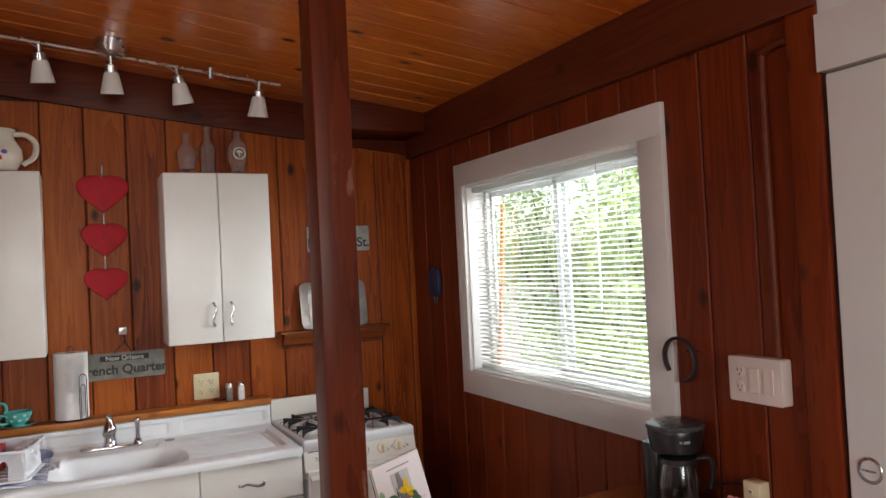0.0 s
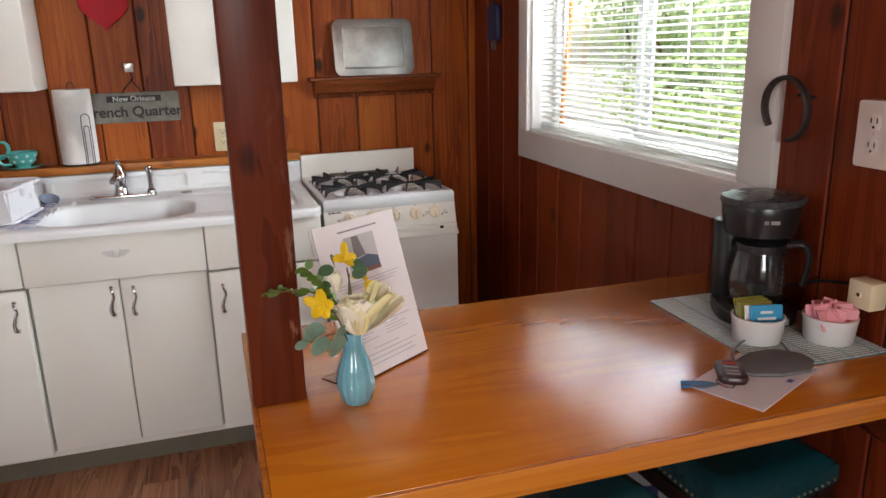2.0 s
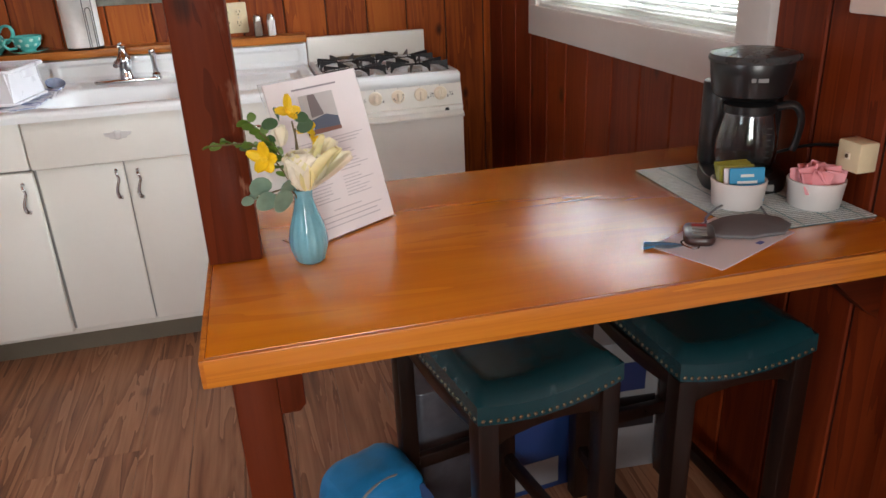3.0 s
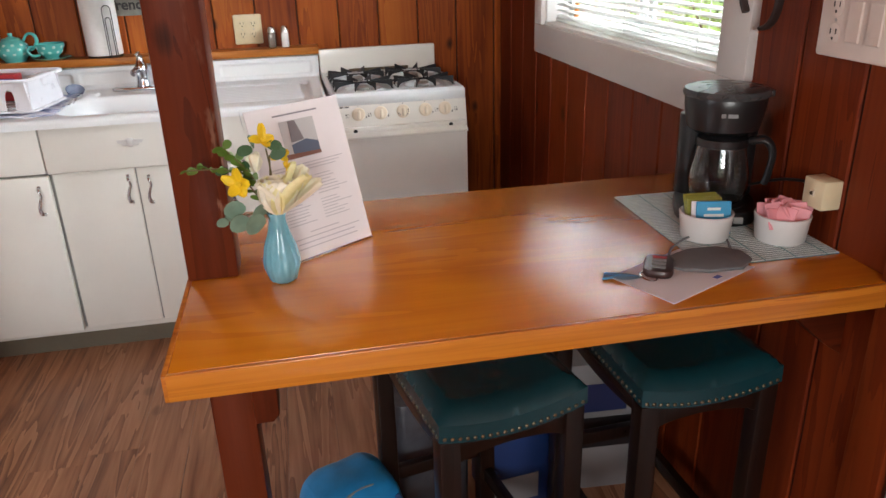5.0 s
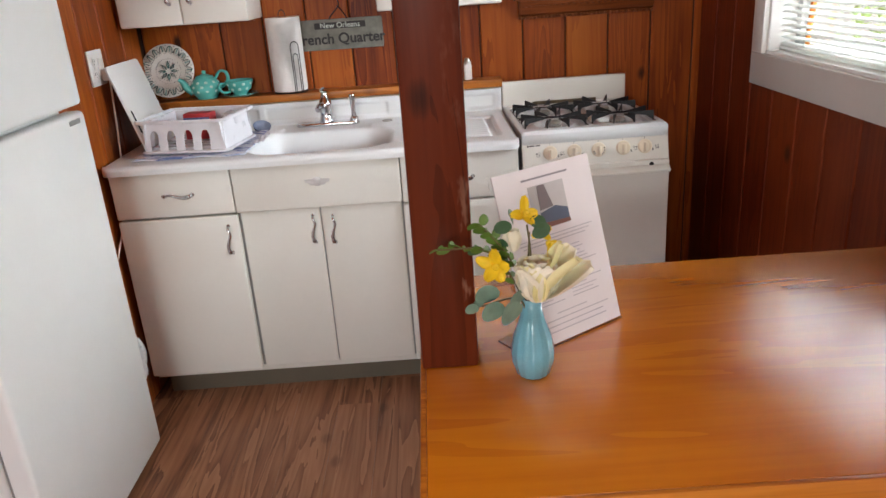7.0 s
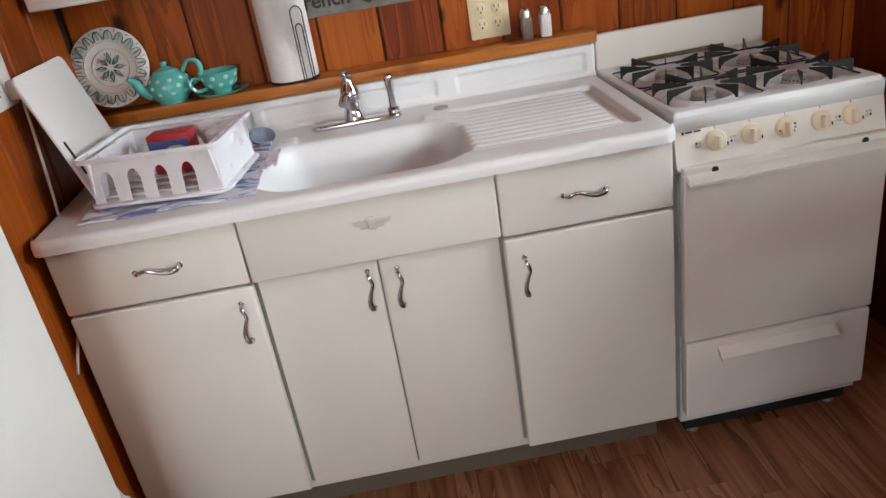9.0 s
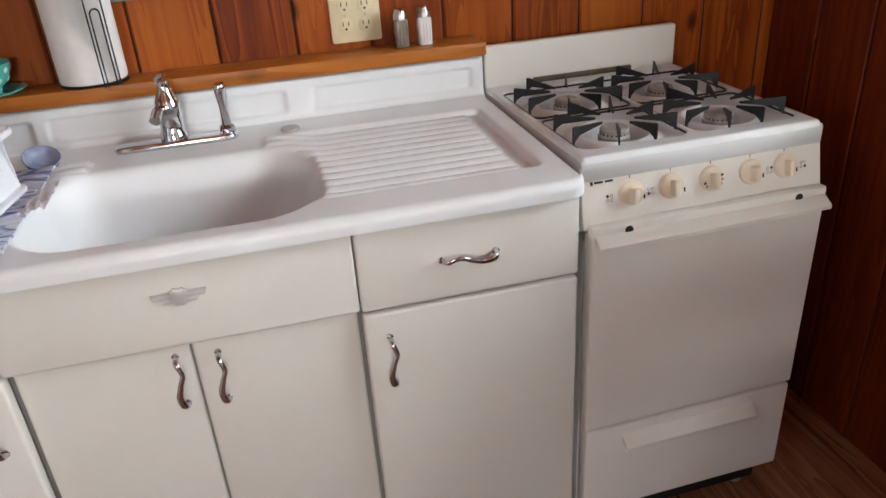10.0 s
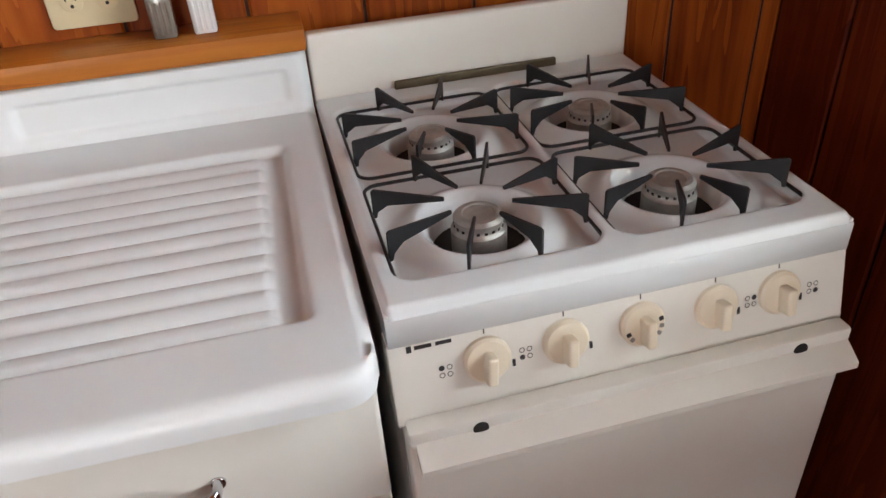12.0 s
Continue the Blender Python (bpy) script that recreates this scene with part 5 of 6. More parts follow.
def ramekin(at, label):
    prof = [(0.0, 0.0), (0.040, 0.0), (0.044, 0.003), (0.0475, 0.04), (0.0495, 0.047), (0.0495, 0.051), (0.047, 0.052), (0.044, 0.046), (0.040, 0.008), (0.0, 0.006)]
    bm = lathe(bmesh.new(), prof, 96)
    for v in bm.verts:
        r = math.hypot(v.co.x, v.co.y)
        if 0.003 < v.co.z < 0.046 and r > 0.042:
            f = 1 + 0.010 * math.cos(48 * math.atan2(v.co.y, v.co.x))
            v.co.x *= f
            v.co.y *= f
    ob = part("ramekin", bm, RAMEKIN, smooth=60)
    ob.matrix_basis = pose(*at)
    return tagged(ob, label, "ramekin", "ramekins on the placemat")


B1, B2 = (2.016, 2.200, CT + 0.0025), (2.142, 2.151, CT + 0.0025)
ramekin(B1, "white fluted ramekin holding tea bags")
ramekin(B2, "white fluted ramekin holding pink sweetener packets")
TEA_BLUE = paint("blue_tea_wrapper", (0.02, 0.27, 0.48), 0.35, 0.04, 20.0)
OLIVE = paint("olive_tea_wrapper", (0.25, 0.24, 0.03), 0.3, 0.06, 20.0)
PINK = paint("pink_packet", (0.80, 0.33, 0.36), 0.5, 0.03, 25.0, 0.1)


def packet(name, at, rot, w, h, mat, label, group, print_=None):
    ob = part(name, prism(bmesh.new(), round_rect(w, h, 0.002, 2), -0.002, 0.002, 0.0012, None, 1), mat)
    ob.matrix_basis = pose(*at, *rot)
    tagged(ob, label, "packet", group)
    if print_:
        for k, (a, b) in enumerate(print_):
            part("printing", box((-a, b, 0.0021), (a, b + 0.005, 0.0024)), DOT_WHITE, ob, smooth=0)
    return ob


packet("tea_bag", (B1[0] + 0.004, B1[1] - 0.018, B1[2] + 0.044), (78, 0, -14), 0.064, 0.062, TEA_BLUE, "blue paper tea bag wrapper with pale print", "tea bags", ((0.012, 0.014), (0.018, 0.002), (0.010, -0.008)))
packet("tea_bag", (B1[0] + 0.0, B1[1] - 0.010, B1[2] + 0.042), (76, 0, -14), 0.066, 0.062, PAPER, "white paper tea bag wrapper", "tea bags")
for k in range(3):
    packet("tea_bag", (B1[0] - 0.002 + 0.002 * k, B1[1] + 0.004 + 0.009 * k, B1[2] + 0.044 + 0.002 * k), (74 - 6 * k, 0, -12 + 3 * k), 0.066, 0.062, OLIVE, "olive green foil tea bag wrapper", "tea bags")
rng = random.Random(5)
for k in range(14):
    a, r = k * 2.4, 0.008 + 0.026 * (k / 14) ** 0.5
    packet("sweetener_packet", (B2[0] + r * math.cos(a), B2[1] + r * math.sin(a), B2[2] + 0.046 + 0.012 * (1 - k / 14)), (rng.uniform(55, 85), rng.uniform(-12, 12), rng.uniform(-70, 50)), 0.034, 0.040, PINK, "pink paper sweetener packet", "sweetener packets")

paper = part("envelope", box((-0.109, -0.067, 0.0), (0.109, 0.067, 0.0012), 0.0004, 1), PAPER)
paper.matrix_basis = pose(1.899, 2.065, CT, 0, 0, 25.2)
tagged(paper, "white envelope lying on the counter", "envelope")
part("stamp", box((0.02, -0.055, 0.0012), (0.035, -0.046, 0.0015)), paint("blue_print", (0.10, 0.14, 0.42), 0.5), paper, smooth=0)
GREY_CLOTH = paint("grey_mask_cloth", (0.15, 0.15, 0.155), 0.8, 0.05, 30.0, 0.2)
out = [(-0.068, 0.0), (-0.055, -0.022), (-0.02, -0.040), (0.035, -0.043), (0.066, -0.02), (0.070, 0.012), (0.045, 0.040), (0.0, 0.046), (-0.045, 0.030)]
mask = bmesh.new()
prism(mask, out, 0.0, 0.006, 0.002)
bmesh.ops.subdivide_edges(mask, edges=mask.edges[:], cuts=2)
for v in mask.verts:
    r = math.hypot(v.co.x / 0.07, v.co.y / 0.046)
    v.co.z += 0.015 * max(0.0, 1 - r) + (0.004 if abs(v.co.y) < 0.004 and r < 0.9 else 0)
mask = part("face_mask", mask, GREY_CLOTH, smooth=50)
mask.matrix_basis = pose(1.960, 2.092, CT + 0.0013, 0, 0, 4) @ Matrix.Diagonal((1.15, 1.15, 1.0, 1.0))
tagged(mask, "folded dark grey cloth face mask on the envelope", "mask")
part("ear_loop", tube(bmesh.new(), bend([(-0.05, 0.026, 0.004), (-0.02, 0.062, 0.004), (0.03, 0.080, 0.012), (0.075, 0.066, 0.006), (0.06, 0.025, 0.004)], 6), 0.002, 6), GREY_CLOTH, mask)
part("ear_loop", tube(bmesh.new(), bend([(-0.064, -0.008, 0.004), (-0.09, 0.002, 0.004), (-0.085, 0.016, 0.004), (-0.055, 0.02, 0.004)], 6), 0.002, 6), GREY_CLOTH, mask)
keys = thing("car_key", (1.863, 2.080, CT + 0.0015), "black car key fob with a blue tassel on the envelope", "key", rz=60)
part("fob", prism(bmesh.new(), round_rect(0.066, 0.042, 0.014), 0.0, 0.016, 0.006), paint("dark_brown_plastic", (0.035, 0.014, 0.012), 0.3), keys)
for k in range(4):
    part("button", box((-0.022 + 0.012 * k, -0.010, 0.0155), (-0.014 + 0.012 * k, 0.010, 0.0172), 0.0006, 1), paint("red_button", (0.35, 0.02, 0.02), 0.4) if k == 3 else GASKET, keys)
part("ring", tube(bmesh.new(), [(-0.032 + 0.012 * math.cos(a), 0.012 + 0.012 * math.sin(a), 0.004 + 0.003 * math.sin(a)) for a in (2 * math.pi * k / 20 for k in range(20))], 0.0012, 6, True), CHROME, keys)
rng = random.Random(6)
for k in range(9):
    part("tassel", tube(bmesh.new(), bend([(-0.036, 0.022, 0.004), (-0.042 + rng.uniform(-.01, .01), 0.045, 0.006), (-0.046 + rng.uniform(-.018, .018), 0.072, 0.003)], 5), 0.0019, 6), paint("blue_cord", (0.05, 0.22, 0.42), 0.7) if k % 2 else paint("slate_cord", (0.10, 0.14, 0.18), 0.7), keys)

keys.scale = (1.2, 1.2, 1.0)

# ---- on the ledge ----
LZ = 1.0365
plate = part("plate", lathe(bmesh.new(), [(0.0, 0.006), (0.055, 0.006), (0.068, 0.011), (0.104, 0.017), (0.106, 0.0155), (0.07, 0.007), (0.05, 0.0), (0.0, 0.0)], 64), paint("white_earthenware", (0.74, 0.73, 0.68), 0.2, 0.02, 15.0, coat=0.4), smooth=60)
PM = pose(0.066, 4.292, LZ + 0.010) @ pose(0, 0, 0, 74, 0, 0) @ pose(0, 0.1055, 0)
plate.matrix_basis = PM
tagged(plate, "white dinner plate with a teal floral pattern, leaning on the wall", "plate")
PR_ = paint("dull_red_glaze", (0.30, 0.05, 0.06), 0.25, 0.05, 30.0)
PL_ = paint("pale_teal_glaze", (0.26, 0.44, 0.42), 0.25, 0.05, 30.0)
PT, PD = paint("teal_glaze_line", (0.04, 0.17, 0.16), 0.25, 0.05, 30.0), paint("dark_glaze_line", (0.02, 0.04, 0.06), 0.25, 0.05, 30.0)


def zrim(r):
    return 0.0063 if r < 0.055 else (0.0063 + (r - 0.055) / 0.013 * 0.005 if r < 0.068 else 0.0113 + (r - 0.068) / 0.036 * 0.006)


def ribbon(bm, pts, w):
    """A thin painted line lying on the plate."""
    pts = [Vector((x, y, zrim(math.hypot(x, y)) + 0.0004)) for x, y in pts]
    tube(bm, pts, w, 4, squash=0.25, side=(0, 0, 1))


for k in range(18):
    a = 2 * math.pi * k / 18
    line = []
    for s in range(9):
        u = s / 8
        ang = a + (u - 0.5) * 0.30
        r = 0.074 + 0.024 * math.sin(math.pi * u) ** 0.6
        line.append((r * math.cos(ang), r * math.sin(ang)))
    bm = bmesh.new()
    ribbon(bm, line, 0.0050)
    part("painted_arch", bm, PD if k % 2 else PT, plate, m=None)
    bm = bmesh.new()
    ribbon(bm, [((0.076 + 0.005 * q) * math.cos(a), (0.076 + 0.005 * q) * math.sin(a)) for q in range(5)], 0.0072)
    part("painted_leaf", bm, PL_, plate)
    bm = bmesh.new()
    ribbon(bm, [((0.078 + 0.008 * q) * math.cos(a), (0.078 + 0.008 * q) * math.sin(a)) for q in range(2)], 0.0030)
    part("painted_leaf", bm, PD, plate)
    bm = bmesh.new()
    ribbon(bm, [(r * math.cos(a + 0.17), r * math.sin(a + 0.17)) for r in (0.097, 0.102)], 0.0040)
    part("painted_tip", bm, PD, plate)
for k in range(8):
    a = 2 * math.pi * k / 8
    line = [(r * math.cos(a + d), r * math.sin(a + d)) for r, d in ((0.010, 0), (0.024, 0.24), (0.040, 0.0), (0.024, -0.24), (0.010, 0))]
    bm = bmesh.new()
    ribbon(bm, line, 0.0050)
    part("painted_petal", bm, PD if k % 2 else PT, plate)
    bm = bmesh.new()
    ribbon(bm, [(r * math.cos(a), r * math.sin(a)) for r in (0.014, 0.032)], 0.0055)
    part("painted_petal", bm, PL_, plate)
    for q in (-0.18, 0.18):
        bm = bmesh.new()
        ribbon(bm, [(r * math.cos(a + 0.39 + q), r * math.sin(a + 0.39 + q)) for r in (0.034, 0.0385)], 0.0022)
        part("painted_spot", bm, PD if q > 0 else PR_, plate)
for r in (0.050, 0.070):
    bm = bmesh.new()
    ribbon(bm, [(r * math.cos(2 * math.pi * k / 48), r * math.sin(2 * math.pi * k / 48)) for k in range(49)], 0.0014)
    part("painted_ring", bm, PD, plate)


def dots(ob, prof_r, zs, n, size=0.0042):
    for i, z in enumerate(zs):
        for k in range(n):
            a = 2 * math.pi * (k + 0.5 * (i % 2)) / n
            r = prof_r(z)
            slope = (prof_r(z + 0.003) - prof_r(z - 0.003)) / 0.006
            m = pose(r * math.cos(a), r * math.sin(a), z) @ pose(0, 0, 0, 0, 0, math.degrees(a)) @ pose(0, 0, 0, 0, 90 + math.degrees(math.atan(slope)), 0)
            piece("dot", DOT, ob, m)


DOT = solid("dot", lathe(bmesh.new(), [(0.0060, -0.0004), (0.0050, 0.0006), (0.0, 0.0010)], 12), paint("pale_turquoise_glaze", (0.42, 0.66, 0.60), 0.2, 0.02, 15.0), 1)
pot_r = lambda z: 0.034 + 0.019 * math.sin(math.pi * min(1, max(0, (z - 0.004) / 0.085)))
teapot = thing("teapot", (0.212, 4.288, LZ), "turquoise polka-dot ceramic teapot on the ledge", "teapot")
body = part("body", lathe(bmesh.new(), [(0.0, 0.0), (0.034, 0.0)] + [(pot_r(0.004 + 0.0066 * k), 0.004 + 0.0066 * k) for k in range(13)] + [(0.03, 0.09), (0.0, 0.09)], 40), TEAL_CERAMIC, teapot, smooth=60)
dots(body, pot_r, (0.034, 0.054, 0.072), 10)
teapot.scale = (1.16, 1.16, 0.92)
lid = part("lid", lathe(bmesh.new(), [(0.032, 0.088), (0.028, 0.097), (0.012, 0.103), (0.006, 0.106), (0.008, 0.113), (0.007, 0.118), (0.0, 0.120)], 32), TEAL_CERAMIC, teapot)
part("spout", tube(bmesh.new(), bend([(-0.042, 0, 0.03), (-0.062, 0, 0.050), (-0.072, 0, 0.078), (-0.086, 0, 0.092)], 6), [0.016 - 0.0005 * k for k in range(19)], 12), TEAL_CERAMIC, teapot, m=pose(0, 0, 0, 0, 0, 20))
part("handle", tube(bmesh.new(), bend([(0.040, 0, 0.085), (0.058, 0, 0.112), (0.080, 0, 0.108), (0.085, 0, 0.078), (0.066, 0, 0.050), (0.048, 0, 0.044)], 6), 0.0048, 8, squash=1.3), TEAL_CERAMIC, teapot, m=pose(0, 0, 0, 0, 0, -10))
cup_r = lambda z: 0.026 + 0.022 * min(1, max(0, (z - 0.012) / 0.040)) ** 0.5
saucer = part("saucer", lathe(bmesh.new(), [(0.0, 0.0), (0.03, 0.0), (0.052, 0.006), (0.062, 0.012), (0.060, 0.013), (0.03, 0.005), (0.0, 0.004)], 40), TEAL_CERAMIC, smooth=60)
saucer.matrix_basis = pose(0.352, 4.275, LZ)
tagged(saucer, "turquoise ceramic saucer under the cup", "saucer")
cup_ = thing("teacup", (0.350, 4.277, LZ + 0.005), "turquoise polka-dot teacup on its saucer", "cup")
cbody = part("body", lathe(bmesh.new(), [(0.0, 0.0), (0.022, 0.0), (0.022, 0.006)] + [(cup_r(0.012 + 0.006 * k), 0.012 + 0.006 * k) for k in range(8)] + [(0.0465, 0.054), (0.040, 0.03), (0.024, 0.012), (0.0, 0.010)], 40), TEAL_CERAMIC, cup_, smooth=60)
dots(cbody, cup_r, (0.024, 0.042), 9)
part("handle", tube(bmesh.new(), bend([(-0.044, 0, 0.044), (-0.062, 0, 0.046), (-0.070, 0, 0.032), (-0.058, 0, 0.016), (-0.034, 0, 0.016)], 6), 0.004, 8, squash=1.3), TEAL_CERAMIC, cup_, m=pose(0, 0, 0, 0, 0, 25))

cup_.scale = (1.15, 1.15, 1.1)
saucer.scale = (1.15, 1.15, 1.0)
WIRE = paint("black_wire", (0.03, 0.028, 0.028), 0.4, metal=0.6)
towel = thing("paper_towel_holder", (0.552, 4.284, LZ), "roll of white paper towels on a black wire holder", "paper towel")
rb = bmesh.new()
for k in range(3):
    lathe(rb, [(0.02, 0.01), (0.066 - 0.002 * k, 0.01), (0.067 - 0.002 * k, 0.014), (0.067 - 0.002 * k, 0.286), (0.066 - 0.002 * k, 0.290), (0.02, 0.290)], 40) if k == 0 else None
part("roll", rb, TOWEL, towel)
flap = [(0.0715 * math.cos(radians(-105 + 7 * k)), 0.0715 * math.sin(radians(-105 + 7 * k))) for k in range(10)]
fb = bmesh.new()
cols = []
for i, (x, y) in enumerate(flap):
    u = i / 9
    top_, low_ = 0.286 - 0.02 * (1 - u), 0.155 - 0.13 * u
    cols.append([fb.verts.new((x, y, low_ if s == 0 else top_)) for s in (0, 1)])
for a, b in zip(cols, cols[1:]):
    fb.faces.new((a[0], b[0], b[1], a[1]))
bmesh.ops.solidify(fb, geom=fb.faces[:], thickness=0.0006)
bmesh.ops.recalc_face_normals(fb, faces=fb.faces[:])
part("folded_sheet", fb, TOWEL, towel, "loose folded end of the towel", smooth=20)
for r_ in (0.017, 0.010):
    hgt = 0.20 if r_ > 0.012 else 0.155
    part("wire_loop", tube(bmesh.new(), [(r_, 0, 0.004)] + bend([(r_, 0, hgt - r_)] + [(r_ * math.cos(a), 0, hgt - r_ + r_ * math.sin(a)) for a in (0.6, 1.2, 1.57, 1.94, 2.54)] + [(-r_, 0, hgt - r_)], 3) + [(-r_, 0, 0.004)], 0.0017, 6), WIRE, towel, m=pose(0.0445, -0.066, 0, 0, 0, 34))
part("base_ring", tube(bmesh.new(), [(0.066 * math.cos(2 * math.pi * k / 32), 0.05 * math.sin(2 * math.pi * k / 32), 0.003) for k in range(32)], 0.0026, 6, True), WIRE, towel)
part("top_loop", tube(bmesh.new(), bend([(-0.012, 0, 0.28), (-0.012, 0, 0.305), (0, 0, 0.318), (0.012, 0, 0.305), (0.012, 0, 0.28)], 5), 0.0018, 6), WIRE, towel)


def shaker(x, mat, label):
    ob = thing("shaker", (x, 4.292, LZ), label, "shaker", "salt and pepper")
    part("jar", prism(bmesh.new(), round_rect(0.032, 0.032, 0.006, 3), 0.0, 0.062, 0.004), mat, ob)
    for sx in (-0.010, -0.003, 0.004, 0.011):
        part("rib", box((sx - 0.0016, -0.0168, 0.006), (sx + 0.0016, -0.0152, 0.05), 0.0007, 1), mat, ob)
    part("cap", lathe(bmesh.new(), [(0.0155, 0.060), (0.0150, 0.074), (0.011, 0.083), (0.0, 0.086)], 24), STEEL, ob, "domed steel cap")


shaker(1.212, paint("pepper_glass", (0.20, 0.17, 0.14), 0.15, 0.1, 30.0, coat=0.5), "glass pepper shaker with a steel cap")
shaker(1.266, paint("salt_glass", (0.72, 0.71, 0.70), 0.15, 0.03, 30.0, coat=0.5), "glass salt shaker with a steel cap")


def outlet(name, m, cols, label, mat, w=0.115, h=0.120, d=0.006, rocker=False):
    ob = new(name)
    ob.matrix_basis = m
    tagged(ob, label, "outlet")
    part("cover_plate", prism(bmesh.new(), round_rect(w, h, 0.006, 3), 0, d, 0.002, FRONT), mat, ob)
    for c in range(cols):
        x = (c - (cols - 1) / 2) * 0.046
        for s in (-1, 1):
            if rocker and c > 0:
                if s > 0:
                    part("rocker_switch", box((x - 0.016, -d - 0.004, -0.033), (x + 0.016, -d, 0.033), 0.002, 1), mat, ob)
                continue
            r = part("socket", prism(bmesh.new(), round_rect(0.030, 0.032, 0.012, 4), d, d + 0.002, 0.001, FRONT), mat, ob, m=pose(x, 0, s * 0.0215))
            for q in (-1, 1):
                part("slot", box((q * 0.0065 - 0.001, -d - 0.0026, -0.001), (q * 0.0065 + 0.001, -d - 0.0018, 0.008)), BLACK_MATT, r, smooth=0, m=pose(x, 0, s * 0.0215))
            part("slot", lathe(bmesh.new(), [(0.0026, 0.0006), (0.0, 0.0006)], 10, FRONT), BLACK_MATT, r, smooth=0, m=pose(x, -d - 0.002, s * 0.0215 - 0.008))
        part("screw", lathe(bmesh.new(), [(0.0028, 0), (0.002, 0.001), (0, 0.001)], 10, FRONT), STEEL, ob, m=pose(x, -d, 0))
    return ob


outlet("power_outlet", pose(1.1175, WY - 0.001, 1.111), 2, "almond double power outlet on the wood wall", BEIGE)
outlet("switch_box", pose(WX - 0.001, 2.093, 1.281, 0, 0, -90), 3, "ivory surface box with outlets and rocker switches", IVORY, 0.170, 0.120, 0.038, True)
outlet("light_switch", pose(WL + 0.001, 3.857, 1.222, 0, 0, 90), 2, "white switch and outlet plate beside the refrigerator", WHITE, 0.118, 0.118, 0.006, True)
plug = thing("power_plug", (WL + 0.008, 3.885, 1.195), "beige plug and hanging cord of the refrigerator", "plug")
part("plug_body", box((0.0, -0.016, -0.02), (0.03, 0.016, 0.02), 0.005), IVORY, plug)
part("cord", tube(bmesh.new(), bend([(0.02, 0, -0.018), (0.022, -0.02, -0.12), (0.018, -0.05, -0.30), (0.012, -0.12, -0.48), (0.006, -0.22, -0.60)], 8), 0.0035, 8), IVORY, plug)
jb = thing("junction_box", (WX, 2.124, 0.956), "almond surface socket box low on the wall", "outlet")
part("box_body", box((-0.040, -0.027, 0.0), (0.0, 0.027, 0.054), 0.004), BEIGE, jb)
part("socket", box((-0.042, -0.006, 0.022), (-0.039, 0.006, 0.034), 0.001, 1), KNOB, jb)
part("screw", lathe(bmesh.new(), [(0.004, 0), (0.003, 0.0015), (0, 0.0015)], 12, EAST), BRASS, jb, m=pose(-0.0425, 0, 0.028))
conduit = part("conduit", tube(bmesh.new(), bend([(0, 0, 0), (0, 0, 0.3), (0, 0, 0.74), (0, -0.012, 0.785), (0, -0.045, 0.797), (0, -0.08, 0.798)], 6), 0.011, 12), BEAM_Y)
conduit.matrix_basis = pose(WX - 0.012, 2.036, 1.346)
tagged(conduit, "brown painted electrical conduit on the wood wall", "conduit")

# ---- dish rack ----
RACK = paint("white_plastic", (0.78, 0.79, 0.84), 0.28, 0.01, 20.0, 0.03)
towel_mat = Nodes("blue_white_cloth")
towel_mat.color(towel_mat.ramp(towel_mat.noise(towel_mat.place([16, 40, 16]), 1, 3, 0.5, 1.0), (0.40, (0.72, 0.73, 0.78)), (0.50, (0.58, 0.62, 0.74)), (0.60, (0.14, 0.19, 0.42))))
towel_mat.put(Roughness=0.85)
cloth = sheet(30, 24, lambda u, v: (0.085 + 0.385 * u, 3.728 + 0.40 * v, 0.9165 + 0.004 * noise.noise(Vector((u * 6, v * 5, 0))) + 0.006 * (noise.noise(Vector((u * 3, v * 9, 2))))))
bmesh.ops.solidify(cloth, geom=cloth.faces[:], thickness=0.004)
cloth = part("dish_towel", cloth, towel_mat.mat, smooth=60, m=pose(-0.28, -3.93, -0.914))
cloth.matrix_basis = pose(0.28, 3.93, 0.9185)
tagged(cloth, "blue and white patterned drying cloth under the rack", "dish towel")
rack = thing("dish_rack", (0.277, 3.892, 0.928), "white plastic dish rack with arched slots", "dish rack", rz=-9.5)
RWX, RWY, RH = 0.147, 0.120, 0.102
part("tray", prism(bmesh.new(), round_rect(2 * RWX + 0.03, 2 * RWY + 0.03, 0.03), 0.0, 0.008, 0.003), RACK, rack)


def rack_wall(w, h, slots):
    """An upright side with arched slots in x and z; the last stretch is solid."""
    pitch, half = 0.062, 0.0155
    line = [(w, h), (-w, h), (-w, 0.0)]
    for k in range(slots):
        cx = -w + 0.008 + pitch * (k + 0.5)
        line.append((cx - half, 0.0))
        line += [(cx - half * math.cos(math.pi * a / 12), h * 0.42 + 0.028 * math.sin(math.pi * a / 12)) for a in range(13)]
        line.append((cx + half, 0.0))
    line.append((w, 0.0))
    return prism(bmesh.new(), line, -0.0012, 0.0012, 0.0, FRONT)


part("side", rack_wall(RWX, RH, 4), RACK, rack, m=pose(0, -RWY, 0.006, -7, 0, 0))
part("side", rack_wall(RWX, RH, 4), RACK, rack, m=pose(0, RWY, 0.006, 7, 0, 0))
part("end", rack_wall(RWY, RH, 0), RACK, rack, m=pose(RWX, 0, 0.006) @ pose(0, 0, 0, 0, 0, 90) @ pose(0, 0, 0, -7, 0, 0))
part("end", rack_wall(RWY, RH, 3), RACK, rack, m=pose(-RWX, 0, 0.006) @ pose(0, 0, 0, 0, 0, -90) @ pose(0, 0, 0, -7, 0, 0))
rim = [(x, y, RH + 0.006) for x, y in round_rect(2 * RWX + 0.028, 2 * RWY + 0.028, 0.02, 5)]
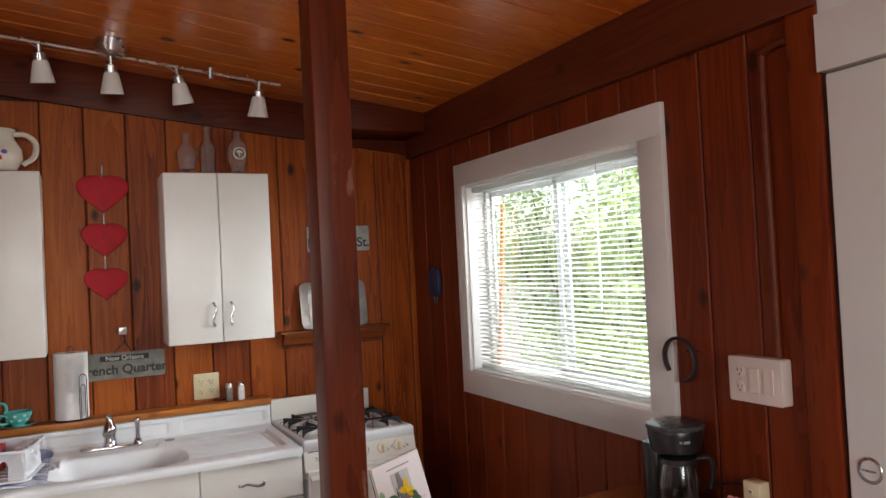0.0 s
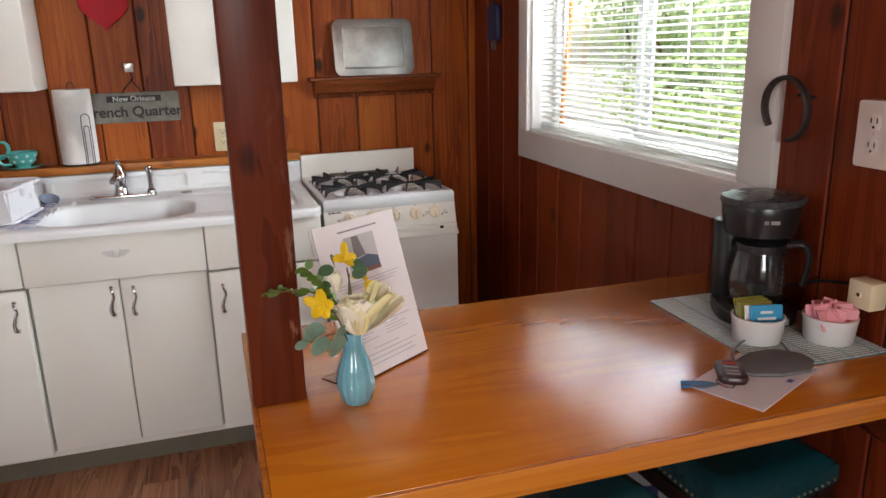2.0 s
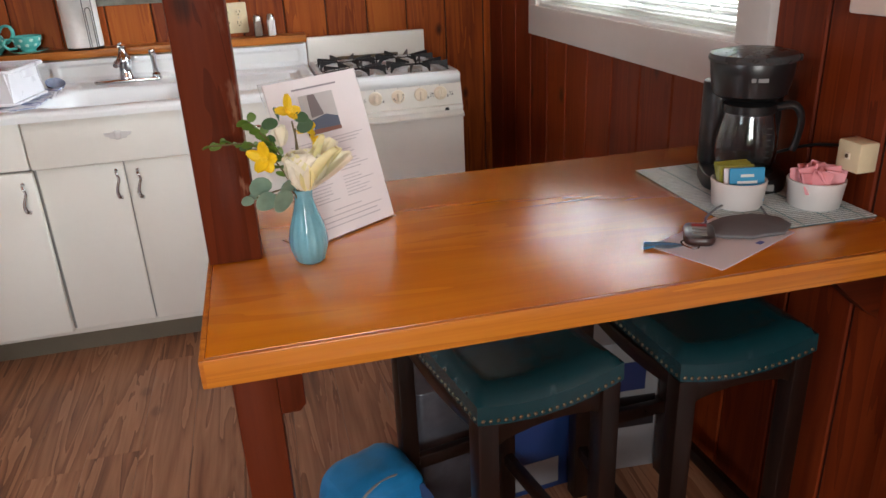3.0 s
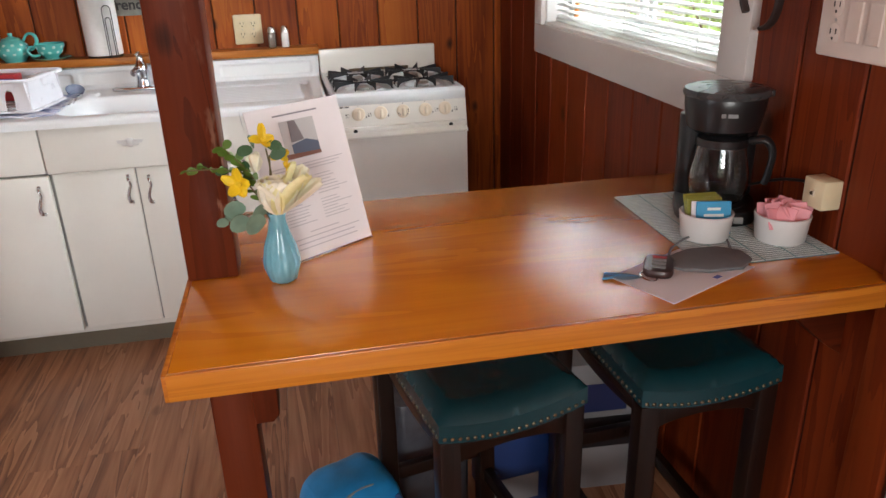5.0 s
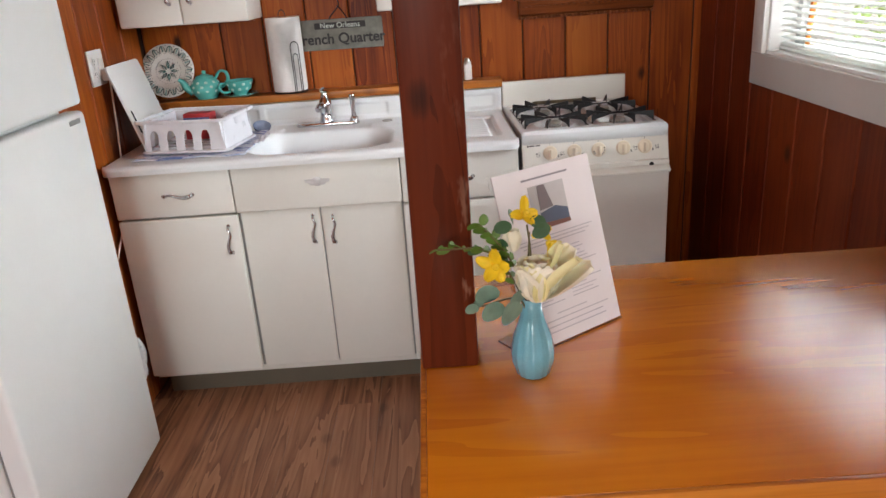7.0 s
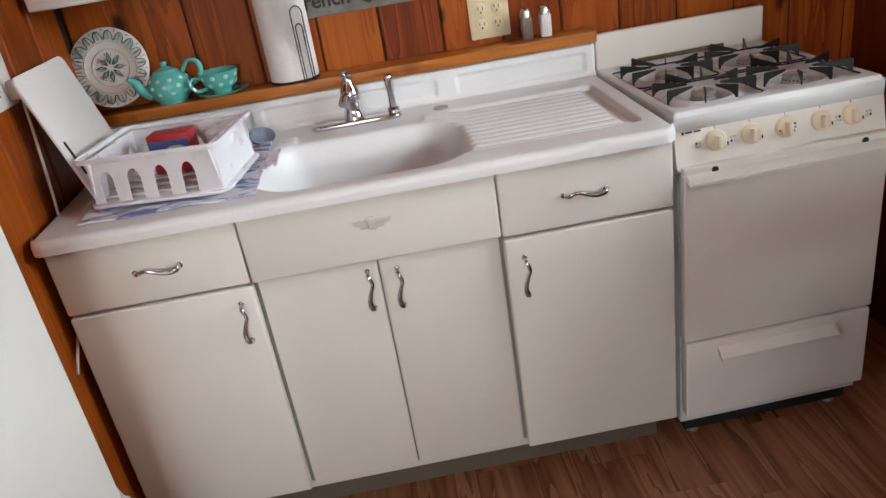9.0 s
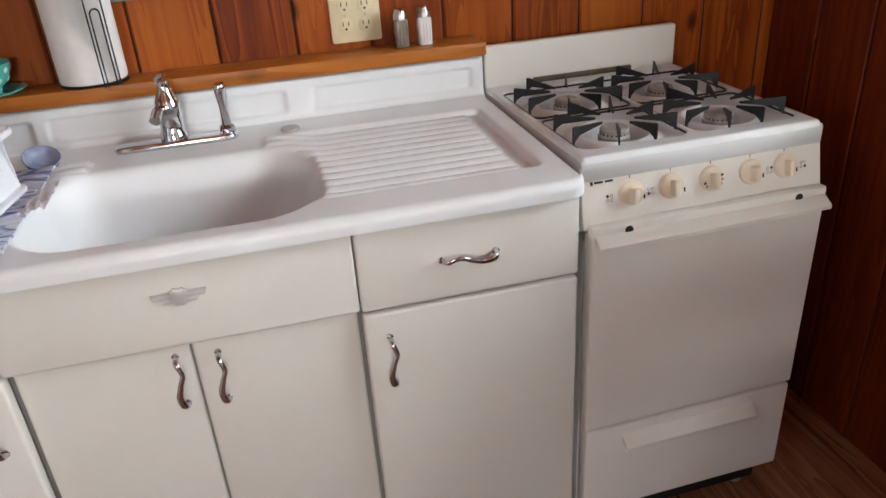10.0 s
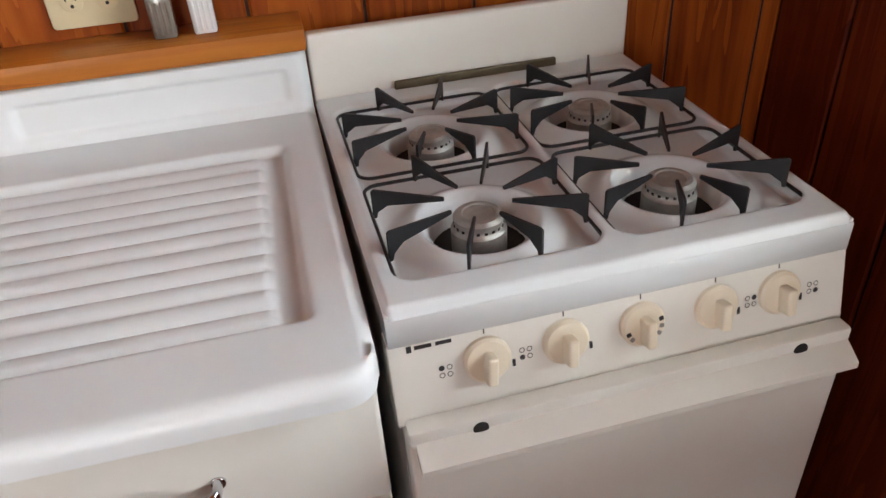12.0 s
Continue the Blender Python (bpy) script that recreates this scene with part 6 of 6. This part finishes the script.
part("rim", tube(bmesh.new(), rim, 0.006, 8, True, squash=0.6, side=(0, 0, 1)), RACK, rack)
part("cutlery_cup", prism(bmesh.new(), round_rect(0.065, 0.11, 0.02, cx=0.118, cy=0.05), 0.07, 0.104, 0.004), RACK, rack)
for k in range(5):
    part("floor_slat", box((-RWX + 0.01, -RWY + 0.02 + 0.048 * k, 0.010), (RWX - 0.01, -RWY + 0.032 + 0.048 * k, 0.016), 0.002, 1), RACK, rack)
butter = part("carton", box((-0.05, -0.028, 0.0), (0.05, 0.028, 0.075), 0.002), paint("red_carton", (0.50, 0.03, 0.04), 0.4, 0.05, 15.0))
butter.matrix_basis = pose(0.275, 3.935, 0.945, 0, 0, -8) @ Matrix.Diagonal((1.0, 1.0, 1.22, 1.0))
tagged(butter, "small red and blue food carton in the dish rack", "carton")
part("panel", box((-0.049, -0.0295, 0.028), (0.049, -0.0285, 0.064)), paint("blue_panel", (0.10, 0.16, 0.42), 0.4), butter, smooth=0)
part("panel", prism(bmesh.new(), round_rect(0.045, 0.026, 0.012), 0.0298, 0.0304, 0, FRONT), DOT_WHITE, butter, smooth=0, m=pose(0.015, 0, 0.04))
board = prism(bmesh.new(), round_rect(0.300, 0.318, 0.02, 5), -0.004, 0.004, 0.0025)
board = part("cutting_board", board, WHITE)
board.matrix_basis = pose(0.054, 4.000, 1.069) @ pose(0, 0, 0, 0, -16, 0) @ pose(0, 0, 0, 90, 0, 90)
tagged(board, "white plastic cutting board leaning beside the rack", "cutting board")
part("grip_slot", prism(bmesh.new(), round_rect(0.085, 0.012, 0.006), 0.0042, 0.0046, 0), BLACK_MATT, board, smooth=0, m=pose(-0.122, -0.045, 0, 0, 0, 90))
bowl = part("bowl", lathe(bmesh.new(), [(0.0, 0.0), (0.02, 0.0), (0.034, 0.012), (0.041, 0.032), (0.0395, 0.033), (0.032, 0.014), (0.0, 0.004)], 32), paint("grey_blue_glaze", (0.26, 0.30, 0.42), 0.2, 0.1, 40.0), smooth=60)
bowl.matrix_basis = pose(0.440, 4.150, 0.913, 24, 14, 0) @ Matrix.Diagonal((0.85, 0.85, 0.85, 1.0))
tagged(bowl, "small blue and white bowl tipped up behind the rack", "bowl")
wrap = bmesh.new()
bmesh.ops.create_grid(wrap, x_segments=16, y_segments=12, size=0.5)
for v in wrap.verts:
    v.co = Vector((v.co.x * 0.06, v.co.y * 0.12, 0.02 + 0.012 * noise.noise(v.co * 6) + 0.02 * v.co.x))
bmesh.ops.solidify(wrap, geom=wrap.faces[:], thickness=0.0008)
wrap = part("plastic_sheet", wrap, RACK, smooth=60)
wrap.matrix_basis = pose(0.478, 3.93, 0.905)
tagged(wrap, "crumpled white plastic sheet beside the dish rack", "plastic sheet")

# ---- on the walls ----
TIN = paint("weathered_grey_tin", (0.20, 0.20, 0.17), 0.6, 0.12, 25.0, 0.3, dirt=(0.16, 0.13, 0.10))
TIN2 = paint("pale_green_grey_tin", (0.40, 0.42, 0.38), 0.6, 0.12, 25.0, 0.3, dirt=(0.25, 0.22, 0.17))
sign = thing("street_sign", (0.765, WY - 0.004, 1.246), "weathered grey metal sign reading New Orleans French Quarter", "sign", rz=0)
part("plate", prism(bmesh.new(), round_rect(0.345, 0.118, 0.008), 0.0, 0.005, 0.0015, FRONT), TIN, sign)
part("name_band", box((-0.098, -0.0066, 0.022), (0.105, -0.0052, 0.046), 0.0004, 1), INK, sign)
text_part("lettering", "New Orleans", 0.029, DOT_WHITE, sign, pose(0.004, -0.0072, 0.034, 90), 0.0006)
text_part("lettering", "French Quarter", 0.056, INK, sign, pose(0.0, -0.0058, -0.018, 90), 0.0006, heavy=0.0014)
hook = thing("heart_hook", (0.765, WY - 0.006, 1.40), "small grey metal hanger holding the sign", "hook")
part("medallion", prism(bmesh.new(), round_rect(0.034, 0.034, 0.004), 0.0, 0.008, 0.002, FRONT), STEEL, hook)
part("wire", tube(bmesh.new(), bend([(0, -0.004, -0.017), (0.006, -0.004, -0.045), (-0.03, -0.004, -0.085), (-0.035, -0.004, -0.098)], 6), 0.0022, 6), WIRE, hook)
part("wire", tube(bmesh.new(), bend([(0, -0.004, -0.045), (0.02, -0.004, -0.07), (0.035, -0.004, -0.098)], 6), 0.0022, 6), WIRE, hook)
sign2 = thing("street_sign", (1.797, WY - 0.004, 1.787), "weathered pale metal sign reading Bourbon St.", "sign")
part("plate", prism(bmesh.new(), round_rect(0.33, 0.128, 0.008), 0.0, 0.005, 0.0015, FRONT), TIN2, sign2)
text_part("lettering", "Bourbon St.", 0.068, INK, sign2, pose(0.0, -0.0058, -0.022, 90), 0.0006, heavy=0.0012)
for a, b in ((-0.085, -0.035), (-0.02, 0.035), (0.05, 0.085)):
    part("faded_print", box((a, -0.0056, 0.026), (b, -0.0051, 0.040)), TIN, sign2, smooth=0)
part("wire", tube(bmesh.new(), bend([(-0.02, -0.004, 0.06), (0.0, -0.006, 0.078), (0.02, -0.004, 0.06)], 5), 0.0018, 6), WIRE, sign2)

hearts = thing("heart_hanging", (0.705, WY - 0.004, 1.55), "three red metal hearts hung on a chain", "wall hanging")


def heart_outline(w, h):
    pts = []
    for k in range(40):
        a = 2 * math.pi * k / 40
        pts.append((w / 32 * 16 * math.sin(a) ** 3, h / 29 * (13.5 * math.cos(a) - 3.2 * math.cos(2 * a) - 1.2 * math.cos(3 * a) - 0.4 * math.cos(4 * a))))
    return pts


for z, w, h in ((2.03, 0.215, 0.19), (1.822, 0.19, 0.17), (1.625, 0.18, 0.16)):
    part("heart", prism(bmesh.new(), heart_outline(w, h), 0.004, 0.014, 0.004, FRONT), RED, hearts, m=pose(0, 0, z - 1.55))
    part("chain", tube(bmesh.new(), [(0, -0.012, z - 1.55 + 0.055), (0, -0.012, z - 1.55 + 0.115)], 0.0035, 6), STEEL, hearts)

shelf = thing("wall_shelf", (1.748, WY, 1.253), "narrow carved wooden shelf with beaded lower edge", "shelf")
part("top_board", box((-0.285, -0.075, 0.070), (0.285, 0.0, 0.085), 0.004, 2), CARVED, shelf)
pr = [(0.0, 0.07), (-0.062, 0.07), (-0.060, 0.056), (-0.046, 0.040), (-0.040, 0.020), (-0.024, 0.012), (-0.022, 0.0), (0.0, 0.0)]
part("moulding", prism(bmesh.new(), pr, -0.265, 0.265, 0.002, Matrix(((0, 0, 1, 0), (1, 0, 0, 0), (0, 1, 0, 0), (0, 0, 0, 1)))), CARVED, shelf)
bead = solid("bead", lathe(bmesh.new(), [(0.0, -0.007), (0.0055, -0.004), (0.0055, 0.004), (0.0, 0.007)], 6), CARVED, 1)
for k in range(36):
    piece("bead", bead, shelf, pose(-0.26 + 0.520 * k / 35, -0.027, 0.006))
leafy = bmesh.new()
for k in range(22):
    join(leafy, tube(bmesh.new(), bend([(-0.012, 0, 0.0), (0.0, -0.004, 0.010), (0.012, 0, 0.0)], 4), 0.003, 6), pose(-0.252 + 0.024 * k, -0.053, 0.046, 0, 0, 0))
tagged(part("carving", leafy, CARVED, shelf), kind="stuff")
tray = thing("serving_tray", (1.745, WY - 0.062, 1.339), "tarnished pewter serving tray leaning on the shelf", "tray")
TL = pose(0, 0, 0, -9, 0, 0)
PEWTER = paint("tarnished_pewter", (0.36, 0.35, 0.33), 0.38, 0.1, 14.0, 0.1, metal=0.75)
tb = bmesh.new()
prism(tb, round_rect(0.345, 0.235, 0.035, 6, 0, 0.118), -0.004, 0.002, 0.002, TL @ FRONT)
part("rim", tb, PEWTER, tray)
part("well", prism(bmesh.new(), round_rect(0.255, 0.165, 0.01, 3, 0, 0.118), 0.002, 0.0035, 0.001, TL @ FRONT), PEWTER, tray)
part("bead_line", tube(bmesh.new(), [(x, -0.004, y) for x, y in round_rect(0.262, 0.172, 0.012, 3, 0, 0.118)], 0.003, 6, True, m=TL), PEWTER, tray)

plaque = thing("hanging_board", (WX - 0.002, 4.055, 1.47), "small dark blue wooden board hung on the wall", "wall hanging")
BLUE_WOOD = paint("dark_blue_paint", (0.02, 0.028, 0.085), 0.5, 0.08, 20.0, 0.15)
part("panel", prism(bmesh.new(), [(-0.05, 0.0), (0.05, 0.0), (0.058, 0.012), (0.058, 0.11), (0.045, 0.135), (0.02, 0.142), (-0.02, 0.142), (-0.045, 0.135), (-0.058, 0.11), (-0.058, 0.012)], 0.006, 0.024, 0.003, EAST), BLUE_WOOD, plaque)
part("loop", tube(bmesh.new(), bend([(-0.014, 0.012, 0.14), (-0.014, 0.0, 0.172), (-0.014, -0.012, 0.14)], 6), 0.0025, 6), WIRE, plaque)
for yy in (-0.018, 0.012):
    part("peg", tube(bmesh.new(), [(-0.014, yy, 0.0), (-0.018, yy, -0.02), (-0.014, yy, -0.038)], 0.004, 6), WIRE, plaque)
iron = thing("horseshoe", (WX - 0.004, 2.366, 1.300), "rusty dark iron horseshoe hung on the wall", "horseshoe", rz=0)
arc = [(-0.022 - 0.012 * math.sin(math.pi * k / 20), -0.064 * math.cos(radians(-84 + 300 * k / 20)), 0.010 + 0.064 * math.sin(radians(-84 + 300 * k / 20))) for k in range(21)]
part("shoe", tube(bmesh.new(), arc, 0.010, 8, squash=0.55, side=(1, 0, 0)), paint("rusty_iron", (0.05, 0.035, 0.032), 0.55, 0.15, 40.0, 0.3, metal=0.5), iron)
part("nail", tube(bmesh.new(), [(0.002, -0.045, 0.035), (-0.045, -0.045, 0.042)], 0.003, 6), WIRE, iron)

# ---- on the wall cabinets ----
CABTOP = 2.0925


def bottle(at, prof, label, n=32):
    ob = part("glass_bottle", lathe(bmesh.new(), prof + [(r * 0.86, z) for r, z in prof[::-1] if r > 0.001 and z > 0.006] + [(0.0, 0.007)], n), BOTTLE, smooth=60)
    ob.matrix_basis = pose(*at)
    return tagged(ob, label, "bottle", "bottles on the cabinet")


bottle((1.052, 4.19, CABTOP), [(0.0, 0.0), (0.036, 0.0), (0.038, 0.02), (0.046, 0.07), (0.048, 0.10), (0.030, 0.125), (0.015, 0.137), (0.013, 0.165), (0.020, 0.172), (0.020, 0.182), (0.014, 0.186)], "clear glass decanter bottle with a flared body")
bottle((1.150, 4.235, CABTOP), [(0.0, 0.0), (0.036, 0.0), (0.037, 0.01), (0.037, 0.13), (0.033, 0.145), (0.016, 0.16), (0.014, 0.20), (0.018, 0.205), (0.018, 0.225)], "tall clear square-shouldered glass bottle", 8)
b3 = bottle((1.277, 4.19, CABTOP), [(0.0, 0.0), (0.034, 0.0), (0.036, 0.012), (0.030, 0.035), (0.046, 0.06), (0.048, 0.12), (0.036, 0.148), (0.016, 0.165), (0.014, 0.18), (0.019, 0.186), (0.019, 0.198), (0.013, 0.202)], "clear glass bottle with a white printed badge")
part("badge", lathe(bmesh.new(), [(0.028, 0.0), (0.028, 0.001), (0.024, 0.001), (0.024, 0.0)], 28, FRONT, True), DOT_WHITE, b3, "white ring badge", m=pose(0, -0.050, 0.092))
part("badge_palm", prism(bmesh.new(), [(-0.002, -0.018), (0.003, -0.018), (0.002, 0.002), (0.015, 0.001), (0.008, 0.010), (0.0, 0.014), (-0.010, 0.011), (-0.015, 0.002), (-0.001, 0.003)], 0.0, 0.001, 0, FRONT), DOT_WHITE, b3, m=pose(0, -0.050, 0.092))
jug = thing("ceramic_jug", (0.315, 4.19, CABTOP), "cream ceramic pitcher with painted fruit", "pitcher")
CREAMWARE = paint("cream_glaze", (0.72, 0.66, 0.55), 0.2, 0.03, 12.0, coat=0.4)
part("body", lathe(bmesh.new(), [(0.0, 0.0), (0.06, 0.0), (0.066, 0.008), (0.088, 0.06), (0.085, 0.11), (0.062, 0.155), (0.056, 0.185), (0.066, 0.205), (0.063, 0.206), (0.052, 0.185), (0.056, 0.15), (0.0, 0.05)], 40), CREAMWARE, jug)
part("handle", tube(bmesh.new(), bend([(0.056, 0, 0.185), (0.10, 0, 0.182), (0.132, 0, 0.14), (0.125, 0, 0.075), (0.085, 0, 0.035)], 7), 0.011, 10, squash=1.25), CREAMWARE, jug)
for (a, z, r, c) in ((-110, 0.08, 0.022, (0.72, 0.46, 0.03)), (-85, 0.06, 0.018, (0.55, 0.05, 0.03)), (-128, 0.10, 0.015, (0.20, 0.32, 0.05)), (-70, 0.085, 0.014, (0.10, 0.10, 0.35))):
    part("painted_fruit", lathe(bmesh.new(), [(r, -0.004), (r * 0.7, 0.001), (0.0, 0.002)], 16), paint("fruit_glaze", c, 0.25), jug, m=pose(0.0865 * math.cos(radians(a)), 0.0865 * math.sin(radians(a)), z) @ pose(0, 0, 0, 0, 0, a) @ pose(0, 0, 0, 0, 90, 0))

jug.scale = (1.05, 1.05, 0.84)

# ---- track light ----
ROD0, ROD1 = Vector((0.05, 3.9, 2.605)), Vector((1.42, 3.9, 2.450))
track = thing("track_light", (0.745, 3.9, 2.53), "brushed steel track light with four frosted shades", "track light")
BASE = Matrix.Translation((-0.745, -3.9, -2.53))
part("rail", tube(bmesh.new(), [ROD0, ROD1], 0.0065, 8), STEEL, track, m=BASE)
part("canopy", lathe(bmesh.new(), [(0.0, -0.055), (0.055, -0.052), (0.060, -0.045), (0.060, 0.02), (0.0, 0.02)], 36), STEEL, track, m=BASE @ pose(0.745, 3.9, ceil_z(0.745) - 0.006, 0, 7.3, 0))
part("joint", tube(bmesh.new(), [(1.125, 3.9, 2.46), (1.125, 3.9, 2.505)], 0.009, 10), STEEL, track, m=BASE)
FROST = paint("frosted_white_glass", (0.74, 0.72, 0.68), 0.35, 0.02, 20.0)
for x, ang, yaw in ((0.487, -4, 0), (0.739, -6, 20), (0.985, -14, 10), (1.327, 2, 0)):
    z = ROD0.z + (ROD1.z - ROD0.z) * (x - ROD0.x) / (ROD1.x - ROD0.x)
    m = BASE @ pose(x, 3.9, z - 0.002) @ pose(0, 0, 0, 12, ang, yaw) @ Matrix.Diagonal((1.1, 1.1, 1.1, 1))
    head = part("lamp_head", lathe(bmesh.new(), [(0.006, 0.0), (0.006, -0.03), (0.020, -0.034), (0.021, -0.058), (0.018, -0.060), (0.0, -0.060)], 24), STEEL, track, m=m)
    part("shade", lathe(bmesh.new(), [(0.021, -0.058), (0.026, -0.066), (0.040, -0.135), (0.0385, -0.137), (0.024, -0.068), (0.0, -0.064)], 32), FROST, head, "frosted white glass shade", m=m)
    part("aiming_arm", tube(bmesh.new(), [(0, 0, -0.02), (-0.05, 0.0, 0.02)], 0.0025, 6), STEEL, head, m=m)

# ---- boards and planks, piece by piece ----
def board_mesh(name, w, h, mat, d=0.02, e=0.004):
    """A board in x by z, its face at y = 0 towards -y, with eased edges."""
    t = bmesh.new()
    prof = [(0.0, d), (0.0, e), (e, 0.0), (w - e, 0.0), (w, e), (w, d)]
    a = [t.verts.new((x, y, 0)) for x, y in prof]
    b = [t.verts.new((x, y, h)) for x, y in prof]
    for i in range(len(prof) - 1):
        t.faces.new((a[i], a[i + 1], b[i + 1], b[i]))
    t.faces.new(a[::-1])
    t.faces.new(b)
    bmesh.ops.recalc_face_normals(t, faces=t.faces[:])
    return solid(name, t, mat)


BW = 0.1725
me = board_mesh("board", BW - 0.005, 2.42, WALL)
for k in range(14):
    x = 0.2925 + BW * (k - 2)
    piece("board", me, north, pose(max(x, WL), WY, 0) if x + BW < WX + 0.1 else pose(x, WY, 0))
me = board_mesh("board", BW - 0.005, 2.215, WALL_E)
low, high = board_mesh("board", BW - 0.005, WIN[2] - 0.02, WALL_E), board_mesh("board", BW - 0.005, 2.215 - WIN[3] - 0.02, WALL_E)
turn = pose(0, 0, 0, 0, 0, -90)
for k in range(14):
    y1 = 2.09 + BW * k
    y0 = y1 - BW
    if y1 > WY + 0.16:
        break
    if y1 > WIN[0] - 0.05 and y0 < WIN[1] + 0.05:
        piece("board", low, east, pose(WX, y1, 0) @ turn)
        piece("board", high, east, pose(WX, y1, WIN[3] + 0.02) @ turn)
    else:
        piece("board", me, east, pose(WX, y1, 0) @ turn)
me = board_mesh("board", BW - 0.005, 2.55, WALL)
for k in range(5):
    piece("board", me, west, pose(WL, 3.445 + BW * k, 0) @ pose(0, 0, 0, 0, 0, 90))

PW, PL = 0.152, 1.22
cut = {}
rng = random.Random(11)
x = WX - 30 * PW
while x < WX - 0.01:
    y = SOUTH - rng.uniform(0.02, 0.98) * PL
    end = WY if x > -0.15 else 3.5
    while y < end:
        a, b = max(y, SOUTH), min(y + PL, end)
        long = max(0.02, round(b - a, 2))
        if long not in cut:
            cut[long] = board_mesh("plank", PW - 0.0008, long - 0.0008, FLOOR, 0.006, 0.0006)
        piece("plank", cut[long], floor, pose(x, a, 0, -90, 0, 0))
        y += PL
    x += PW
